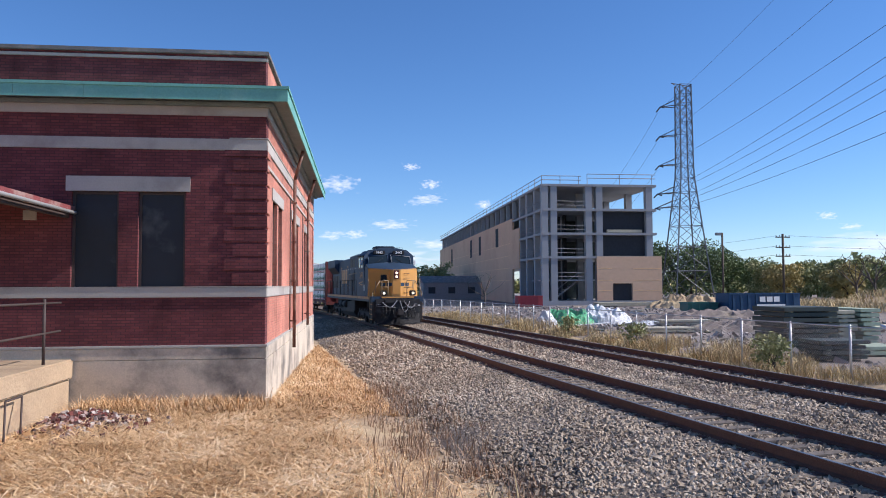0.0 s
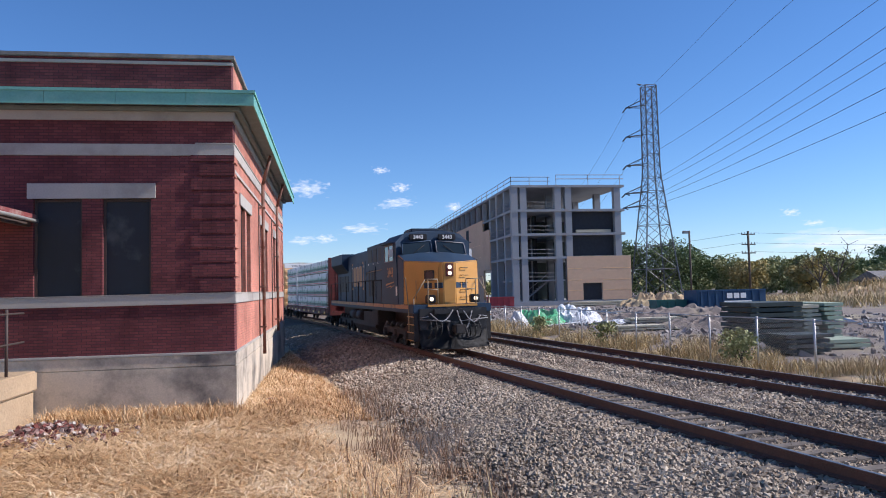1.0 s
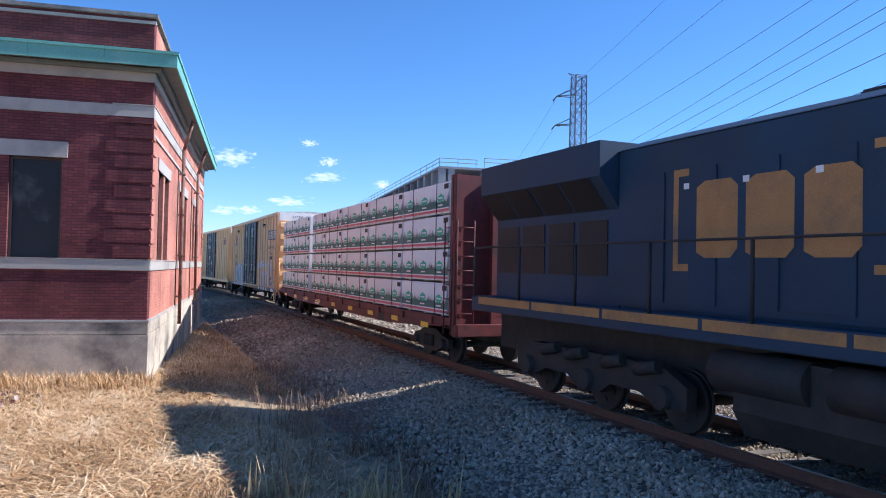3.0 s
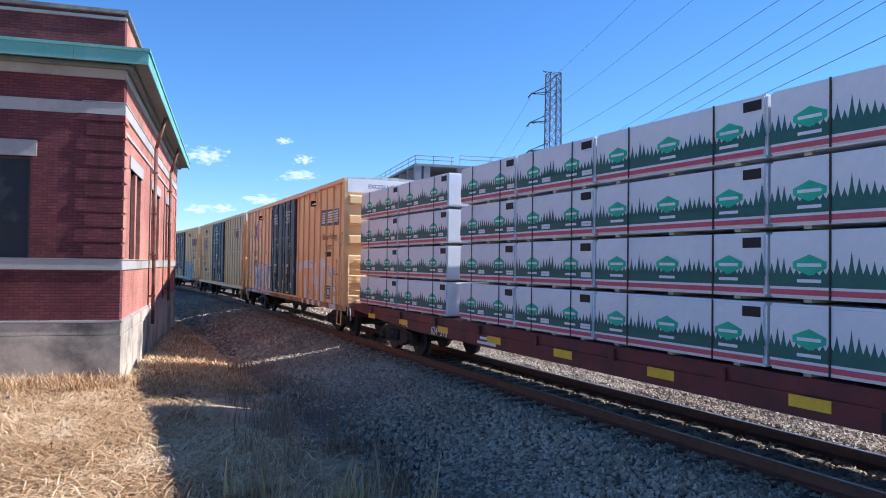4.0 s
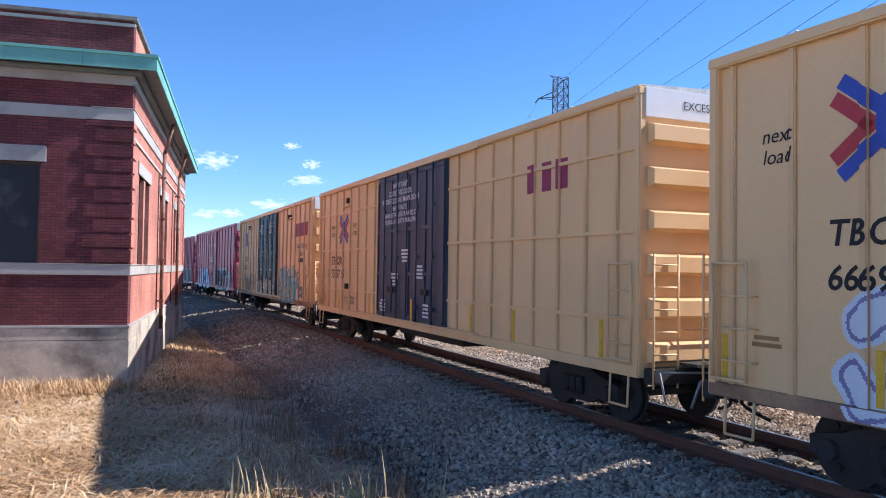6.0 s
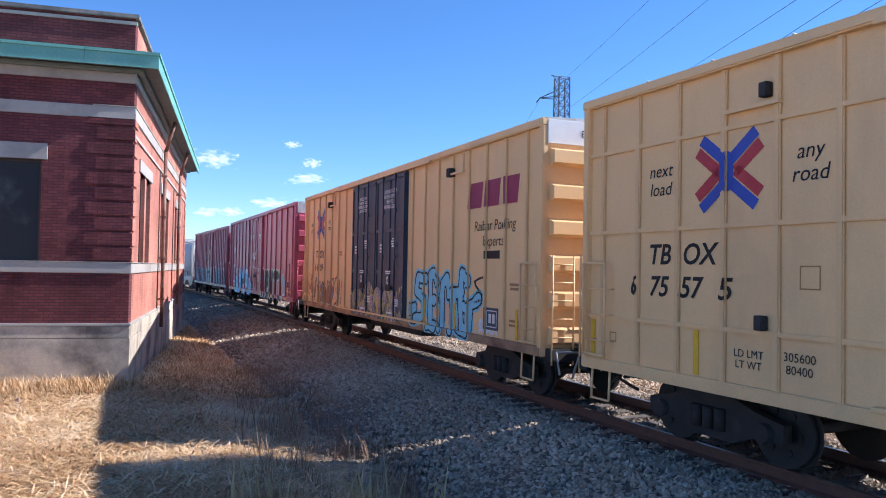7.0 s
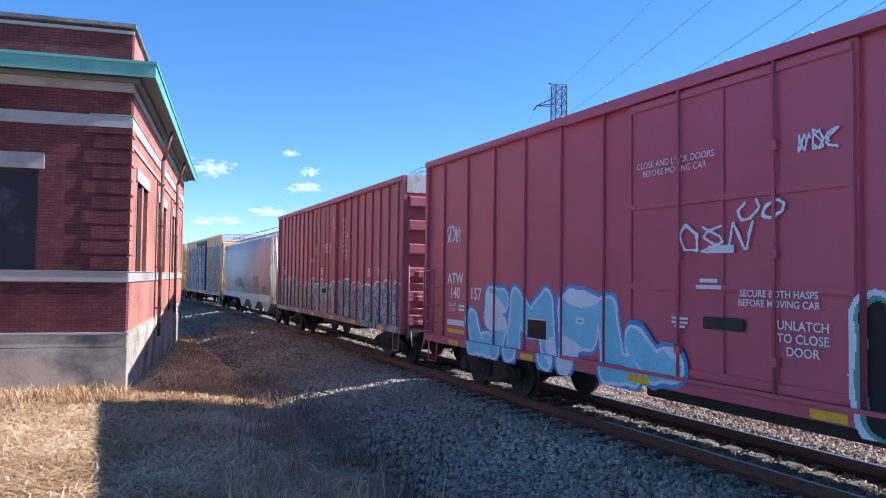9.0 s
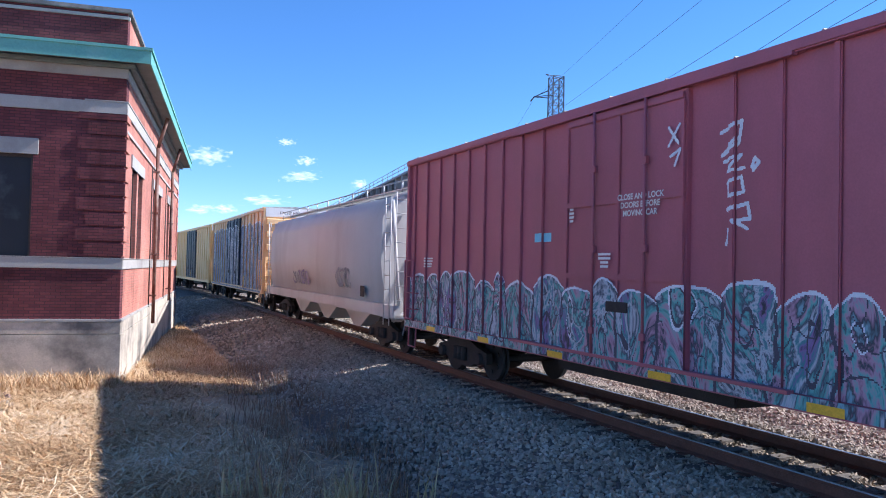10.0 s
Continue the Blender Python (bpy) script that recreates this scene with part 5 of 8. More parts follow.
graffiti(car4, -8.75, -8.05, 2.92, 3.2, 2, [M["gwhite"], M["gwhite"], M["gwhite"], M["gwhite"]], 17, surf, 0.009, label="white spray tag")
graffiti(car4, -7.9, -7.4, 3.6, 3.85, 3, [M["gwhite"], M["gwhite"], M["gwhite"], M["gwhite"]], 18, surf, 0.006, label="thin white spray tag")
graffiti(car4, -17.05, -16.4, 2.95, 3.42, 3, [M["gwhite"], M["gwhite"], M["gwhite"], M["gwhite"]], 16, surf, 0.008, label="thin white spray tag")
MOVERS.append((car4, 144.9, L4))

L5 = 15.6
ribs5 = [-0.52 - 0.70 * k for k in range(22)]
car5, surf = boxcar("brown-red boxcar with multicoloured graffiti along the lower half", L5, M["boxbrown"], (-6.1, -8.85, 1), M["boxbrown"], ribs5, top=4.88)
sprayed_band(car5, -L5 + 0.05, -0.05, 0.90, 2.30, M["mixcool"], M["gdark"], M["gwhite"], 5, surf, 0.017, 0.80, 0.045)
conform(words("CLOSE AND LOCK\nDOORS BEFORE\nMOVING CAR", 0.115, M["white"], car5, on_side(-6.98, 3.24), bold=0.003), surf)
conform(slab_mark(car5, [[(-9.86, 2.78), (-9.34, 2.78), (-9.34, 2.93), (-9.86, 2.93)]], M["gcyan"], name="sticker"), surf)
graffiti(car5, -5.68, -5.0, 2.6, 4.2, 0, [M["gwhite"], M["gwhite"], M["gwhite"], M["gwhite"]], 21, surf, 0.012, label="thin white spray tag running downwards", strokes=[
    [(-5.62, 4.02), (-5.3, 4.12), (-5.34, 3.86), (-5.6, 3.74), (-5.36, 3.92)], [(-5.56, 3.66), (-5.3, 3.72), (-5.5, 3.54), (-5.26, 3.56)], [(-5.5, 3.40), (-5.3, 3.46), (-5.26, 3.28), (-5.46, 3.24), (-5.5, 3.40)], [(-5.5, 3.08), (-5.2, 3.14), (-5.16, 2.96), (-5.4, 2.94), (-5.2, 2.84)], [(-5.12, 3.52), (-5.04, 3.60), (-5.1, 3.66), (-5.14, 3.56)], [(-5.46, 2.84), (-5.52, 2.66)]])
graffiti(car5, -6.45, -6.18, 3.6, 4.32, 0, [M["gwhite"], M["gwhite"], M["gwhite"], M["gwhite"]], 32, surf, 0.010, label="thin white spray tag", strokes=[[(-6.42, 4.2), (-6.24, 3.98)], [(-6.22, 4.22), (-6.42, 3.96)], [(-6.38, 3.82), (-6.2, 3.9), (-6.3, 3.7)]])
for k, (x, z, w) in enumerate(((-14.4, 2.3, 0.5), (-8.6, 3.05, 0.14), (-7.75, 2.35, 0.3), (-2.9, 2.3, 0.3), (-1.9, 2.3, 0.3))):
    conform(bars(car5, x, z, w, 0.24, 4, M["white"], seed=k), surf)
MOVERS.append((car5, 164.5, L5))


def hopper(s):
    """A covered hopper: curved sides leaning out to straight eaves, sloped ends, running boards on top."""
    L = 16.6
    car = base("covered_hopper", "pale grey covered hopper wagon with curved sides and end ladders", "freight car", "cars of the freight train")
    ol = [(-0.9, 1.05), (-1.45, 1.35), (-1.58, 2.4), (-1.56, 3.6), (-1.30, 4.15), (-0.6, 4.32), (0.6, 4.32), (1.30, 4.15), (1.56, 3.6), (1.58, 2.4), (1.45, 1.35), (0.9, 1.05)]
    bm = bmesh.new()
    k = len(ol)
    rings = []
    for x in (-L + 0.92, -0.92):
        rings.append([bm.verts.new((x, p[0], p[1])) for p in ol])
    for i in range(k):
        f = bm.faces.new((rings[0][i], rings[0][(i + 1) % k], rings[1][(i + 1) % k], rings[1][i]))
        f.smooth = True
    bm.faces.new(rings[0])
    bm.faces.new(rings[1][::-1])
    bmesh.ops.recalc_face_normals(bm, faces=bm.faces[:])
    part("tank", bm, M["silver"], car)
    for sg, x in ((1, 0.0), (-1, -L)):
        part("end_sheet", prism([(x - sg * 0.92, 1.9), (x - sg * 2.4, 1.06), (x - sg * 0.92, 1.06)], "y", -1.2, 1.2), M["silver"], car)
        part("end_post", rods([((x - sg * 0.1, q, 1.1), (x - sg * 0.75, q, 4.1)) for q in (-1.35, -0.5, 0.5, 1.35)], 0.05), M["silver"], car)
        part("ladder", ladder(x - sg * 0.06, -1.5, 0.9, 4.2, "y", 9), M["silver"], car)
        part("ladder", ladder(x - sg * 0.5 - 0.2, -1.56, 0.8, 4.1, "x", 9), M["silver"], car)
        part("end_platform", boxes((min(x, x - sg * 1.1), max(x, x - sg * 1.1), -1.5, 1.5, 0.98, 1.08), bevel=0.015), M["silver"], car)
        share("coupler", COUPLER, car, pose(x, 0, 0, 0, 0, 0 if sg > 0 else 180))
    for y in (-1, 1):
        part("side_sill", boxes((-L, 0, min(y * 1.35, y * 1.55), max(y * 1.35, y * 1.55), 1.0, 1.32), bevel=0.02), M["silver"], car)
        part("running_board", boxes((-L + 0.6, -0.6, min(y * 0.6, y * 0.95), max(y * 0.6, y * 0.95), 4.38, 4.42)), M["galv"], car)
        part("roof_rail", rods([((-L + 0.6, y * 1.0, 4.6), (-0.6, y * 1.0, 4.6))] + [((-L + 0.6 + 1.5 * i, y * 1.0, 4.3), (-L + 0.6 + 1.5 * i, y * 1.0, 4.6)) for i in range(11)], 0.02), M["galv"], car)
    for i in range(4):
        part("hatch", boxes((-3.6 - 3.6 * i, -1.6 - 3.6 * i, -0.4, 0.4, 4.32, 4.44), bevel=0.03), M["silver"], car)
    for i in range(3):
        cx = -L / 2 + (i - 1) * 3.6
        part("discharge_chute", prism([(cx - 1.6, 1.06), (cx - 0.3, 0.45), (cx + 0.3, 0.45), (cx + 1.6, 1.06)], "y", -1.0, 1.0), M["silver"], car)
    for x in (-2.0, -L + 2.0):
        truck(car, x)
    side = lambda px, pz: -1.50 - 0.09 * smooth(1.3, 2.0, pz)
    graffiti(car, -5.2, -3.6, 1.55, 2.2, 4, [M["steps"], M["steps"], M["steps"], M["steps"]], 31, side, 0.02, label="thin grey spray tags")
    graffiti(car, -11.2, -8.6, 1.5, 2.1, 4, [M["steps"], M["steps"], M["gviolet"], M["steps"]], 32, side, 0.02)
    slab_mark(car, [[(-2.6, 1.45), (-2.2, 1.45), (-2.2, 1.75), (-2.6, 1.75)]], M["black"], -1.60, "data_panel")
    MOVERS.append((car, s, L))


hopper(180.9)
s_next = 198.8
for k, (paint, label, dp) in enumerate(((M["boxtan"], "boxcar with dark graffiti over its whole side and buff ends", M["navydoor"]), (M["boxyellow"], "yellow boxcar with navy doors", M["navydoor"]), (M["boxbrown"], "brown boxcar with ribbed sides", M["boxbrown"]))):
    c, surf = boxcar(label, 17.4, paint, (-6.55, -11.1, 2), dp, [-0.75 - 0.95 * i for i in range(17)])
    if k == 0:
        sprayed_band(c, -17.2, -0.3, 0.92, 4.5, M["mixnight"], M["black"], M["gwhite"], 8, surf, 0.05, 2.0)
    MOVERS.append((c, s_next, 17.4))
    s_next += 18.7


# ---- flat car with wrapped lumber ----
LF, DECK = 21.6, 1.18
flat = base("bulkhead_flatcar", "dark red bulkhead flat car carrying wrapped lumber", "freight car", "cars of the freight train")
part("deck", boxes((-LF, 0, -1.5, 1.5, 1.0, DECK), bevel=0.015), M["flatred"], flat)
for y in (-1, 1):
    sill = prism([(-LF, 1.0), (0, 1.0), (-2.0, 0.88), (-4.5, 0.76), (-LF + 4.5, 0.76), (-LF + 2.0, 0.88)], "y", min(y * 1.38, y * 1.52), max(y * 1.38, y * 1.52))
    part("side_sill", sill, M["flatred"], flat)
for x, sg in ((0.0, 1), (-LF, -1)):
    part("end_sill", boxes((min(x, x + sg * 0.35), max(x, x + sg * 0.35), -1.5, 1.5, 0.78, 1.05), bevel=0.02), M["flatred"], flat)
    share("coupler", COUPLER, flat, pose(x + sg * 0.2, 0, 0, 0, 0, 0 if sg > 0 else 180))
part("bulkhead", boxes((-0.16, -0.02, -1.5, 1.5, DECK, 4.45), bevel=0.015), M["flatred"], flat)
for q in (-1.42, -0.5, 0.5, 1.42):
    part("bulkhead_post", boxes((0, 0.14, q - 0.07, q + 0.07, 1.0, 4.45), bevel=0.01), M["flatred"], flat)
part("ladder", ladder(0.16, -1.45, 0.8, 3.4, "y", 8), M["flatred"], flat)
part("ladder", ladder(-0.31, -1.56, 0.8, 3.4, "x", 8), M["flatred"], flat)
pieces("reflector", [(x - 0.26, x + 0.26, -1.531, -1.524, 0.86, 0.99) for x in [-1.6 - k * 2.3 for k in range(9)]], M["reflector"], flat, label="yellow reflective strip")
words("IATR", 0.2, M["white"], flat, on_side(-17.6, 0.88, -1.53))
words("624  316", 0.24, M["white"], flat, on_side(-15.6, 0.86, -1.53))
bars(flat, -13.4, 0.79, 0.8, 0.18, 2, M["white"], y=-1.53)
slab_mark(flat, [[(-5.4, 0.79), (-4.8, 0.79), (-4.8, 0.98), (-5.4, 0.98)]], M["black"], -1.53, "data_panel")
for k in range(10):
    part("stake_pocket", boxes((-1.2 - 2.1 * k, -1.05 - 2.1 * k, -1.56, -1.52, 0.98, 1.15), bevel=0.01), M["flatred"], flat)
part("underframe", boxes((-LF + 0.3, -0.3, -0.4, 0.4, 0.60, 1.0), bevel=0.02), M["locodark"], flat)
for x in (-2.3, -LF + 2.3):
    truck(flat, x)
FLAT_S = 65.4
MOVERS.append((flat, FLAT_S, LF))

TIER = 0.795


def bundle(length):
    """A wrapped pack of boards: soft white wrap with printed trees, a red base line, green shapes and straps."""
    b = base("lumber_bundle", "lumber bundle in white wrap printed with dark green trees", "lumber bundle", "lumber on the flat car")
    core = boxes((-length / 2 + 0.02, length / 2 - 0.02, -1.46, 1.46, 0.04, TIER - 0.02), bevel=0.03)
    part("wrapped_pack", core, M["wrap"], b)
    trees, red, logo, dashes, tag = bmesh.new(), bmesh.new(), bmesh.new(), bmesh.new(), bmesh.new()
    r = random.Random(int(length * 100))
    reps = max(2, round(length / 1.25))
    w = (length - 0.06) / reps
    for y in (-1.464, ):
        for k in range(reps):
            x0 = -length / 2 + 0.03 + w * k
            trees.faces.new([trees.verts.new(p) for p in ((x0, y, 0.17), (x0 + w, y, 0.17), (x0 + w, y, 0.29), (x0, y, 0.29))])
            n = 13
            for i in range(n):
                q = x0 + w * (i + 0.5) / n
                hgt = 0.29 + (0.06 + 0.17 * abs((i + 0.5) / n - 0.5) * 2) * r.uniform(0.6, 1.25)
                hw = w / n * r.uniform(0.5, 0.75)
                trees.faces.new([trees.verts.new(p) for p in ((q - hw, y, 0.285), (q + hw, y, 0.285), (q + hw * 0.35, y, 0.285 + (hgt - 0.285) * 0.55), (q, y, hgt), (q - hw * 0.35, y, 0.285 + (hgt - 0.285) * 0.55))])
            cx = x0 + w * 0.5
            logo.faces.new([logo.verts.new(p) for p in ((cx - 0.21, y - 0.004, 0.37), (cx, y - 0.004, 0.29), (cx + 0.21, y - 0.004, 0.37), (cx + 0.21, y - 0.004, 0.44), (cx, y - 0.004, 0.52), (cx - 0.21, y - 0.004, 0.44))])
            for q, zz, ww in ((cx, 0.405, 0.15), (cx + 0.0, 0.235, 0.15), (cx + 0.42, 0.25, 0.13), (cx + 0.42, 0.21, 0.13)):
                if q + ww < x0 + w:
                    dashes.faces.new([dashes.verts.new(p) for p in ((q - ww, y - 0.008, zz - 0.018), (q + ww, y - 0.008, zz - 0.018), (q + ww, y - 0.008, zz + 0.018), (q - ww, y - 0.008, zz + 0.018))])
        red.faces.new([red.verts.new(p) for p in ((-length / 2 + 0.05, y, 0.08), (length / 2 - 0.05, y, 0.08), (length / 2 - 0.05, y, 0.14), (-length / 2 + 0.05, y, 0.14))])
        tag.faces.new([tag.verts.new(p) for p in ((length / 2 - 0.35, y - 0.003, 0.60), (length / 2 - 0.08, y - 0.003, 0.60), (length / 2 - 0.08, y - 0.003, 0.72), (length / 2 - 0.35, y - 0.003, 0.72))])
    part("tree_print", trees, M["wrapgreen"], b, "dark green printed trees")
    part("base_print", red, M["wrapred"], b, "red printed line")
    part("emblem", logo, M["wraplogo"], b, "bright green printed shapes")
    part("print_dashes", dashes, M["wrap"], b)
    part("pack_tag", tag, M["black"], b)
    st = bmesh.new()
    for x in (-length * 0.25, length * 0.25):
        quad_box(st, x - 0.012, x + 0.012, -1.474, -1.466, 0.04, TIER - 0.02)
    part("strap", st, M["strap"], b)
    part("bearer", boxes(*[(x - 0.05, x + 0.05, -1.4, 1.4, 0.0, 0.045) for x in (-length * 0.35, 0, length * 0.35)]), M["lumberpale"], b)
    return b


protos = {}
BUNDLES = []
groups = [(-0.3, [3.26, 3.26, 3.26, 2.38, 2.30]), (-15.36, [2.95, 2.95])]
for tier in range(4):
    for start, lens in groups:
        x = start
        for ln in lens:
            at = (x - ln / 2, DECK + TIER * tier)
            if ln not in protos:
                protos[ln] = bundle(ln)
                ob = protos[ln]
            else:
                ob = copy_thing(protos[ln], Matrix())
            BUNDLES.append((ob, at))
            x -= ln


# ---- locomotive: front of its deck at x = 0, reaching back ----
LL = 19.3
loco = base("locomotive", "navy and yellow diesel locomotive with lit headlights and grimy sides", "locomotive")
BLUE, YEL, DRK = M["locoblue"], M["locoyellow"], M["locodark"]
part("deck", boxes((-LL, 0.58, -1.5, 1.5, 1.42, 1.72), bevel=0.02), BLUE, loco)
for y in (-1, 1):
    for k in range(9):
        a = -0.15 - k * 2.1
        part("sill_stripe", boxes((a - 2.02, a, min(y * 1.5, y * 1.508), max(y * 1.5, y * 1.508), 1.56, 1.70)), M["ochre"], loco)
# nose with three facets and sloped top
nz = bmesh.new()
low = [(-1.75, -1.5), (-0.72, -1.5), (0.28, -0.24), (0.28, 0.24), (-0.72, 1.5), (-1.75, 1.5)]
tops = [3.62, 3.34, 3.24, 3.24, 3.34, 3.62]
va = [nz.verts.new((x, y, 1.72)) for x, y in low]
vb = [nz.verts.new((x, y * (0.98 if abs(y) > 1 else 1), z)) for (x, y), z in zip(low, tops)]
vr = [nz.verts.new((-1.75, -0.6, 3.72)), nz.verts.new((-1.75, 0.6, 3.72))]
for i in range(5):
    nz.faces.new((va[i], va[i + 1], vb[i + 1], vb[i]))
for q in ((vb[0], vb[1], vb[2], vr[0]), (vr[0], vb[2], vb[3], vr[1]), (vr[1], vb[3], vb[4], vb[5])):
    nz.faces.new(q).material_index = 1
bmesh.ops.recalc_face_normals(nz, faces=nz.faces[:])
bmesh.ops.bevel(nz, geom=[e for e in nz.edges if len(e.link_faces) == 2], offset=0.03, segments=2, affect="EDGES")
for f in nz.faces:
    f.material_index = 1 if f.normal.z > 0.45 else 0
part("nose", nz, [YEL, BLUE], loco, "yellow faceted nose with a navy top")
for s in (-1, 1):
    sd = bmesh.new()
    q4 = [sd.verts.new(p) for p in ((-1.74, s * 1.506, 1.73), (-0.76, s * 1.506, 1.73), (-0.76, s * 1.482, 3.36), (-1.74, s * 1.482, 3.57))]
    sd.faces.new(q4 if s < 0 else q4[::-1])
    part("nose_side", sd, BLUE, loco, "navy nose side")
# cab with sloped windshields
cab = bmesh.new()
sec = [(-1.52, 1.72), (-1.52, 4.12), (-1.15, 4.46), (-0.5, 4.58), (0.5, 4.58), (1.15, 4.46), (1.52, 4.12), (1.52, 1.72)]
fr = [cab.verts.new((-1.6 - (z - 3.4) * 0.34 if z > 3.4 else -1.6, y, z)) for y, z in sec]
bk = [cab.verts.new((-4.5, y, z)) for y, z in sec]
for i in range(7):
    cab.faces.new((fr[i], fr[i + 1], bk[i + 1], bk[i]))
cab.faces.new(fr[::-1])
cab.faces.new(bk)
bmesh.ops.recalc_face_normals(cab, faces=cab.faces[:])
part("cab", cab, BLUE, loco, "navy cab with rounded roof")
for s in (-1, 1):
    ws = bmesh.new()
    pts = [(-1.66, s * 0.10, 3.70), (-1.64, s * 1.32, 3.58), (-1.80, s * 1.28, 4.06), (-1.83, s * 0.10, 4.16)]
    fa = [ws.verts.new((x + 0.03, y, z)) for x, y, z in pts]
    fb = [ws.verts.new((x - 0.02, y, z)) for x, y, z in pts]
    ws.faces.new(fa)
    ws.faces.new(fb[::-1])
    for i in range(4):
        ws.faces.new((fa[i], fa[(i + 1) % 4], fb[(i + 1) % 4], fb[i]))
    bmesh.ops.recalc_face_normals(ws, faces=ws.faces[:])
    w = part("windshield", ws, M["glass"], loco, "dark sloping windshield")
    part("windshield_seal", rods([((a[0] + 0.04, a[1], a[2]), (b[0] + 0.04, b[1], b[2])) for a, b in zip(pts, pts[1:] + pts[:1])], 0.022), M["steps"] if s > 0 else BLUE, w)
    part("wiper", rods([((-1.60, s * 0.9, 3.62), (-1.70, s * 0.4, 3.98))], 0.012), DRK, w)
    nb = part("number_board", boxes((-1.93, -1.80, s * 0.60 - 0.36, s * 0.60 + 0.36, 4.20, 4.42), bevel=0.02), M["black"], loco, "black number board")
    words("3443", 0.21, M["white"], nb, pose(-1.795, s * 0.60, 4.305, 90, 0, 90), bold=0.006)
    # cab side windows in pale frames
    for a, b in ((-2.95, -2.25), (-3.75, -3.08)):
        sw = part("side_window", boxes((a, b, min(s * 1.515, s * 1.535), max(s * 1.515, s * 1.535), 3.42, 4.02), bevel=0.005), M["glass"], loco, "dark cab side window")
        f = 0.035
        part("window_trim", boxes((a - f, a, min(s * 1.51, s * 1.55), max(s * 1.51, s * 1.55), 3.42, 4.02), (b, b + f, min(s * 1.51, s * 1.55), max(s * 1.51, s * 1.55), 3.42, 4.02),
                                  (a - f, b + f, min(s * 1.51, s * 1.55), max(s * 1.51, s * 1.55), 4.02, 4.06), (a - f, b + f, min(s * 1.51, s * 1.55), max(s * 1.51, s * 1.55), 3.385, 3.42)), M["steps"], sw)
    part("mirror", boxes((-2.16, -2.12, min(s * 1.56, s * 1.74), max(s * 1.56, s * 1.74), 3.55, 3.85), bevel=0.01), M["white"], loco)
    part("sun_visor", boxes((-3.9, -2.1, min(s * 1.5, s * 1.72), max(s * 1.5, s * 1.72), 4.10, 4.13)), BLUE, loco)
part("cab_roof_unit", boxes((-4.2, -2.9, -0.6, 0.6, 4.56, 4.74), bevel=0.05), BLUE, loco)
horn = bmesh.new()
for k, y in enumerate((-0.2, 0.0, 0.2)):
    rod(horn, (-5.2, y, 4.62), (-4.8 + 0.06 * k, y, 4.66), 0.025, 8, 0.07)
part("horn", horn, M["steps"], loco)
part("roof_grab", rods([((-2.0, y, 4.50), (-2.0, y, 4.60)) for y in (-0.9, 0.9)] + [((-2.0, -0.9, 4.60), (-2.0, 0.9, 4.60))], 0.012), DRK, loco)
FX = 0.6
HR0 = M["handrail"]
MADE = set(loco.children)
# nose fittings
part("headlight_housing", boxes((-0.34, -0.28, -0.15, 0.15, 2.72, 3.20), bevel=0.02), M["flatred"], loco, "dark red headlight housing")
for z in (2.84, 3.06):
    part("headlight", rods([((-0.285, 0, z), (-0.262, 0, z))], 0.075, 14), M["lampglow"], loco, "lit round headlight")
FACET = math.degrees(math.atan2(1.0, 1.26))
for s in (-1, 1):
    f = pose(-0.82, s * 0.87, 0, 0, 0, s * FACET)
    if s < 0:
        part("nose_door", boxes((0.0, 0.03, -0.15, 0.62, 1.76, 3.12), bevel=0.01), YEL, loco, at=f)
        part("nose_window", boxes((0.03, 0.045, 0.1, 0.42, 2.62, 2.92), bevel=0.006), M["glass"], loco, at=f)
        part("nose_window_seal", rods([((0.045, a, b), (0.045, c, d)) for a, b, c, d in ((0.08, 2.60, 0.44, 2.60), (0.44, 2.60, 0.44, 2.94), (0.44, 2.94, 0.08, 2.94), (0.08, 2.94, 0.08, 2.60))], 0.02), DRK, loco, at=f)
        part("door_grab", rods([((0.05, -0.28, 1.9), (0.05, -0.28, 2.6))], 0.014), HR0, loco, at=f)
    else:
        for k in range(5):
            z = 1.95 + 0.27 * k
            part("nose_grab", rods([((0.0, -0.5, z), (0.09, -0.5, z)), ((0.09, -0.5, z), (0.09, -0.1, z)), ((0.09, -0.1, z), (0.0, -0.1, z))], 0.014), DRK, loco, at=f)
    for q in (-0.62, -0.2):
        part("nose_emblem", boxes((0.0, 0.034 if s < 0 else 0.006, s * q - 0.16 if s > 0 else q * -1 - 0.16, s * q + 0.16 if s > 0 else q * -1 + 0.16, 2.30, 2.50), bevel=0.0), BLUE, loco, "worn blue emblem block", at=f)
for y in (-0.78, 0.92):
    d = part("ditch_light", boxes((-0.35, -0.08, y - 0.17, y + 0.17, 1.76, 2.06), bevel=0.03), DRK, loco, "ditch light on the front deck")
    part("lens", rods([((-0.085, y, 1.91), (-0.055, y, 1.91))], 0.075, 14), M["lampglow"], d, "lit lens")
part("deck_edge", boxes((-0.02, 0.02, -0.95, 0.95, 1.63, 1.715), bevel=0.008), M["locoyellow"], loco, "yellow edge of the front deck")
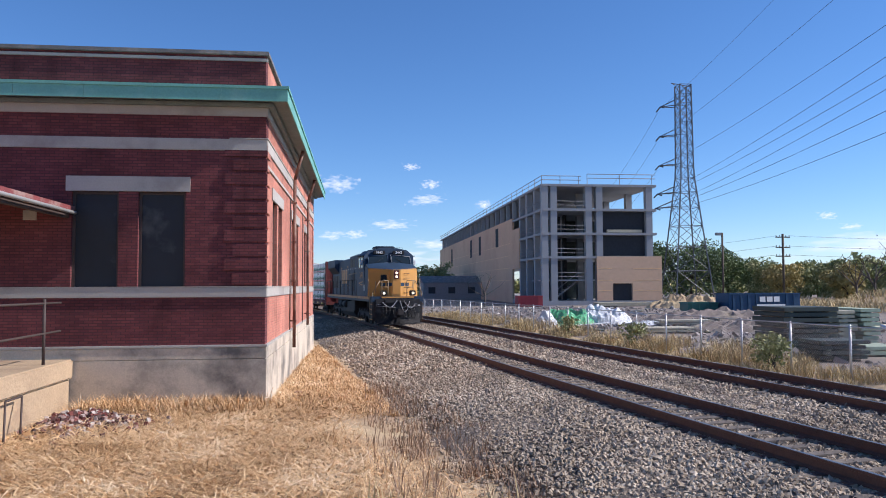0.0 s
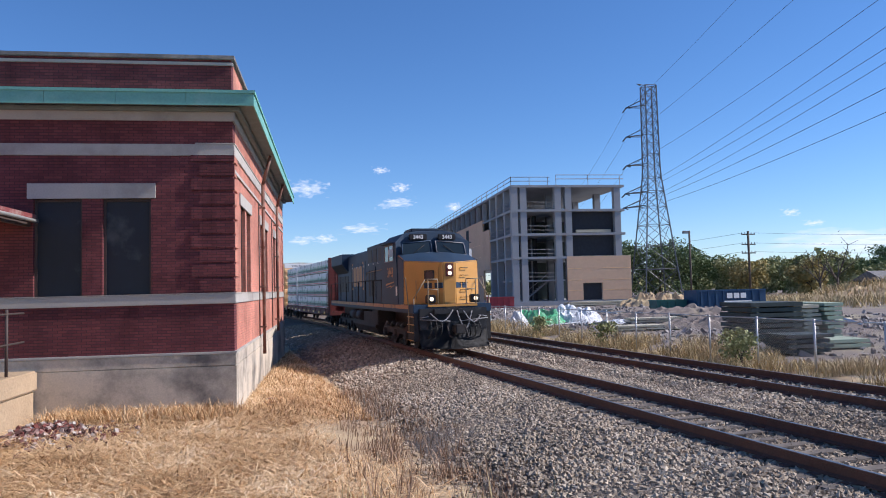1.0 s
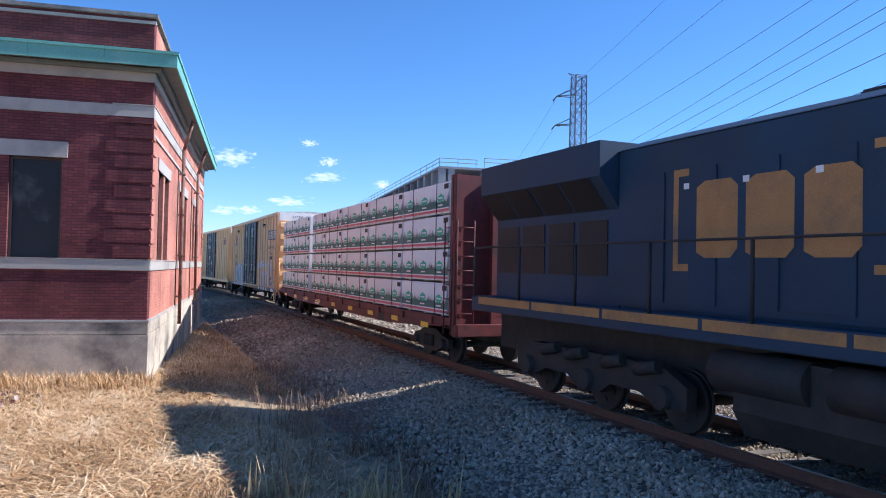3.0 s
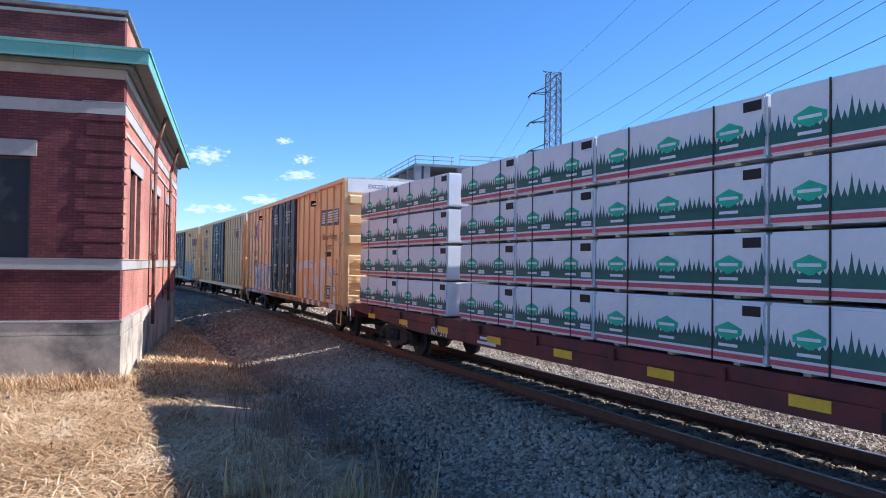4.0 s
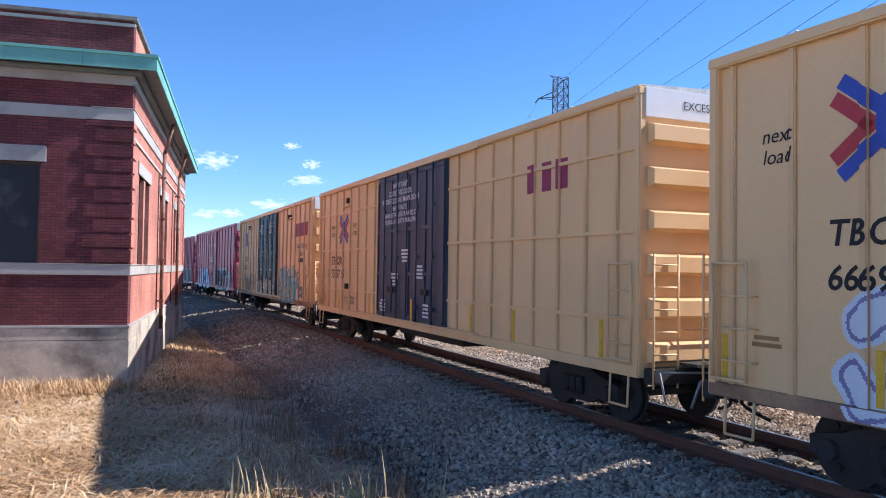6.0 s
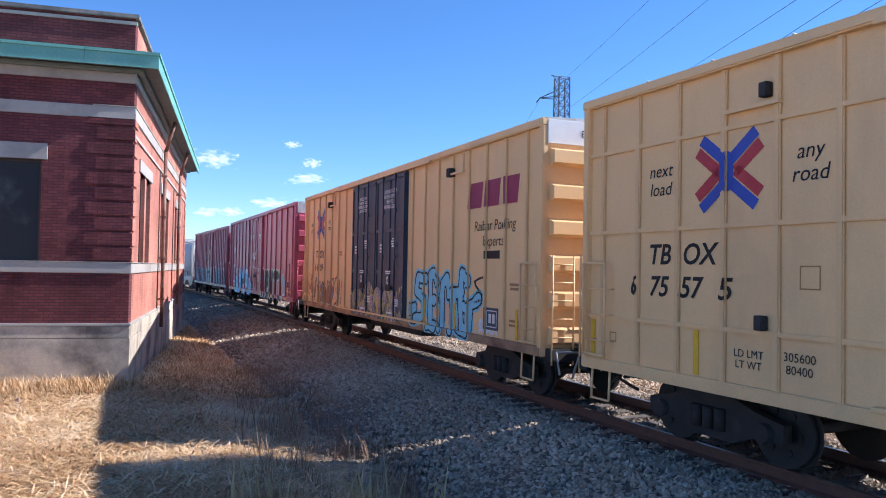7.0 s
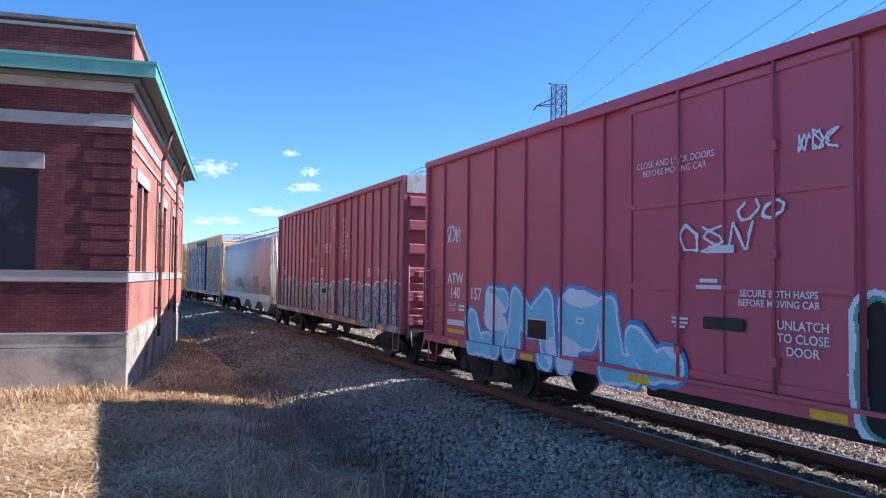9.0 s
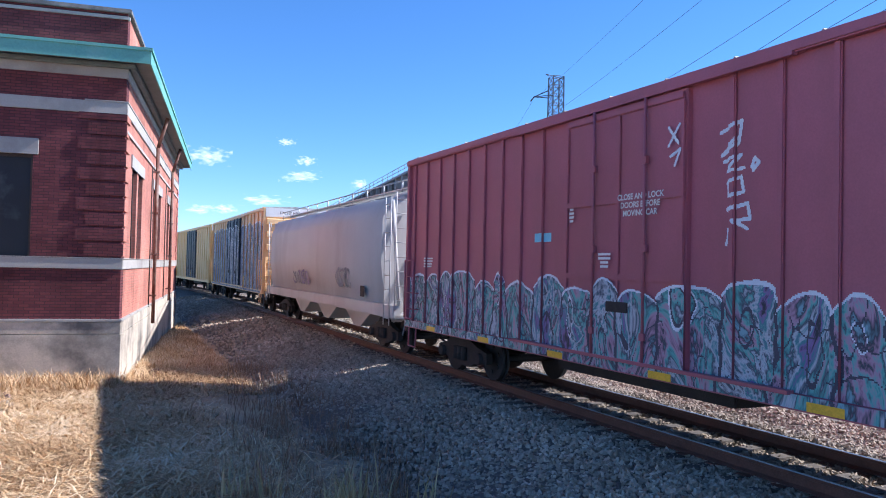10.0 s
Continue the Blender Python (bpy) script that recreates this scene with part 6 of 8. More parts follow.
# front railings: bent pipes
HR = M["handrail"]
for s in (-1, 1):
    part("front_railing", rods([((-0.05, s * 0.55, 1.72), (-0.05, s * 0.55, 2.62)), ((-0.05, s * 0.55, 2.62), (-0.05, s * 1.02, 2.62)), ((-0.05, s * 1.02, 2.62), (-0.1, s * 1.45, 1.95)), ((-0.1, s * 1.45, 1.95), (-0.1, s * 1.46, 0.95)),
                                ((-0.05, s * 0.92, 1.72), (-0.05, s * 0.92, 2.62)), ((-0.05, s * 0.55, 2.25), (-0.05, s * 0.92, 2.25))], 0.022), HR, loco, "pale bent pipe railing")
    part("step_rail", rods([((-0.95, s * 1.53, 2.7), (-0.55, s * 1.53, 1.6)), ((-0.55, s * 1.53, 1.6), (-0.55, s * 1.53, 0.75)), ((-0.95, s * 1.53, 2.7), (-1.2, s * 1.53, 2.7))], 0.02), HR, loco)
    part("step_well", boxes((-0.85, -0.05, min(s * 1.02, s * 1.48), max(s * 1.02, s * 1.48), 0.42, 1.42), bevel=0.02), DRK, loco)
    for k in range(4):
        part("step_edge", boxes((-0.86, -0.04, min(s * 1.48, s * 1.52), max(s * 1.48, s * 1.52), 0.44 + 0.28 * k, 0.47 + 0.28 * k)), YEL, loco, "yellow step edge")
    part("side_railing", rods([((-1.25, s * 1.50, 2.66), (-1.25, s * 1.50, 2.66))] + [((-4.6, s * 1.5, 2.70), (-LL + 0.1, s * 1.5, 2.70))], 0.02), DRK, loco)
    for k in range(9):
        x = -4.6 - k * 1.82
        part("railing_post", rods([((x, s * 1.5, 1.70), (x, s * 1.5, 2.70))], 0.026), DRK, loco)
# plow, coupler, hoses
def plow_half(side):
    """One curved blade: upright above, sweeping forward to the lip."""
    bm = bmesh.new()
    grid = []
    for i in range(7):
        v = i / 6
        z = 0.98 - 0.84 * v
        reach = 0.04 + 0.34 * v ** 1.8
        grid.append([bm.verts.new((reach + 0.12 * (1 - u) - 0.10 * u ** 2 * (0.4 + v), side * 1.30 * u, z + 0.05 * u * v)) for u in [k / 8 for k in range(9)]])
    for a, b in zip(grid, grid[1:]):
        for k in range(8):
            bm.faces.new((a[k], a[k + 1], b[k + 1], b[k])).smooth = True
    bmesh.ops.solidify(bm, geom=bm.faces[:], thickness=0.035)
    bmesh.ops.recalc_face_normals(bm, faces=bm.faces[:])
    return bm


for s in (-1, 1):
    part("plow", plow_half(s), M["plow"], loco, "scuffed black snow plow blade")
    part("pilot_plate", boxes((-0.05, 0.05, min(s * 0.30, s * 1.30), max(s * 0.30, s * 1.30), 0.80, 1.58), bevel=0.03), M["plow"], loco)
    part("anticlimber", boxes((0.05, 0.26, min(s * 0.12, s * 0.80), max(s * 0.12, s * 0.80), 1.36, 1.56), bevel=0.03), M["plow"], loco)
    part("hose_bracket", boxes((0.05, 0.14, min(s * 0.42, s * 0.98), max(s * 0.42, s * 0.98), 1.12, 1.20), bevel=0.01), M["locodark"], loco)
    for k in range(3):
        y = s * (0.50 + 0.20 * k)
        arc = [Vector((0.12 + 0.26 * math.sin(math.pi * q / 7), y + s * 0.012 * q, 1.14 - 0.085 * q)) for q in range(8)]
        part("air_hose", rods(list(zip(arc, arc[1:])), 0.024), M["strap"], loco)
    part("pilot_handrail", rods([((0.12, s * 0.98, 1.30), (0.12, s * 1.26, 1.26)), ((0.05, s * 0.98, 1.30), (0.12, s * 0.98, 1.30)), ((0.05, s * 1.26, 1.26), (0.12, s * 1.26, 1.26))], 0.018), M["steps"], loco)
part("pilot_plate", boxes((-0.05, 0.04, -0.299, 0.299, 0.60, 1.62), bevel=0.02), M["plow"], loco)
part("draft_pocket", boxes((0.041, 0.22, -0.30, 0.30, 0.66, 1.10), bevel=0.03), M["plow"], loco)
share("coupler", COUPLER, loco, pose(0.3, 0, 0))
share("coupler", COUPLER, loco, pose(-LL, 0, 0, 0, 0, 180))
for ya, yb, za, zb, dip in ((-0.95, -0.10, 1.42, 1.52, 0.34), (0.05, 0.62, 1.50, 1.46, 0.62), (0.30, 0.95, 1.48, 1.30, 0.30)):
    cable = [Vector((0.30 + 0.10 * math.sin(math.pi * t), ya + (yb - ya) * t, za + (zb - za) * t - dip * math.sin(math.pi * t))) for t in [i / 12 for i in range(13)]]
    part("jumper_cable", rods(list(zip(cable, cable[1:])), 0.024), M["steps"], loco)
part("cut_lever", rods([((0.14, -1.3, 1.2), (0.3, -0.2, 1.12)), ((0.14, 1.3, 1.2), (0.3, 0.2, 1.12))], 0.016), M["steps"], loco)
for ob in set(loco.children) - MADE:
    if ob.name.split(".")[0] not in ("side_railing", "railing_post") and not (ob.name.startswith("coupler") and ob.matrix_basis.translation.x < -5):
        ob.matrix_basis = pose(FX, 0, 0) @ ob.matrix_basis
# long hood
part("equipment_cabinet", boxes((-8.6, -4.5, -1.32, 1.32, 1.72, 4.30), bevel=0.04), BLUE, loco)
part("cabinet_roof", prism([(-1.32, 4.28), (-0.8, 4.46), (0.8, 4.46), (1.32, 4.28)], "x", -8.6, -4.5), BLUE, loco)
part("hood", boxes((-14.9, -8.6, -1.15, 1.15, 1.72, 4.16), bevel=0.04), BLUE, loco)
part("hood_roof", prism([(-1.15, 4.14), (-0.7, 4.32), (0.7, 4.32), (1.15, 4.14)], "x", -14.9, -8.6), BLUE, loco)
rad = prism([(-1.1, 1.72), (-1.1, 3.25), (-1.5, 3.75), (-1.5, 4.30), (1.5, 4.30), (1.5, 3.75), (1.1, 3.25), (1.1, 1.72)], "x", -LL + 0.35, -14.9)
part("radiator_house", rad, BLUE, loco, "flared radiator housing")
part("exhaust", boxes((-11.4, -10.4, -0.35, 0.35, 4.30, 4.46), bevel=0.03), DRK, loco)
for s in (-1, 1):
    g = lambda p, q: (min(s * p, s * q), max(s * p, s * q))
    for k in range(4):
        a = -15.2 - k * 0.95
        lou = bmesh.new()
        v4 = [lou.verts.new(p) for p in ((a, s * 1.13, 3.27), (a - 0.85, s * 1.13, 3.27), (a - 0.85, s * 1.51, 3.73), (a, s * 1.51, 3.73))]
        lou.faces.new(v4 if s < 0 else v4[::-1])
        part("radiator_screen", lou, M["black"], loco)
        part("hood_screen", boxes((a - 0.8, a, *g(1.1, 1.115), 2.2, 3.1)), M["black"], loco)
    for k, (a, b, z0, z1) in enumerate(((-6.0, -5.2, 3.55, 4.12), (-7.1, -6.35, 3.55, 4.12), (-8.3, -7.4, 3.55, 4.12), (-5.0, -4.65, 3.6, 4.05))):
        part("louvre_screen", boxes((a, b, *g(1.32, 1.332), z0, z1)), M["black"], loco)
    for k in range(6):
        a = -8.8 - k * 1.0
        part("hood_door", boxes((a - 0.94, a, *g(1.15, 1.172), 1.85, 3.7), bevel=0.006), BLUE, loco)
    for a, b, z0, z1 in ((-6.4, -4.7, 1.85, 3.35), (-8.4, -6.6, 1.85, 3.35)):
        part("cabinet_door", boxes((a, b, *g(1.32, 1.345), z0, z1), bevel=0.006), BLUE, loco)
    for k in range(3):
        part("vertical_grille", boxes((-7.0 - 0.55 * k, -6.75 - 0.55 * k, *g(1.345, 1.36), 2.0, 3.2)), M["black"], loco)
    for k in range(9):
        part("stencil", boxes((-5.0 - 1.05 * k, -4.9 - 1.05 * k, *g(1.346 if k < 4 else 1.173, 1.350 if k < 4 else 1.177), 3.42, 3.5)), M["white"], loco)
    part("handrail_line", rods([((-8.6, s * 1.36, 3.1), (-4.6, s * 1.38, 3.16)), ((-8.6, s * 1.36, 3.1), (-9.3, s * 1.3, 2.7))], 0.018), HR, loco)
words("3443", 0.52, M["ochre"], loco, on_side(-2.85, 2.95, -1.526), bold=0.015)
slab_mark(loco, [[(-3.7, 2.36), (-2.7, 2.46), (-2.75, 2.40), (-2.0, 2.48), (-2.85, 2.33), (-2.78, 2.40)], [(-3.7, 2.44), (-2.2, 2.56), (-2.2, 2.60), (-3.7, 2.52)]], M["ochre"], -1.526, "lightning_stripe")
slab_mark(loco, [[(-1.95, 2.05), (-1.68, 2.05), (-1.68, 2.40), (-1.95, 2.40)]], M["white"], -1.526, "notice_plate")
# the railway's mark as plain blocks between brackets
slab_mark(loco, [[(-13.6, 2.3), (-13.3, 2.3), (-13.3, 2.4), (-13.5, 2.4), (-13.5, 3.6), (-13.3, 3.6), (-13.3, 3.7), (-13.6, 3.7)], [(-10.6, 2.3), (-10.3, 2.3), (-10.3, 3.7), (-10.6, 3.7), (-10.6, 3.6), (-10.4, 3.6), (-10.4, 2.4), (-10.6, 2.4)]], M["ochre"], -1.176, "painted_bracket")
for x0 in (-13.15, -12.3, -11.45):
    slab_mark(loco, [[(x0, 2.55), (x0 + 0.15, 2.48), (x0 + 0.6, 2.48), (x0 + 0.72, 2.6), (x0 + 0.72, 3.4), (x0 + 0.6, 3.5), (x0 + 0.15, 3.5), (x0, 3.42)]], M["ochre"], -1.176, label="worn yellow emblem block")
# tank, reservoirs, trucks
part("fuel_tank", prism([(-1.35, 1.30), (-1.35, 0.62), (-1.15, 0.30), (1.15, 0.30), (1.35, 0.62), (1.35, 1.30)], "x", -12.3, -6.7), DRK, loco, "grimy fuel tank")
part("centre_sill", boxes((-19.6, -1.2, -0.62, 0.62, 0.62, 1.36), bevel=0.02), DRK, loco)
for x in (-10.9, -12.6):
    part("air_reservoir", rods([((x, -1.25, 1.08), (x + 1.4, -1.25, 1.08))], 0.26, 14), DRK, loco)
part("battery_box", boxes((-7.1, -5.9, -1.42, 1.42, 0.75, 1.40), bevel=0.03), DRK, loco)
_lt = bmesh.new()
for y in (-1.08, 1.08):
    ol = [(-2.3, 0.40), (-2.3, 0.72), (-1.8, 0.95), (1.8, 0.95), (2.3, 0.72), (2.3, 0.40), (1.7, 0.36), (1.3, 0.52), (0.6, 0.52), (0.3, 0.34), (-0.3, 0.34), (-0.6, 0.52), (-1.3, 0.52), (-1.7, 0.36)]
    a = [_lt.verts.new((p[0], y - 0.09, p[1])) for p in ol]
    b = [_lt.verts.new((p[0], y + 0.09, p[1])) for p in ol]
    for i in range(len(ol)):
        _lt.faces.new((a[i], a[(i + 1) % len(ol)], b[(i + 1) % len(ol)], b[i]))
    _lt.faces.new(a[::-1])
    _lt.faces.new(b)
    for q in (-1.85, 0, 1.85):
        rod(_lt, (q, y - 0.2, 0.52), (q, y + 0.1, 0.52), 0.17, 10)
    for q in (-1.3, -0.5, 0.5, 1.3):
        rod(_lt, (q, y - 0.14, 0.85), (q + 0.5, y - 0.14, 0.95), 0.10, 8)
bmesh.ops.recalc_face_normals(_lt, faces=_lt.faces[:])
LOCOTRUCK = mesh_of("truck", _lt, DRK)
for x in (-3.5, -15.6):
    t = share("truck", LOCOTRUCK, loco, pose(x, 0, 0))
    for q in (-1.85, 0, 1.85):
        WHEELS.append((share("wheelset", WHEEL, t, pose(q, 0, 0.44)), q))
LOCO_S = 44.4
loco.scale = (1.03, 1.0, 1.02)
MOVERS.append((loco, LOCO_S, LL))


# ---- construction site ----
tower_block = base("unfinished_building", "unfinished concrete frame building with tan sheathing panels", "building")
BX0, BX1, BY0, BY1, BZ = 24.8, 40.6, 99.7, 226.0, -0.6
LEV = [6.33, 9.55, 12.85, 16.2]
part("foundation", boxes((BX0 - 0.1, BX1 + 1.0, BY0 - 0.1, BY1, BZ, 0.25)), M["concrete"], tower_block)
for z in LEV:
    part("floor_slab", boxes((BX0 - 0.05, BX1 + 0.4, BY0 - 0.05, BY1, z - 0.32, z)), M["concrete"], tower_block)
col = mesh_of("column", boxes((-0.45, 0.45, -0.45, 0.45, BZ, LEV[3] - 0.33)), M["concrete"])
col_top = mesh_of("column", boxes((-0.3, 0.3, -0.3, 0.3, LEV[2], LEV[3] - 0.33)), M["concrete"])
for x in (BX0 + 0.45, BX0 + 1.7, 31.4, 32.9, 40.0):
    share("column", col, tower_block, pose(x, BY0 + 0.5, 0))
for y in (104.5, 109.5, 114.0):
    share("column", col, tower_block, pose(BX0 + 0.5, y, 0))
for k in range(21):
    share("column", col_top, tower_block, pose(BX0 + 0.4, 119.5 + 5.1 * k, 0))
for y in (108, 118, 128):
    for x in (32.5, 40.0):
        share("column", col, tower_block, pose(x, y, 0))
part("panel_wall", boxes((BX0 - 0.12, BX0 + 0.2, 119.0, BY1, BZ, 5.0), (BX0 - 0.12, BX0 + 0.2, 113.8, BY1, 5.0, LEV[2] - 1.6), (BX0 - 0.12, BX0 + 0.2, 119.0, BY1, LEV[2] - 1.6, LEV[2] + 0.3)), M["panel"], tower_block, "tan sheathing wall")
part("panel_wall", boxes((32.4, 34.6, BY0 - 0.12, BY0 + 0.15, 0.25, 6.3), (37.4, BX1 + 1.0, BY0 - 0.12, BY0 + 0.15, 0.25, 6.3), (34.6, 37.4, BY0 - 0.12, BY0 + 0.15, 2.6, 6.3)), M["panel"], tower_block, "tan sheathing wall")
seams = bmesh.new()
for z in (1.6, 3.0, 4.6):
    quad_box(seams, 32.5, 34.5, BY0 - 0.135, BY0 - 0.12, z, z + 0.06)
    quad_box(seams, 37.5, BX1 + 0.9, BY0 - 0.135, BY0 - 0.12, z, z + 0.06)
for z in (3.2, 5.2, 7.2, 9.2):
    quad_box(seams, BX0 - 0.135, BX0 - 0.12, 121.0, BY1, z, z + 0.06)
part("panel_seam", seams, M["boxtan"], tower_block)
# Flat dark sheets on the wall carry the shade of the window openings.
for y, z0, z1 in ((131, 9.2, 12.5), (150, 8.5, 12.3), (162, 8.5, 12.3), (196, 8.0, 12.0)):
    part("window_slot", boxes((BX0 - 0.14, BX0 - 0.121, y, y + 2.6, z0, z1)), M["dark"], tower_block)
# Upper two are netting; the lowest paints the shade inside the doorway.
pieces("netting_and_doorway_shade", [(33.4, 39.5, BY0 + 0.7, BY0 + 0.75, 6.4, 9.2), (33.4, 39.5, BY0 + 0.7, BY0 + 0.75, 9.6, 12.5), (34.6, 37.4, BY0 + 0.3, BY0 + 0.35, 0.26, 2.6)], M["dark"], tower_block, label="dark netting across open bays, dark sheet as doorway shade")
# Inner walls coloured dark: the interior's shade is put into their paint.
part("core_wall_shade_tone", boxes((30.5, BX1 - 0.5, 116.0, 116.4, 0.25, LEV[2] - 0.33), (BX0 + 3, 30.5, 122.0, 122.4, 0.25, LEV[2] - 0.33)), M["lumberdark"], tower_block)
part("inner_wall_shade_tone", boxes((29.6, 30.0, 106, 116, 0.25, LEV[2] - 0.33), (BX0 + 1.2, 29.6, 111.6, 112.0, 0.25, LEV[2] - 0.33)), M["dark"], tower_block)
for x, y in ((27.4, 103.5), (29.2, 106.0), (36.5, 104.0)):
    part("shoring_prop", rods([((x, y, 0.25), (x, y, LEV[2] - 0.33))], 0.12, 6), M["steps"], tower_block)
part("plank_stack", boxes((34.0, 39.0, BY0 + 0.2, BY0 + 0.6, 9.6, 10.0), bevel=0.03), M["lumberpale"], tower_block)
stair = bmesh.new()
for k in range(12):
    quad_box(stair, 26.6 + 0.32 * k, 26.95 + 0.32 * k, BY0 + 2.0, BY0 + 3.4, 0.26 + 0.24 * k, 0.34 + 0.24 * k)
rod(stair, (26.6, BY0 + 2.0, 0.2), (30.5, BY0 + 2.0, 3.2), 0.12, 4)
rod(stair, (26.6, BY0 + 2.0, 1.2), (30.5, BY0 + 2.0, 4.2), 0.05, 4)
part("stair", stair, M["steps"], tower_block)
guard = bmesh.new()
for z in (LEV[3] + 0.55, LEV[3] + 1.1):
    rod(guard, (BX0, BY0, z), (BX0, BY1, z), 0.05, 4)
    rod(guard, (BX0, BY0, z), (30.3, BY0, z), 0.05, 4)
    rod(guard, (31.2, BY0, z + 0.3), (BX1 + 0.3, BY0, z + 0.3), 0.05, 4)
for k in range(32):
    rod(guard, (BX0, BY0 + 4 * k, LEV[3]), (BX0, BY0 + 4 * k, LEV[3] + 1.1), 0.045, 4)
for k in range(3):
    rod(guard, (BX0 + 2.6 * k, BY0, LEV[3]), (BX0 + 2.6 * k, BY0, LEV[3] + 1.1), 0.045, 4)
    rod(guard, (31.2 + 4.6 * k, BY0, LEV[3]), (31.2 + 4.6 * k, BY0, LEV[3] + 1.4), 0.045, 4)
part("roof_guard_rail", guard, M["steps"], tower_block)
floor_rails = bmesh.new()
for z in LEV[:3] + [3.1]:
    for h in (0.5, 1.05):
        rod(floor_rails, (BX0 + 1.7, BY0 + 0.1, z + h), (31.4, BY0 + 0.1, z + h - 0.1), 0.035, 4)
        if z > 4:
            rod(floor_rails, (BX0, BY0 + 0.5, z + h), (BX0, 113.8, z + h), 0.035, 4)
part("floor_guard_rail", floor_rails, M["steps"], tower_block)
part("mezzanine", boxes((BX0 + 0.4, 32.5, BY0 + 0.6, BY0 + 8, 2.95, 3.15)), M["concrete"], tower_block)

# ---- power line ----
tw = base("pylon", "tall grey lattice steel power pylon", "pylon")
TX, TY, TB, TT = 61.9, 136.6, -0.5, 40.6


def half(z):
    return 3.7 - (3.7 - 1.25) * min(1, (z - TB) / 24.0) if z < TB + 24 else 1.25 - 0.15 * (z - TB - 24) / 20


legs, lattice = [bmesh.new() for _ in range(4)], bmesh.new()
zs = [TB, 5, 9.5, 13.5, 17, 20, 22.7, 25, 27.2, 29.3, 31.4, 33.4, 35.2, 37.0, 38.8, TT]
cor = [(-1, -1), (1, -1), (1, 1), (-1, 1)]
for z0, z1 in zip(zs, zs[1:]):
    h0, h1 = half(z0), half(z1)
    for k, (sx, sy) in enumerate(cor):
        tx2, ty2 = cor[(k + 1) % 4]
        rod(legs[k], (TX + sx * h0, TY + sy * h0, z0), (TX + sx * h1, TY + sy * h1, z1), 0.14, 4)
        rod(lattice, (TX + sx * h0, TY + sy * h0, z0), (TX + tx2 * h1, TY + ty2 * h1, z1), 0.06, 4)
        rod(lattice, (TX + tx2 * h0, TY + ty2 * h0, z0), (TX + sx * h1, TY + sy * h1, z1), 0.06, 4)
        rod(lattice, (TX + sx * h1, TY + sy * h1, z1), (TX + tx2 * h1, TY + ty2 * h1, z1), 0.06, 4)
for leg in legs:
    part("pylon_leg", leg, M["steel"], tw)
part("pylon_lattice", lattice, M["steel"], tw)
tips = []
for z, out in ((36.6, 4.6), (30.9, 4.8), (25.3, 5.0), (19.9, 5.4), (17.2, 5.8)):
    arm = bmesh.new()
    for sy in (-1, 1):
        rod(arm, (TX - half(z), TY + sy * 1.3, z), (TX - out, TY, z - 0.3), 0.09, 4)
        rod(arm, (TX - half(z + 1.4), TY + sy * 1.3, z + 1.4), (TX - out, TY, z - 0.3), 0.07, 4)
    part("cross_arm", arm, M["steel"], tw)
    tips.append(Vector((TX - out, TY, z - 0.3)))
part("peak_bracket", rods([((TX - 1.5, TY, TT), (TX - 2.3, TY, TT + 0.4)), ((TX - 2.3, TY, TT + 0.4), (TX + 1.5, TY, TT - 0.2))], 0.08, 4), M["steel"], tw)
ins = mesh_of("insulator", rods([((0, 0, 0), (0, -0.9, -0.25)), ((0, -0.9, -0.25), (0, -1.8, -0.5))], 0.13, 8), M["wire"])
for p in tips:
    share("insulator", ins, tw, Matrix.Translation(p))
    share("insulator", ins, tw, Matrix.Translation(p) @ pose(0, 0, 0, 0, 0, 180))


def cable_line(name, label, a, b, sag, r, n=28):
    bm = bmesh.new()
    pts = [a.lerp(b, i / n) - Vector((0, 0, 4 * sag * (i / n) * (1 - i / n))) for i in range(n + 1)]
    tube(bm, pts, r, 4)
    return tagged(part(name, bm, M["wire"]), label, "power line", "wires of the power line")


away = Vector((math.sin(radians(11)), math.cos(radians(11)), 0))
starts = [tips[0], tips[1], tips[2], tips[3], tips[3] + Vector((1.6, 0, 0.2)), tips[3] + Vector((2.8, 0, -1.2)), tips[4], tips[4] + Vector((2.0, 0, -0.2))]
for k, p in enumerate(starts):
    cable_line("power_wire", "thin dark power wire slung from the pylon", p - away * 1.8 - Vector((0, 0, 0.5)), p - away * 230 + Vector((0, 0, (4, 4, 4, 11.4, 9.5, 12.2, 7.0, 5.3)[k])), 4.0, 0.024)
    if k in (0, 1, 2, 6):
        cable_line("power_wire", "thin dark power wire slung from the pylon", p + away * 1.8 - Vector((0, 0, 0.5)), p + away * 240, 8.0, 0.024)


# ---- poles ----
def at_ground(x, y, dz=0.0):
    return Vector((x, y, ground_z(x, y) + dz))


p = at_ground(62.0, 104.0)
up = base("utility_pole", "wooden utility pole with three crossarms", "utility pole")
part("pole", rods([(p, p + Vector((0, 0, 10.2)))], 0.17, 8), M["wood"], up)
for z in (9.7, 8.2, 6.9):
    part("crossarm", boxes((p.x - 1.1, p.x + 1.1, p.y - 0.08, p.y + 0.08, p.z + z - 0.08, p.z + z + 0.08)), M["wood"], up)
    for q in (-1.0, -0.5, 0.5, 1.0):
        part("insulator", rods([(p + Vector((q, 0, z + 0.08)), p + Vector((q, 0, z + 0.3)))], 0.06, 6), M["steps"], up)
    cable_line("power_wire", "thin utility wire from the wooden pole", p + Vector((1.0, 0, z + 0.2)), p + Vector((60, -4, z + 0.6)), 0.8, 0.018)
    cable_line("power_wire", "thin utility wire from the wooden pole", p + Vector((-1.0, 0, z + 0.2)), p + Vector((-30, 60, z - 1.6)), 0.8, 0.018)
p = at_ground(39.5, 78.0)
lp = base("light_pole", "dark pole with a floodlight on top", "light pole")
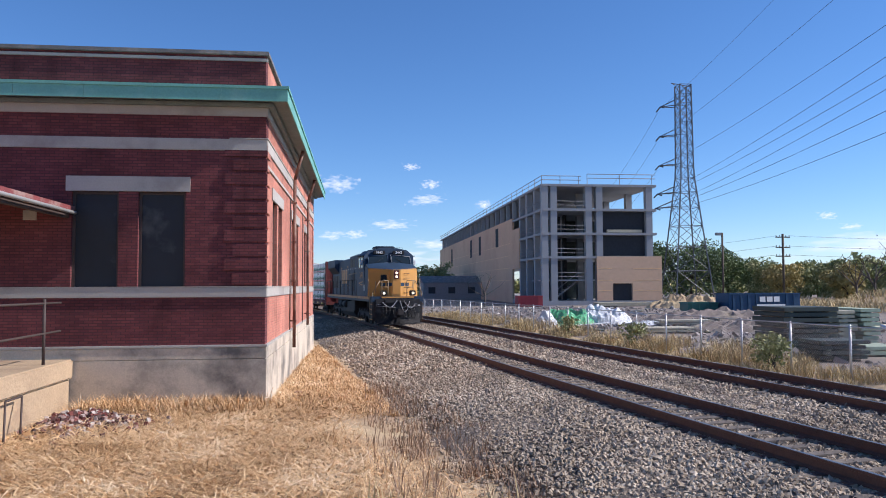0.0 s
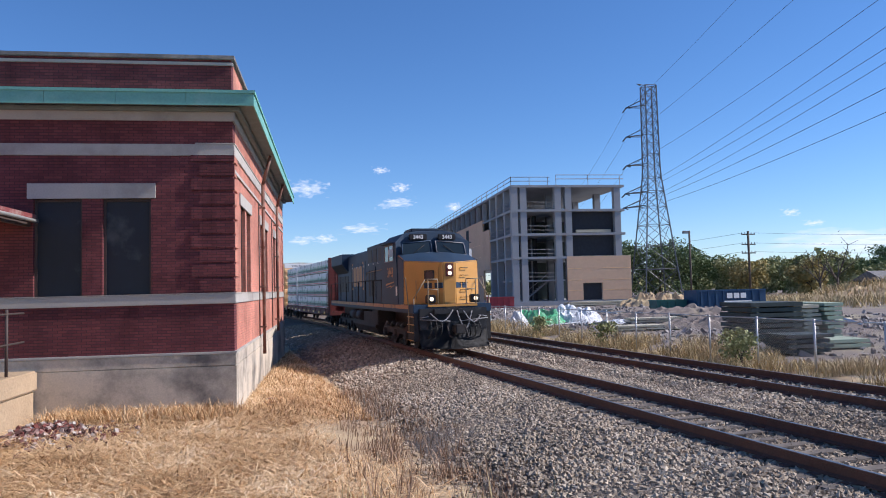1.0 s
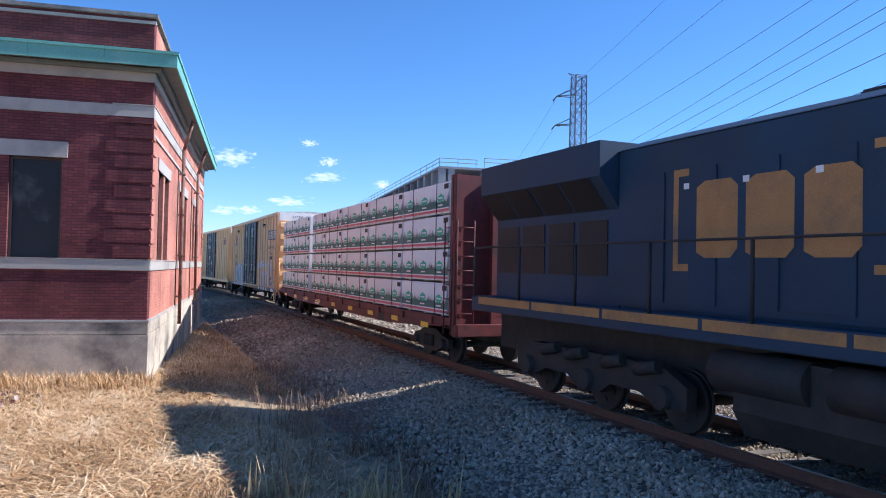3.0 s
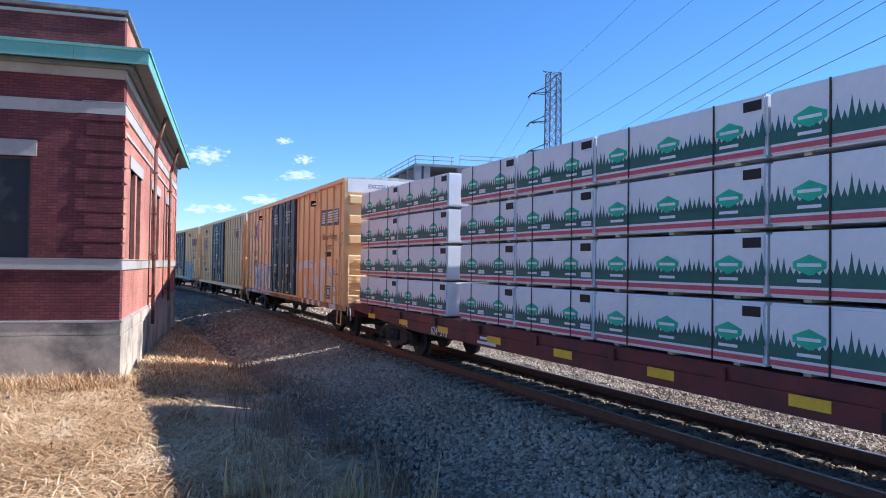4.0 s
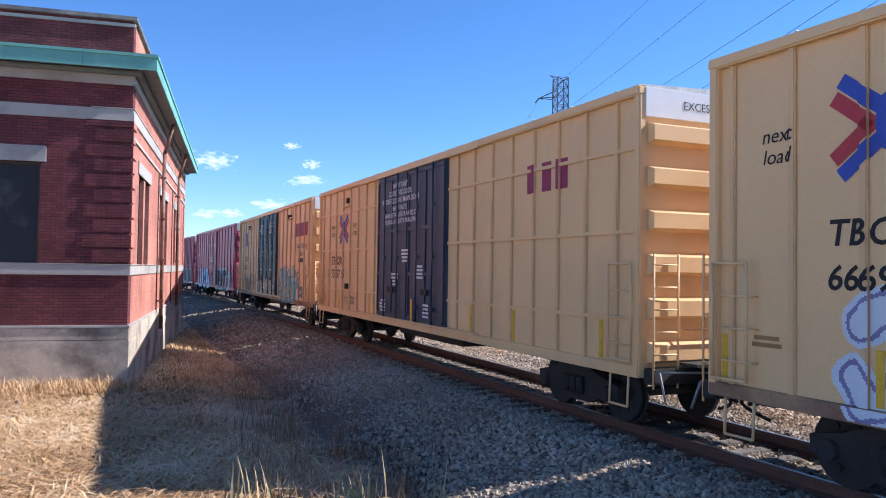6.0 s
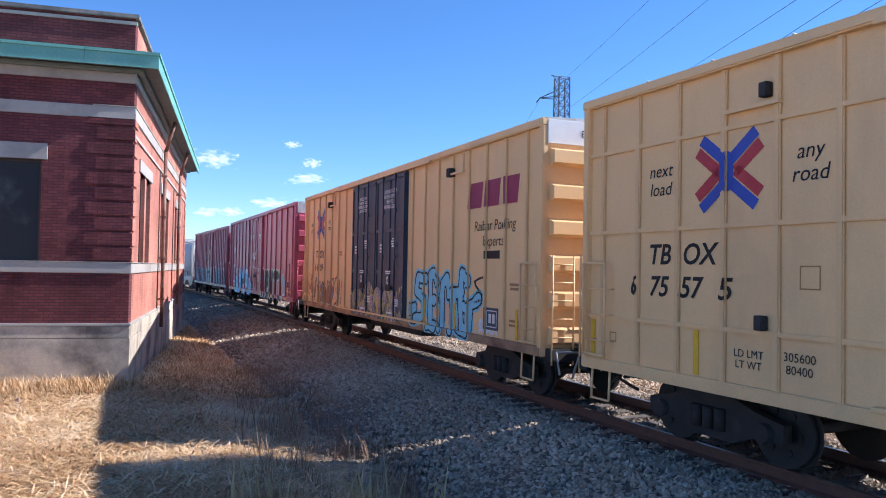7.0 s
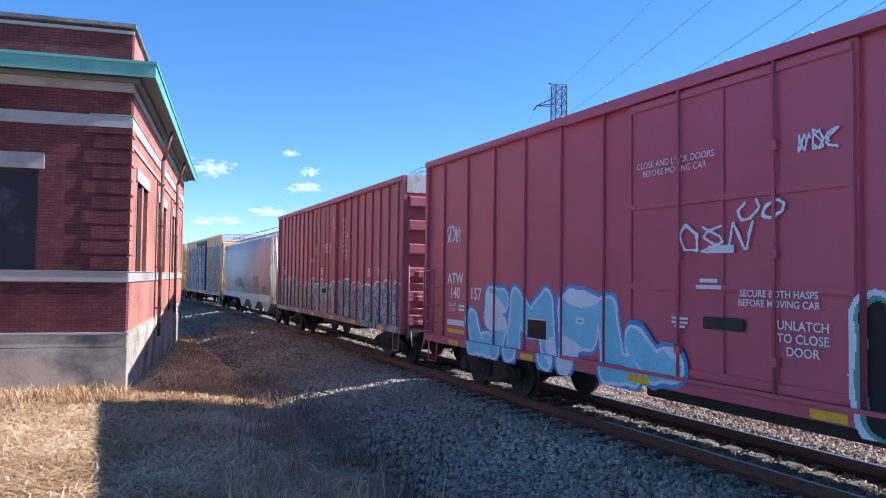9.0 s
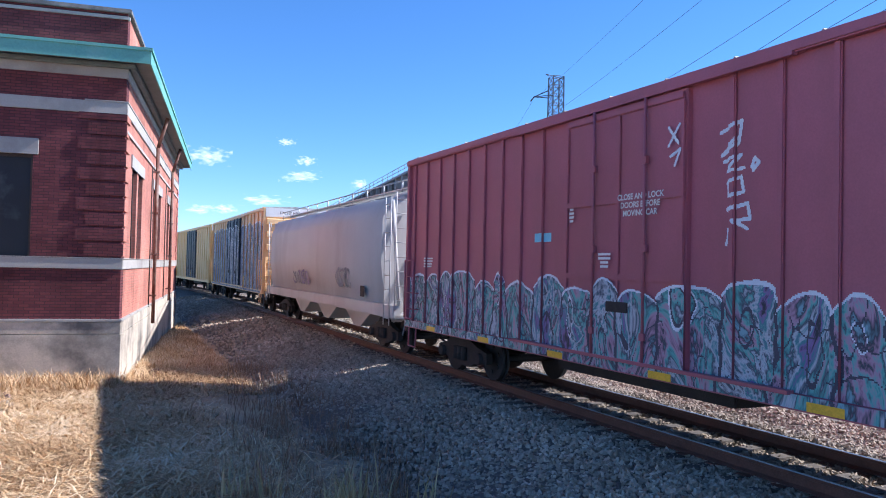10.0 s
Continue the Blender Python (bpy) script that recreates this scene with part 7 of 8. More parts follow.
part("pole", rods([(p, p + Vector((0, 0, 8.2)))], 0.11, 8), M["wood"], lp)
part("floodlight", boxes((p.x - 0.75, p.x - 0.15, p.y - 0.2, p.y + 0.2, p.z + 7.9, p.z + 8.2), bevel=0.03), M["steps"], lp)

# ---- fence beside the second track ----
fence = base("chainlink_fence", "galvanised chain-link fence along the railway", "fence")
FO, FH = 9.15, 1.62
fpost = mesh_of("post", rods([((0, 0, -0.1), (0, 0, FH + 0.05))], 0.036, 8), M["galv"])
fy = [7.0 + 2.55 * k for k in range(38)]
fpts = []
for y in fy:
    q = beside(y, FO)
    fpts.append(Vector((q.x, q.y, ground_z(q.x, q.y))))
for q in fpts:
    share("post", fpost, fence, Matrix.Translation(q))
for k, (a, b) in enumerate(zip(fpts, fpts[1:])):
    d = b - a
    part("top_rail", rods([(a + Vector((0, 0, FH)), b + Vector((0, 0, FH)))], 0.022), M["galv"], fence)
    bm = bmesh.new()
    pitch = 0.085 if k < 12 else 0.16
    wd = 0.0035 if k < 12 else 0.008
    n = int(d.length / pitch)
    m = FH / d.length
    side = Vector((-d.y, d.x, 0)).normalized()
    for i in range(-int(FH / pitch), n + 1):
        for sg in (1, -1):
            u0, u1 = i * pitch, i * pitch + FH
            z0, z1 = (0.03, FH) if sg > 0 else (FH, 0.03)
            if u0 < 0:
                z0 = z0 + (z1 - z0) * (0 - u0) / (u1 - u0)
                u0 = 0
            if u1 > d.length:
                z1 = z0 + (z1 - z0) * (d.length - u0) / (u1 - u0)
                u1 = d.length
            if u1 - u0 < 0.02:
                continue
            pa = a + d * (u0 / d.length) + Vector((0, 0, z0))
            pb = a + d * (u1 / d.length) + Vector((0, 0, z1))
            w = Vector((0, 0, wd))
            bm.faces.new([bm.verts.new(q) for q in (pa - w, pb - w, pb + w, pa + w)])
    part("wire_mesh", bm, M["galv"], fence)


# ---- things in the yard ----
def stack(label, x0, x1, y0, y1, rows, h, material, bearers=True):
    z = ground_z((x0 + x1) / 2, (y0 + y1) / 2) - 0.02
    s = base("board_stack", label, "board stack", "stacks of boards in the yard")
    r = random.Random(int(x0 * 10))
    for k in range(rows):
        part("board_layer", boxes((x0 + r.uniform(-.08, .08), x1 + r.uniform(-.08, .08), y0 + r.uniform(-.06, .06), y1, z + 0.10 + k * (h + 0.05), z + 0.10 + k * (h + 0.05) + h), bevel=0.008), material, s)
        part("bearer", boxes((x0 + 0.3, x0 + 0.42, y0 + 0.1, y1 - 0.1, z + 0.05 + k * (h + 0.05), z + 0.10 + k * (h + 0.05)), (x1 - 0.42, x1 - 0.3, y0 + 0.1, y1 - 0.1, z + 0.05 + k * (h + 0.05), z + 0.10 + k * (h + 0.05))), M["lumberpale"], s)
    if bearers:
        part("skid", boxes((x0 + 0.2, x1 - 0.2, y0 + 0.2, y1 - 0.2, z - 0.15, z + 0.06)), M["lumberdark"], s)
    return s


stack("dark panels stacked in the yard", 17.3, 19.7, 29.0, 31.5, 8, 0.17, M["lumberdark"])
stack("pale boards stacked on bearers in the yard", 19.85, 20.7, 29.4, 32.0, 9, 0.13, M["lumberpale"])
stack("greenish boards stacked on bearers in the yard", 20.8, 21.6, 29.2, 32.0, 9, 0.14, M["lumbergreen"])
stack("low stack of greenish boards", 18.9, 20.6, 26.4, 28.2, 2, 0.13, M["lumbergreen"])
stack("low stack of dark panels", 16.4, 18.2, 25.2, 26.6, 4, 0.13, M["lumberdark"])
stack("low pale boards on the ground", 16.0, 19.0, 41.0, 42.5, 2, 0.10, M["lumberpale"])
stack("pale planks lying in the yard", 20.0, 23.5, 48.0, 49.2, 2, 0.12, M["lumberpale"])
stack("long pale planks by the unfinished building", 30.0, 38.0, 92.0, 94.0, 2, 0.2, M["lumberpale"])
stack("yellow timber lying before the container", 33.0, 37.5, 58.5, 59.4, 2, 0.16, M["lumberpale"])


def container(name, label, x, y, turn, L, W, H, material, marks):
    g = ground_z(x, y) - 0.03
    c = base(name, label, "container", at=pose(x, y, g, 0, 0, turn))
    part("floor_pan", boxes((0, L, 0, W, 0.12, 0.24)), material, c)
    part("skid", boxes((0, L, 0.3, 0.5, 0, 0.12), (0, L, W - 0.5, W - 0.3, 0, 0.12)), M["locodark"], c)
    part("side_panel", boxes((0, L, 0, 0.06, 0.24, H), bevel=0.01), material, c)
    part("side_panel", boxes((0, L, W - 0.06, W, 0.24, H), bevel=0.01), material, c)
    part("end_panel", boxes((0, 0.06, 0.061, W - 0.061, 0.24, H), bevel=0.01), material, c)
    part("tailgate", boxes((L - 0.06, L, 0.061, W - 0.061, 0.24, H), bevel=0.01), material, c)
    part("top_rim", boxes((-0.05, L + 0.05, -0.06, 0.0, H - 0.12, H), (-0.05, L + 0.05, W, W + 0.06, H - 0.12, H), bevel=0.01), material, c)
    for k in range(int(L / 0.75)):
        part("rib", boxes((0.3 + 0.75 * k, 0.4 + 0.75 * k, -0.07, 0.0, 0.24, H - 0.12), bevel=0.008), material, c)
    if marks:
        slab = bmesh.new()
        for a, b, z0, z1 in ((L * .42, L * .50, H * .55, H * .82), (L * .52, L * .60, H * .55, H * .82), (L * .62, L * .70, H * .55, H * .82), (L * .38, L * .78, H * .34, H * .42)):
            quad_box(slab, a, b, -0.085, -0.075, z0, z1)
        part("painted_mark", slab, M["white"], c, "plain white painted blocks")
    return c


container("roll_off_container", "blue open-topped waste container with white marks", 33.2, 64.5, 3, 7.0, 2.4, 1.75, M["dumpblue"], True)
container("small_skip", "small dark green waste skip", 30.0, 66.0, 0, 2.9, 1.8, 1.05, M["dumpgreen"], False)
container("small_skip", "small dark red waste skip", 20.2, 94.0, 0, 3.2, 1.8, 1.5, M["redmetal"], False)


def heap(name, label, x, y, rx, ry, h, material, seed, rough=0.5, cat="heap"):
    """An uneven heap or crumpled sheet resting on the ground."""
    n = 26
    vs, fs = [], []
    for j in range(n):
        for i in range(n):
            u, v = i / (n - 1) * 2 - 1, j / (n - 1) * 2 - 1
            px, py = x + u * rx, y + v * ry
            f = max(0.0, 1 - (u * u + v * v)) ** 0.6
            z = h * f * (0.7 + rough * noise.noise(Vector((px * 1.3, py * 1.3, seed))) + rough * 0.5 * noise.noise(Vector((px * 4, py * 4, seed))))
            vs.append((px, py, ground_z(px, py) - 0.04 + max(0, z)))
    fs = [(j * n + i, j * n + i + 1, (j + 1) * n + i + 1, (j + 1) * n + i) for j in range(n - 1) for i in range(n - 1)]
    return tagged(raw(name, vs, fs, material), label, cat)


heap("tarpaulin", "crumpled bright green tarpaulin over a heap", 14.6, 52.0, 2.3, 1.6, 1.35, M["tarp"], 2, 0.5, "tarpaulin")
heap("plastic_sheeting", "crumpled white plastic sheeting over materials", 17.6, 52.5, 2.0, 1.6, 1.5, M["plastic"], 5, 0.5, "sheeting")
heap("plastic_sheeting", "white plastic sheeting lying flat in the yard", 20.6, 50.5, 2.2, 1.3, 0.35, M["plastic"], 6, 0.8, "sheeting")
heap("plastic_sheeting", "pale wrapped material near the fence", 12.6, 50.0, 0.9, 0.9, 1.2, M["plastic"], 8, 0.5, "sheeting")
heap("soil_heap", "low heap of turned soil", 27.0, 56.0, 5.0, 4.0, 0.9, M["yard"], 11, 0.6)
heap("soil_heap", "low heap of turned soil", 24.0, 44.0, 4.0, 3.0, 0.7, M["yard"], 12, 0.6)
heap("soil_heap", "brown heap of debris by the trees", 38.0, 84.0, 5.0, 3.0, 1.6, M["dirt"], 13, 0.6)
heap("dry_bank", "dry grassy bank before the trees", 66.0, 72.0, 16.0, 8.0, 2.6, M["dirt"], 14, 0.5)
r7 = random.Random(7)
for k in range(26):
    x, y = r7.uniform(13, 34), r7.uniform(36, 70)
    z = ground_z(x, y)
    a = r7.uniform(0, 6.28)
    ln = r7.uniform(0.8, 3.2)
    q = Vector((math.cos(a), math.sin(a), 0)) * ln / 2
    bm = bmesh.new()
    rod(bm, Vector((x, y, z + 0.06)) - q, Vector((x, y, z + r7.uniform(0.06, 0.35))) + q, r7.uniform(0.05, 0.1), 4)
    tagged(part("loose_plank", bm, r7.choice([M["lumberpale"], M["plastic"], M["lumberdark"]])), "loose plank lying on the yard soil", "plank", "planks in the yard")


V, F = [], []
rl = np.random.default_rng(41)
for _ in range(5200):
    y = 18 + 75 * rl.random()
    x = beside(y, 10.2 + 26 * rl.random()).x
    s = 0.03 + 0.13 * rl.random() ** 3
    c = np.array([x, y, ground_z(x, y) + s * 0.25])
    q, _, _ = np.linalg.svd(rl.normal(size=(3, 3)))
    ax = q * np.array([[1.8], [0.7], [0.4]]) * s
    n = len(V)
    V += [tuple(c + sx * ax[0] + sy * ax[1] + sz * ax[2]) for sx in (-1, 1) for sy in (-1, 1) for sz in (-1, 1)]
    F += [tuple(n + i for i in f) for f in ((0, 1, 3, 2), (4, 6, 7, 5), (0, 4, 5, 1), (2, 3, 7, 6), (0, 2, 6, 4), (1, 5, 7, 3))]
tagged(raw("site_litter", V, F, M["litter"]), "scattered offcuts, stones and litter on the yard", "litter", kind="stuff")


# ---- vegetation ----
def blades(name, label, spots, length, width, material, lean, rr, kind_cat="grass", rise=1.0):
    """Bent blades, two triangles and a tip each, rooted at the spots."""
    n = len(spots)
    S = np.array(spots)
    ang = rr.random(n) * 2 * np.pi
    L = length * (0.5 + rr.random(n)) * S[:, 3]
    le = np.clip(lean * (0.35 + 0.8 * rr.random(n)), 0.05, 1.46)
    d = np.stack([np.cos(ang), np.sin(ang), np.zeros(n)], 1)
    sd = np.stack([-np.sin(ang), np.cos(ang), np.zeros(n)], 1) * (width * (0.6 + 0.8 * rr.random(n)))[:, None]
    root = S[:, :3]
    upv = np.array([0, 0, 1.0])
    mid = root + d * (L * 0.45 * np.sin(le))[:, None] + upv * (rise * L * 0.5 * np.cos(le * 0.6))[:, None]
    tip = root + d * (L * np.sin(le) * 1.05)[:, None] + upv * (rise * L * np.cos(le) * 0.85)[:, None]
    V = np.stack([root - sd, root + sd, mid + sd * 0.8, mid - sd * 0.8, tip], 1).reshape(-1, 3)
    b = 5 * np.arange(n)
    quads = np.stack([b, b + 1, b + 2, b + 3], 1).tolist()
    tris = np.stack([b + 3, b + 2, b + 4], 1).tolist()
    ob = raw(name, V.tolist(), quads + tris, material)
    return tagged(ob, label, kind_cat, kind="stuff")


rg = np.random.default_rng(11)
spots = []
while len(spots) < 150000:
    x, y = -12.5 + 17.0 * rg.random(), 6.6 + 15.0 * rg.random() ** 1.25
    if y > YC - 0.15 and x < XC + 0.15:
        continue
    if x < -6.5 and y > 9.0:
        continue
    o = x - rail_curve(y)[0]
    if o > -5.2 + 1.3 * noise.noise(Vector((x * 0.5, y * 0.5, 2))):
        continue
    thin = noise.noise(Vector((x * 0.35, y * 0.35, 8)))
    if o > -8.0 and rg.random() < smooth(-8.5, -5.0, o) * 0.9 + 0.25 * (thin < 0):
        continue
    tall = 1.0 + (1.0 * smooth(YC - 2.2, YC - 0.5, y) if -6.2 < x < XC else 0) + 0.25 * thin
    spots.append((x, y, ground_z(x, y) - 0.02, tall))
blades("dry_grass", "matted straw-coloured dry grass", spots, 0.25, 0.0065, M["straw"], 1.6, rg, rise=0.62)
lying = [(x, y, z + 0.03 + 0.07 * rg.random(), 1.0) for x, y, z, _ in spots[:26000]]
blades("dry_grass", "long flattened straw lying over the grass", lying, 0.50, 0.0085, M["straw"], 1.9, rg, rise=0.3)
spots = []
while len(spots) < 16000:
    x, y = -2.2 + 6.0 * rg.random(), 18 + 34 * rg.random() ** 1.3
    o = x - rail_curve(y)[0]
    if o > -4.8 or x < XC + 0.12:
        continue
    spots.append((x, y, ground_z(x, y) - 0.02, 0.9 + 0.4 * noise.noise(Vector((x, y, 1)))))
blades("dry_grass", "dry brown grass beside the station wall", spots, 0.22, 0.010, M["straw"], 1.1, rg)
spots = []
for _ in range(9000):
    x, y = -6.3 + 4.2 * rg.random(), YC - 0.08 - 1.1 * rg.random() ** 2
    if noise.noise(Vector((x * 1.3, y, 12))) < -0.25:
        continue
    spots.append((x, y, ground_z(x, y) - 0.02, 0.55 + 0.6 * rg.random()))
blades("dry_grass", "long dry grass against the station wall", spots, 0.42, 0.007, M["straw"], 0.95, rg)
# taller weeds where the grass meets the ballast
spots = []
clumps = [(0.3 + 2.4 * rg.random(), 9.5 + 13 * rg.random()) for _ in range(120)] + [(1.0, 14.0), (0.9, 13.8), (1.6, 13.9), (2.0, 13.6)] + [(1.2, 9.3), (2.3, 9.6), (0.6, 9.1), (1.8, 10.4), (-0.2, 9.0)]
for cx, cy in clumps:
    for _ in range(26):
        x, y = cx + 0.12 * rg.normal(), cy + 0.12 * rg.normal()
        spots.append((x, y, ground_z(x, y) - 0.02, 0.6 + 0.6 * rg.random()))
blades("weeds", "thin dry weeds at the foot of the ballast", spots, 0.42, 0.006, M["stalk"], 0.5, rg, "weeds")
spots = []
for cx, cy, n in ((1.50, 8.75, 60), (1.62, 8.95, 40), (2.45, 8.70, 34), (0.62, 8.85, 16), (0.25, 9.3, 12), (1.9, 9.2, 16)):
    for _ in range(n):
        x, y = cx + 0.10 * rg.normal(), cy + 0.10 * rg.normal()
        spots.append((x, y, ground_z(x, y) - 0.02, 0.7 + 0.6 * rg.random()))
blades("weeds", "pale feathery dry weed stalks in the grass", spots, 0.55, 0.012, M["weed"], 0.35, rg, "weeds")
# weeds along both sides of the fence
spots = []
while len(spots) < 26000:
    y = 9 + 62 * rg.random() ** 1.2
    o = 7.9 + 3.6 * rg.random()
    q = beside(y, o)
    if noise.noise(Vector((q.x * 0.45, q.y * 0.45, 4))) < -0.12:
        continue
    spots.append((q.x, q.y, ground_z(q.x, q.y) - 0.03, 0.7 + 0.9 * max(0, noise.noise(Vector((q.x * 0.3, q.y * 0.3, 6))) + 0.3)))
blades("weeds", "straw-coloured weeds along the chain-link fence", spots, 0.55, 0.012, M["weed"], 0.6, rg, "weeds")
spots = []
for _ in range(16000):
    x, y = 42 + 50 * rg.random(), 55 + 50 * rg.random()
    spots.append((x, y, ground_z(x, y) - 0.03 + (2.2 * max(0, 1 - ((x - 66) / 16) ** 2 - ((y - 72) / 8) ** 2) ** 0.6), 1.0))
blades("dry_grass", "tall dry grass on the far bank", spots, 0.9, 0.04, M["weed"], 0.6, rg)


def tree(name, label, x, y, h, spread, leaf, seed, leaves=1600, size=0.22, z=None):
    """A tapered trunk with forking limbs and a ragged crown of small leaf clumps."""
    r = np.random.default_rng(seed)
    g = ground_z(x, y) if z is None else z
    t = base(name, label, "tree")
    bm = bmesh.new()
    rod(bm, (x, y, g - 0.1), (x + 0.1, y, g + h * 0.35), 0.022 * h, 7, 0.014 * h)
    ends = []
    for k in range(8):
        a, el = 2 * math.pi * k / 8 + r.random(), 0.5 + 0.8 * r.random()
        s0 = Vector((x + 0.05, y, g + h * (0.22 + 0.14 * r.random())))
        e = s0 + Vector((math.cos(a) * math.cos(el), math.sin(a) * math.cos(el), math.sin(el))) * h * (0.3 + 0.22 * r.random())
        rod(bm, s0, e, 0.010 * h, 5, 0.004 * h)
        ends.append(e)
        for _ in range(2):
            e2 = e + Vector((r.normal(), r.normal(), 0.6 + r.random())) * h * 0.09
            rod(bm, e, e2, 0.004 * h, 4, 0.002 * h)
            ends.append(e2)
    part("trunk", bm, M["bark"], t)
    if leaves:
        centres = [(e, h * (0.10 + 0.09 * r.random())) for e in ends] + [(Vector((x + spread * 0.5 * r.normal(), y + spread * 0.5 * r.normal(), g + h * (0.06 + 0.8 * r.random()))), h * 0.13) for _ in range(22)]
        V, F = [], []
        for _ in range(leaves):
            c, rad = centres[r.integers(len(centres))]
            d = r.normal(size=3)
            d /= np.linalg.norm(d)
            p = np.array(c) + d * rad * (0.55 + 0.55 * r.random()) * np.array([1.15, 1.15, 0.8])
            u = r.normal(size=3)
            v = np.cross(u, r.normal(size=3))
            u *= size * (0.5 + r.random()) / np.linalg.norm(u)
            v *= size * (0.5 + r.random()) / np.linalg.norm(v)
            n = len(V)
            V += [tuple(p - u), tuple(p + v * 0.6), tuple(p + u), tuple(p - v * 0.6)]
            F.append((n, n + 1, n + 2, n + 3))
        ob = raw("crown", V, F, leaf)
        ob.parent = t
    return t


rt = random.Random(5)
LD, LM, LG = M["leafdark"], M["leafmix"], M["leafgold"]
spec = [(58, 150, 11, LD), (63, 152, 12, LD), (68, 148, 11.5, LD), (73, 150, 12, LD), (78, 152, 9, LD), (55, 158, 10, LM), (83, 146, 9, LM), (88, 142, 8, LM), (70, 118, 6.5, LG), (76, 110, 6, LG), (80, 116, 7, LM),
        (94, 140, 8, LM), (100, 136, 8, LM), (106, 132, 7.5, LD), (112, 130, 8, LM), (118, 126, 8.5, LM), (124, 120, 8, LD), (92, 112, 6, LM), (100, 106, 6.5, LM), (108, 104, 7.5, LM), (50, 152, 10, LG), (66, 160, 12, LD), (86, 158, 9, LD), (97, 150, 9, LD), (115, 140, 10, LD)]
for k, (x, y, h, lf) in enumerate(spec):
    nm = {LD: "dark green tree at the edge of the yard", LM: "green and yellow autumn tree at the edge of the yard", LG: "golden autumn tree at the edge of the yard"}[lf]
    tree("tree", nm, x, y, h * rt.uniform(0.92, 1.06), h * 0.42, lf, 100 + k, 3600, 0.26)
for k, (x, y, h) in enumerate(((16.5, 160, 7), (14, 168, 8), (19, 175, 8), (10, 190, 8))):
    tree("tree", "small autumn tree beyond the tracks", x, y, h, h * 0.3, LM, 150 + k, 1200, 0.3)
tree("bare_tree", "bare dead tree with forked branches", 67.0, 95.0, 8.5, 2, LM, 171, 0)
tree("bare_tree", "small bare tree by the unfinished building", 16.2, 96.0, 5.5, 2, LM, 172, 0)
for k, (x, y) in enumerate(((13.6, 23.6), (14.2, 25.0), (12.6, 33.5), (11.6, 41.0))):
    tree("shrub", "scrubby green bush at the fence", x, y, 1.3, 0.5, LM, 180 + k, 500, 0.07)


# distant woods: one ragged belt of leaf clumps
rw = np.random.default_rng(21)
V, F = [], []
for _ in range(26000):
    b = radians(-14 + 62 * rw.random())
    d = 230 + 160 * rw.random()
    x, y = d * math.sin(b), d * math.cos(b)
    if BX0 - 6 < x < BX1 + 6 and y < BY1 + 10:
        continue
    hmax = (6.5 + 3.5 * noise.noise(Vector((b * 22, d * 0.03, 1))) + 1.5 * noise.noise(Vector((b * 90, 0, 2)))) * (0.75 + 0.5 * smooth(0.35, 0.6, b))
    p = np.array([x, y, -0.4 + hmax * rw.random() ** 0.7])
    u, v = rw.normal(size=3), rw.normal(size=3)
    u *= 1.0 / np.linalg.norm(u)
    v *= 0.8 / np.linalg.norm(v)
    n = len(V)
    V += [tuple(p - u), tuple(p + v), tuple(p + u), tuple(p - v)]
    F.append((n, n + 1, n + 2, n + 3))
tagged(raw("far_woods", V, F, M["leafmix"]), "hazy belt of distant autumn woods", "woods", kind="stuff")


tree("tree", "thin bare tree standing behind the yard", 66.0, 90.0, 9.5, 2.2, M["leafmix"], 77, 24, 0.14)


def far_shed(label, x, y, L, W, H, wall, roof, turn=0):
    s = base("far_shed", label, "building", at=pose(x, y, -0.6, 0, 0, turn))
    part("wall", boxes((0, L, 0, W, 0, H)), wall, s)
    part("roof", prism([(-0.3, H), (W / 2, H + W * 0.14), (W + 0.3, H)], "x", -0.3, L + 0.3), roof, s)
    for k in range(int(L / 4)):
        part("window", boxes((1 + 4 * k, 2.4 + 4 * k, -0.05, -0.004, H * 0.4, H * 0.75)), M["dark"], s)
    return s


far_shed("low grey-blue shed beyond the tracks", 13.0, 150.0, 16, 10, 3.6, M["steps"], M["cap"])
far_shed("white distant house beyond the tracks", -14.5, 210.0, 9, 9, 6.0, M["white"], M["steps"])
far_shed("long low grey shed beyond the bank", 78.0, 96.0, 30, 10, 2.6, M["lumberdark"], M["cap"], -14)

# ---- debris by the dock and the corner ----
V, F = [], []
rd = np.random.default_rng(31)
for _ in range(900):
    x, y = -5.6 + 0.75 * rd.normal() * 0.9, 16.6 + 0.7 * rd.normal()
    if x < -6.5 or y > YC - 0.2:
        continue
    s = 0.02 + 0.055 * rd.random()
    c = np.array([x, y, ground_z(x, y) + s * 0.5 + 0.14 * max(0, 1 - math.hypot(x + 5.9, y - 16.9))])
    q, _, _ = np.linalg.svd(rd.normal(size=(3, 3)))
    ax = q * np.array([[1.6], [0.6], [0.5]]) * s
    n = len(V)
    V += [tuple(c + sx * ax[0] + sy * ax[1] + sz * ax[2]) for sx in (-1, 1) for sy in (-1, 1) for sz in (-1, 1)]
    F += [tuple(n + i for i in f) for f in ((0, 1, 3, 2), (4, 6, 7, 5), (0, 4, 5, 1), (2, 3, 7, 6), (0, 2, 6, 4), (1, 5, 7, 3))]
tagged(raw("rubble", V, F, M["brickbits"]), "broken bricks and litter heaped by the dock", "rubble", kind="stuff")
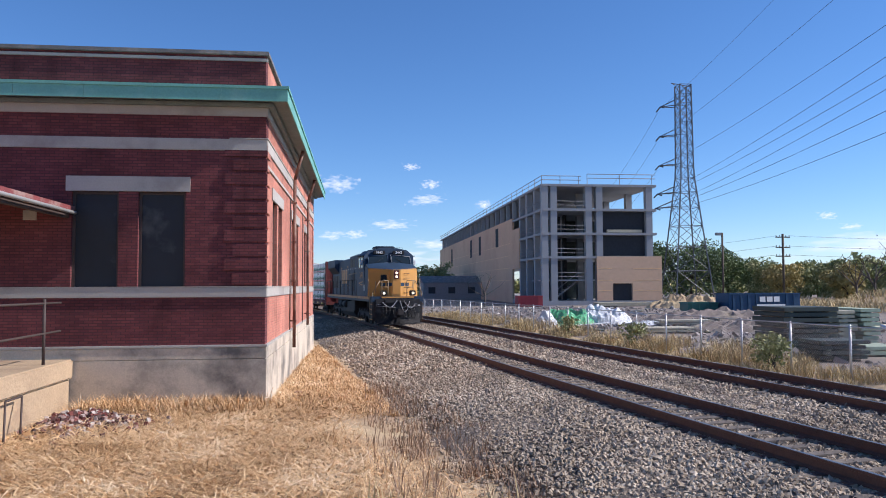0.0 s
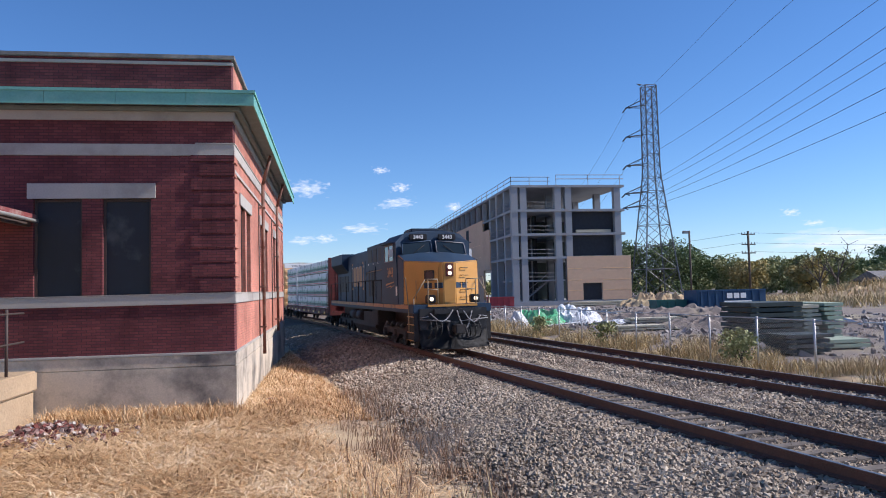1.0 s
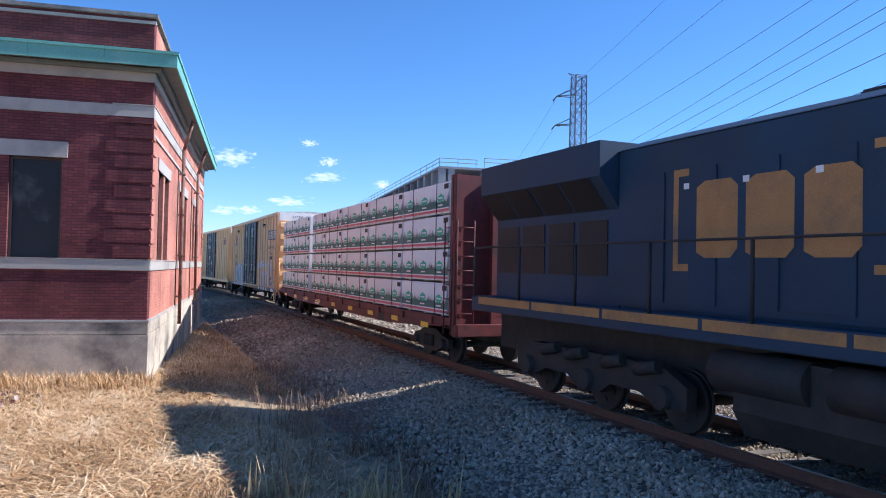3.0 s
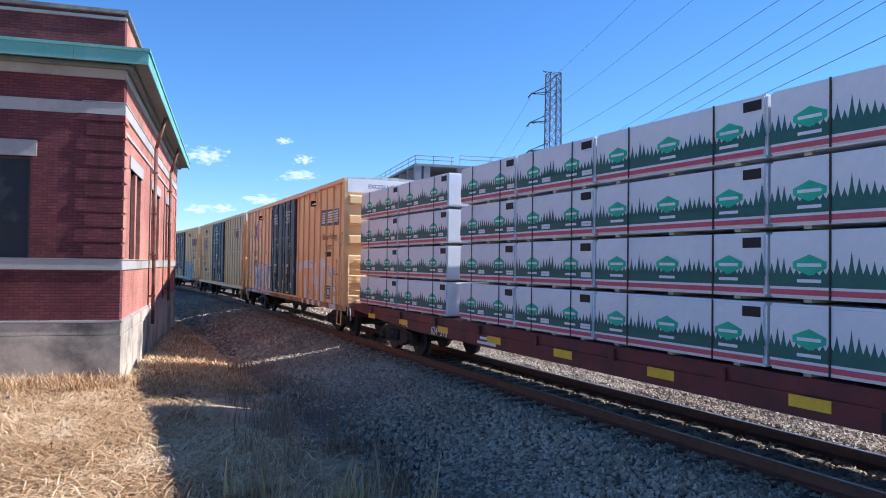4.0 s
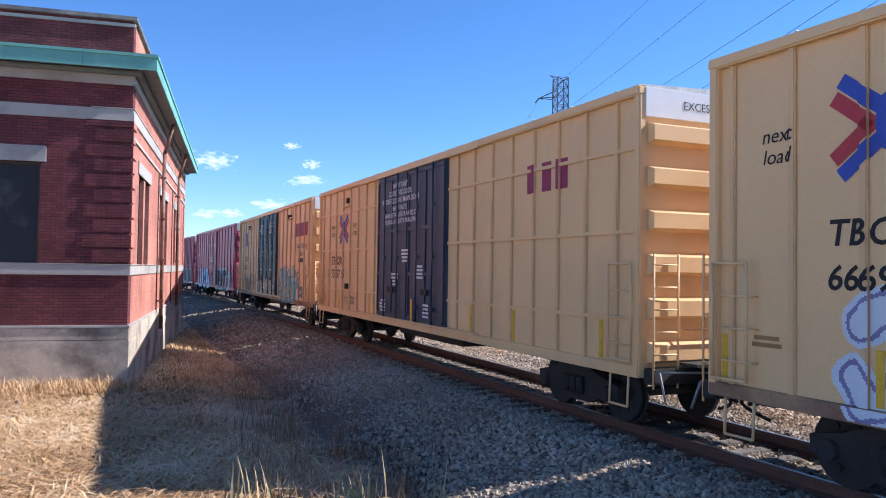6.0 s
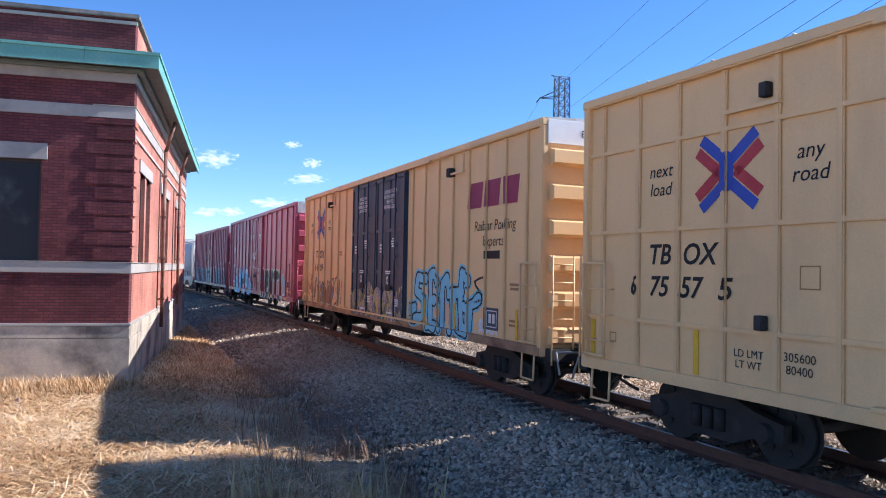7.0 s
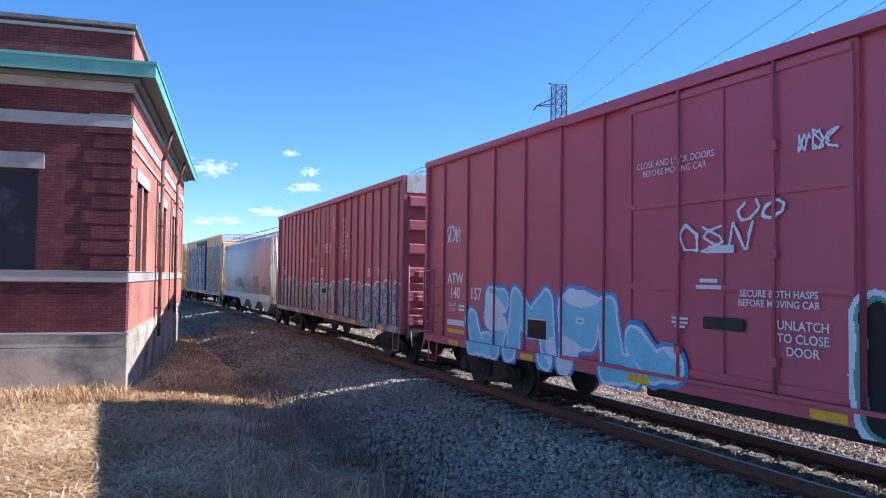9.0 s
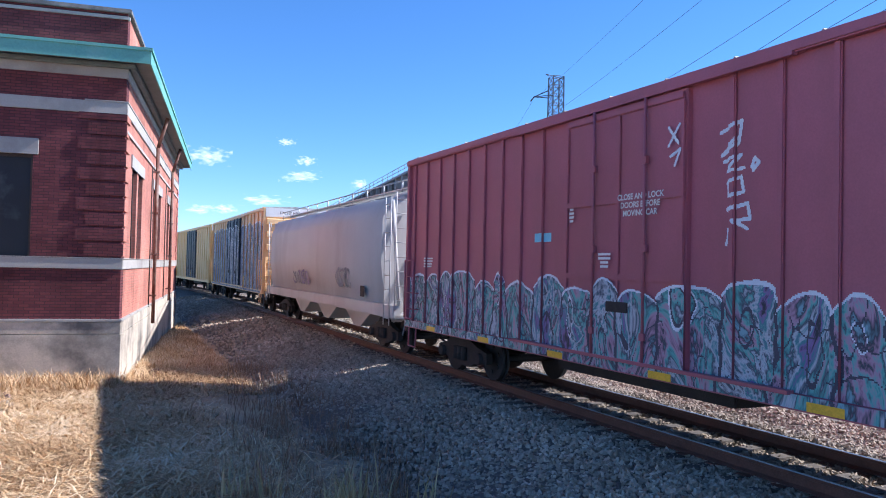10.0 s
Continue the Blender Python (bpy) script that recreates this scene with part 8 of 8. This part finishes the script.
for k, (x, y, a) in enumerate(((-1.62, 19.5, 20), (-1.45, 19.75, 65), (-1.75, 19.9, 5), (-1.55, 20.3, 40))):
    tagged(part("fallen_brick", boxes((-0.11, 0.11, -0.06, 0.06, 0, 0.09), bevel=0.01), M["pipe"], at=pose(x, y, ground_z(x, y) - 0.01 + 0.03 * (k % 2), 4 * k, 3, a)), "dark fallen brick by the station corner", "brick", "bricks at the corner")
rest = base("leaning_grate", "thin rusty metal frame leaning by the dock", "metal frame")
gz = ground_z(-6.3, 14.6)
part("bar", rods([((-6.35, 15.2, gz), (-6.5, 15.6, gz + 0.75)), ((-6.3, 14.4, gz), (-6.5, 14.9, gz + 0.75)), ((-6.5, 15.6, gz + 0.75), (-6.5, 14.9, gz + 0.75)), ((-6.35, 15.2, gz), (-6.3, 14.4, gz))], 0.02), M["frame"], rest)

# ---- clouds: soft flat puffs far off, their sunlit white put in as glow ----
cm = bpy.data.materials.new("cloud_vapour_glow")
cm.use_nodes = True
cn, cl = cm.node_tree.nodes, cm.node_tree.links
cn.remove(cn["Principled BSDF"])
tcn = cn.new("ShaderNodeTexCoord")
gr = cn.new("ShaderNodeTexGradient")
gr.gradient_type = "SPHERICAL"
mp = cn.new("ShaderNodeMapping")
cl.new(tcn.outputs["Object"], mp.inputs[0])
nzc = cn.new("ShaderNodeTexNoise")
nzc.inputs["Scale"].default_value, nzc.inputs["Detail"].default_value = 2.8, 9
oi = cn.new("ShaderNodeObjectInfo")
nzc.noise_dimensions = "4D"
ml = cn.new("ShaderNodeMath")
ml.operation = "MULTIPLY"
ml.inputs[1].default_value = 40
cl.new(oi.outputs["Random"], ml.inputs[0])
cl.new(ml.outputs[0], nzc.inputs["W"])
cl.new(tcn.outputs["Object"], nzc.inputs["Vector"])
cl.new(mp.outputs[0], gr.inputs[0])
mu = cn.new("ShaderNodeMath")
mu.operation = "MULTIPLY_ADD"
mu.inputs[1].default_value = 2.6
mu.inputs[2].default_value = -1.36
cl.new(nzc.outputs["Fac"], mu.inputs[0])
ad = cn.new("ShaderNodeMath")
ad.operation = "ADD"
cl.new(gr.outputs["Fac"], ad.inputs[0])
cl.new(mu.outputs[0], ad.inputs[1])
rgc = cn.new("ShaderNodeMapRange")
rgc.inputs["From Min"].default_value, rgc.inputs["From Max"].default_value = 0.10, 1.25
cl.new(ad.outputs[0], rgc.inputs["Value"])
tr, em, mxs = cn.new("ShaderNodeBsdfTransparent"), cn.new("ShaderNodeEmission"), cn.new("ShaderNodeMixShader")
em.inputs[0].default_value, em.inputs[1].default_value = (0.93, 0.96, 1.0, 1), 0.9
cl.new(rgc.outputs[0], mxs.inputs[0])
cl.new(tr.outputs[0], mxs.inputs[1])
cl.new(em.outputs[0], mxs.inputs[2])
cl.new(mxs.outputs[0], cn["Material Output"].inputs[0])
cq = bpy.data.meshes.new("cloud")
cq.from_pydata([(-1, 0, -1), (1, 0, -1), (1, 0, 1), (-1, 0, 1)], [], [(0, 1, 2, 3)])
cq.materials.append(cm)
DIST = 2600.0
for brg, elev, wide, high in ((-1.55, 7.75, 1.75, 0.75), (4.05, 9.1, 0.75, 0.32), (5.5, 7.75, 0.9, 0.4), (5.2, 6.6, 1.7, 0.5), (2.6, 4.7, 1.9, 0.45), (-0.2, 4.0, 0.9, 0.4), (-1.9, 3.9, 1.2, 0.4), (6.1, 3.2, 2.4, 0.5), (9.6, 6.2, 0.8, 0.4),
                              (33.6, 4.7, 0.7, 0.3), (35.0, 3.9, 0.8, 0.25), (37.5, 2.6, 6.5, 1.1), (3.0, 2.2, 4.0, 0.7)):
    b, e = radians(brg), radians(elev)
    c = new("cloud", cq)
    c.matrix_basis = Matrix.Translation((DIST * math.sin(b), DIST * math.cos(b), DIST * math.tan(e))) @ Matrix.Rotation(-b, 4, "Z") @ Matrix.Diagonal((DIST * radians(wide), 1, DIST * radians(high), 1))
    tagged(c, "small soft white cloud low in the sky", "cloud", "clouds", "structure")


def motions():
    for thing, s, length in MOVERS:
        walk(thing, car_rows(s, length))
    turn = 360 * SPEED / FPS / (2 * math.pi * 0.44)
    for wheel, q in WHEELS:
        walk(wheel, [(k / FPS, pose(q, 0, 0.44, 0, 0, 0) @ Matrix.Rotation(radians(turn * k), 4, "Y")) for k in range(301)])
    rows = car_rows(FLAT_S, LF)
    for ob, (x, z) in BUNDLES:
        walk(ob, [(t, m @ pose(x, 0, z)) for t, m in rows])


motions()
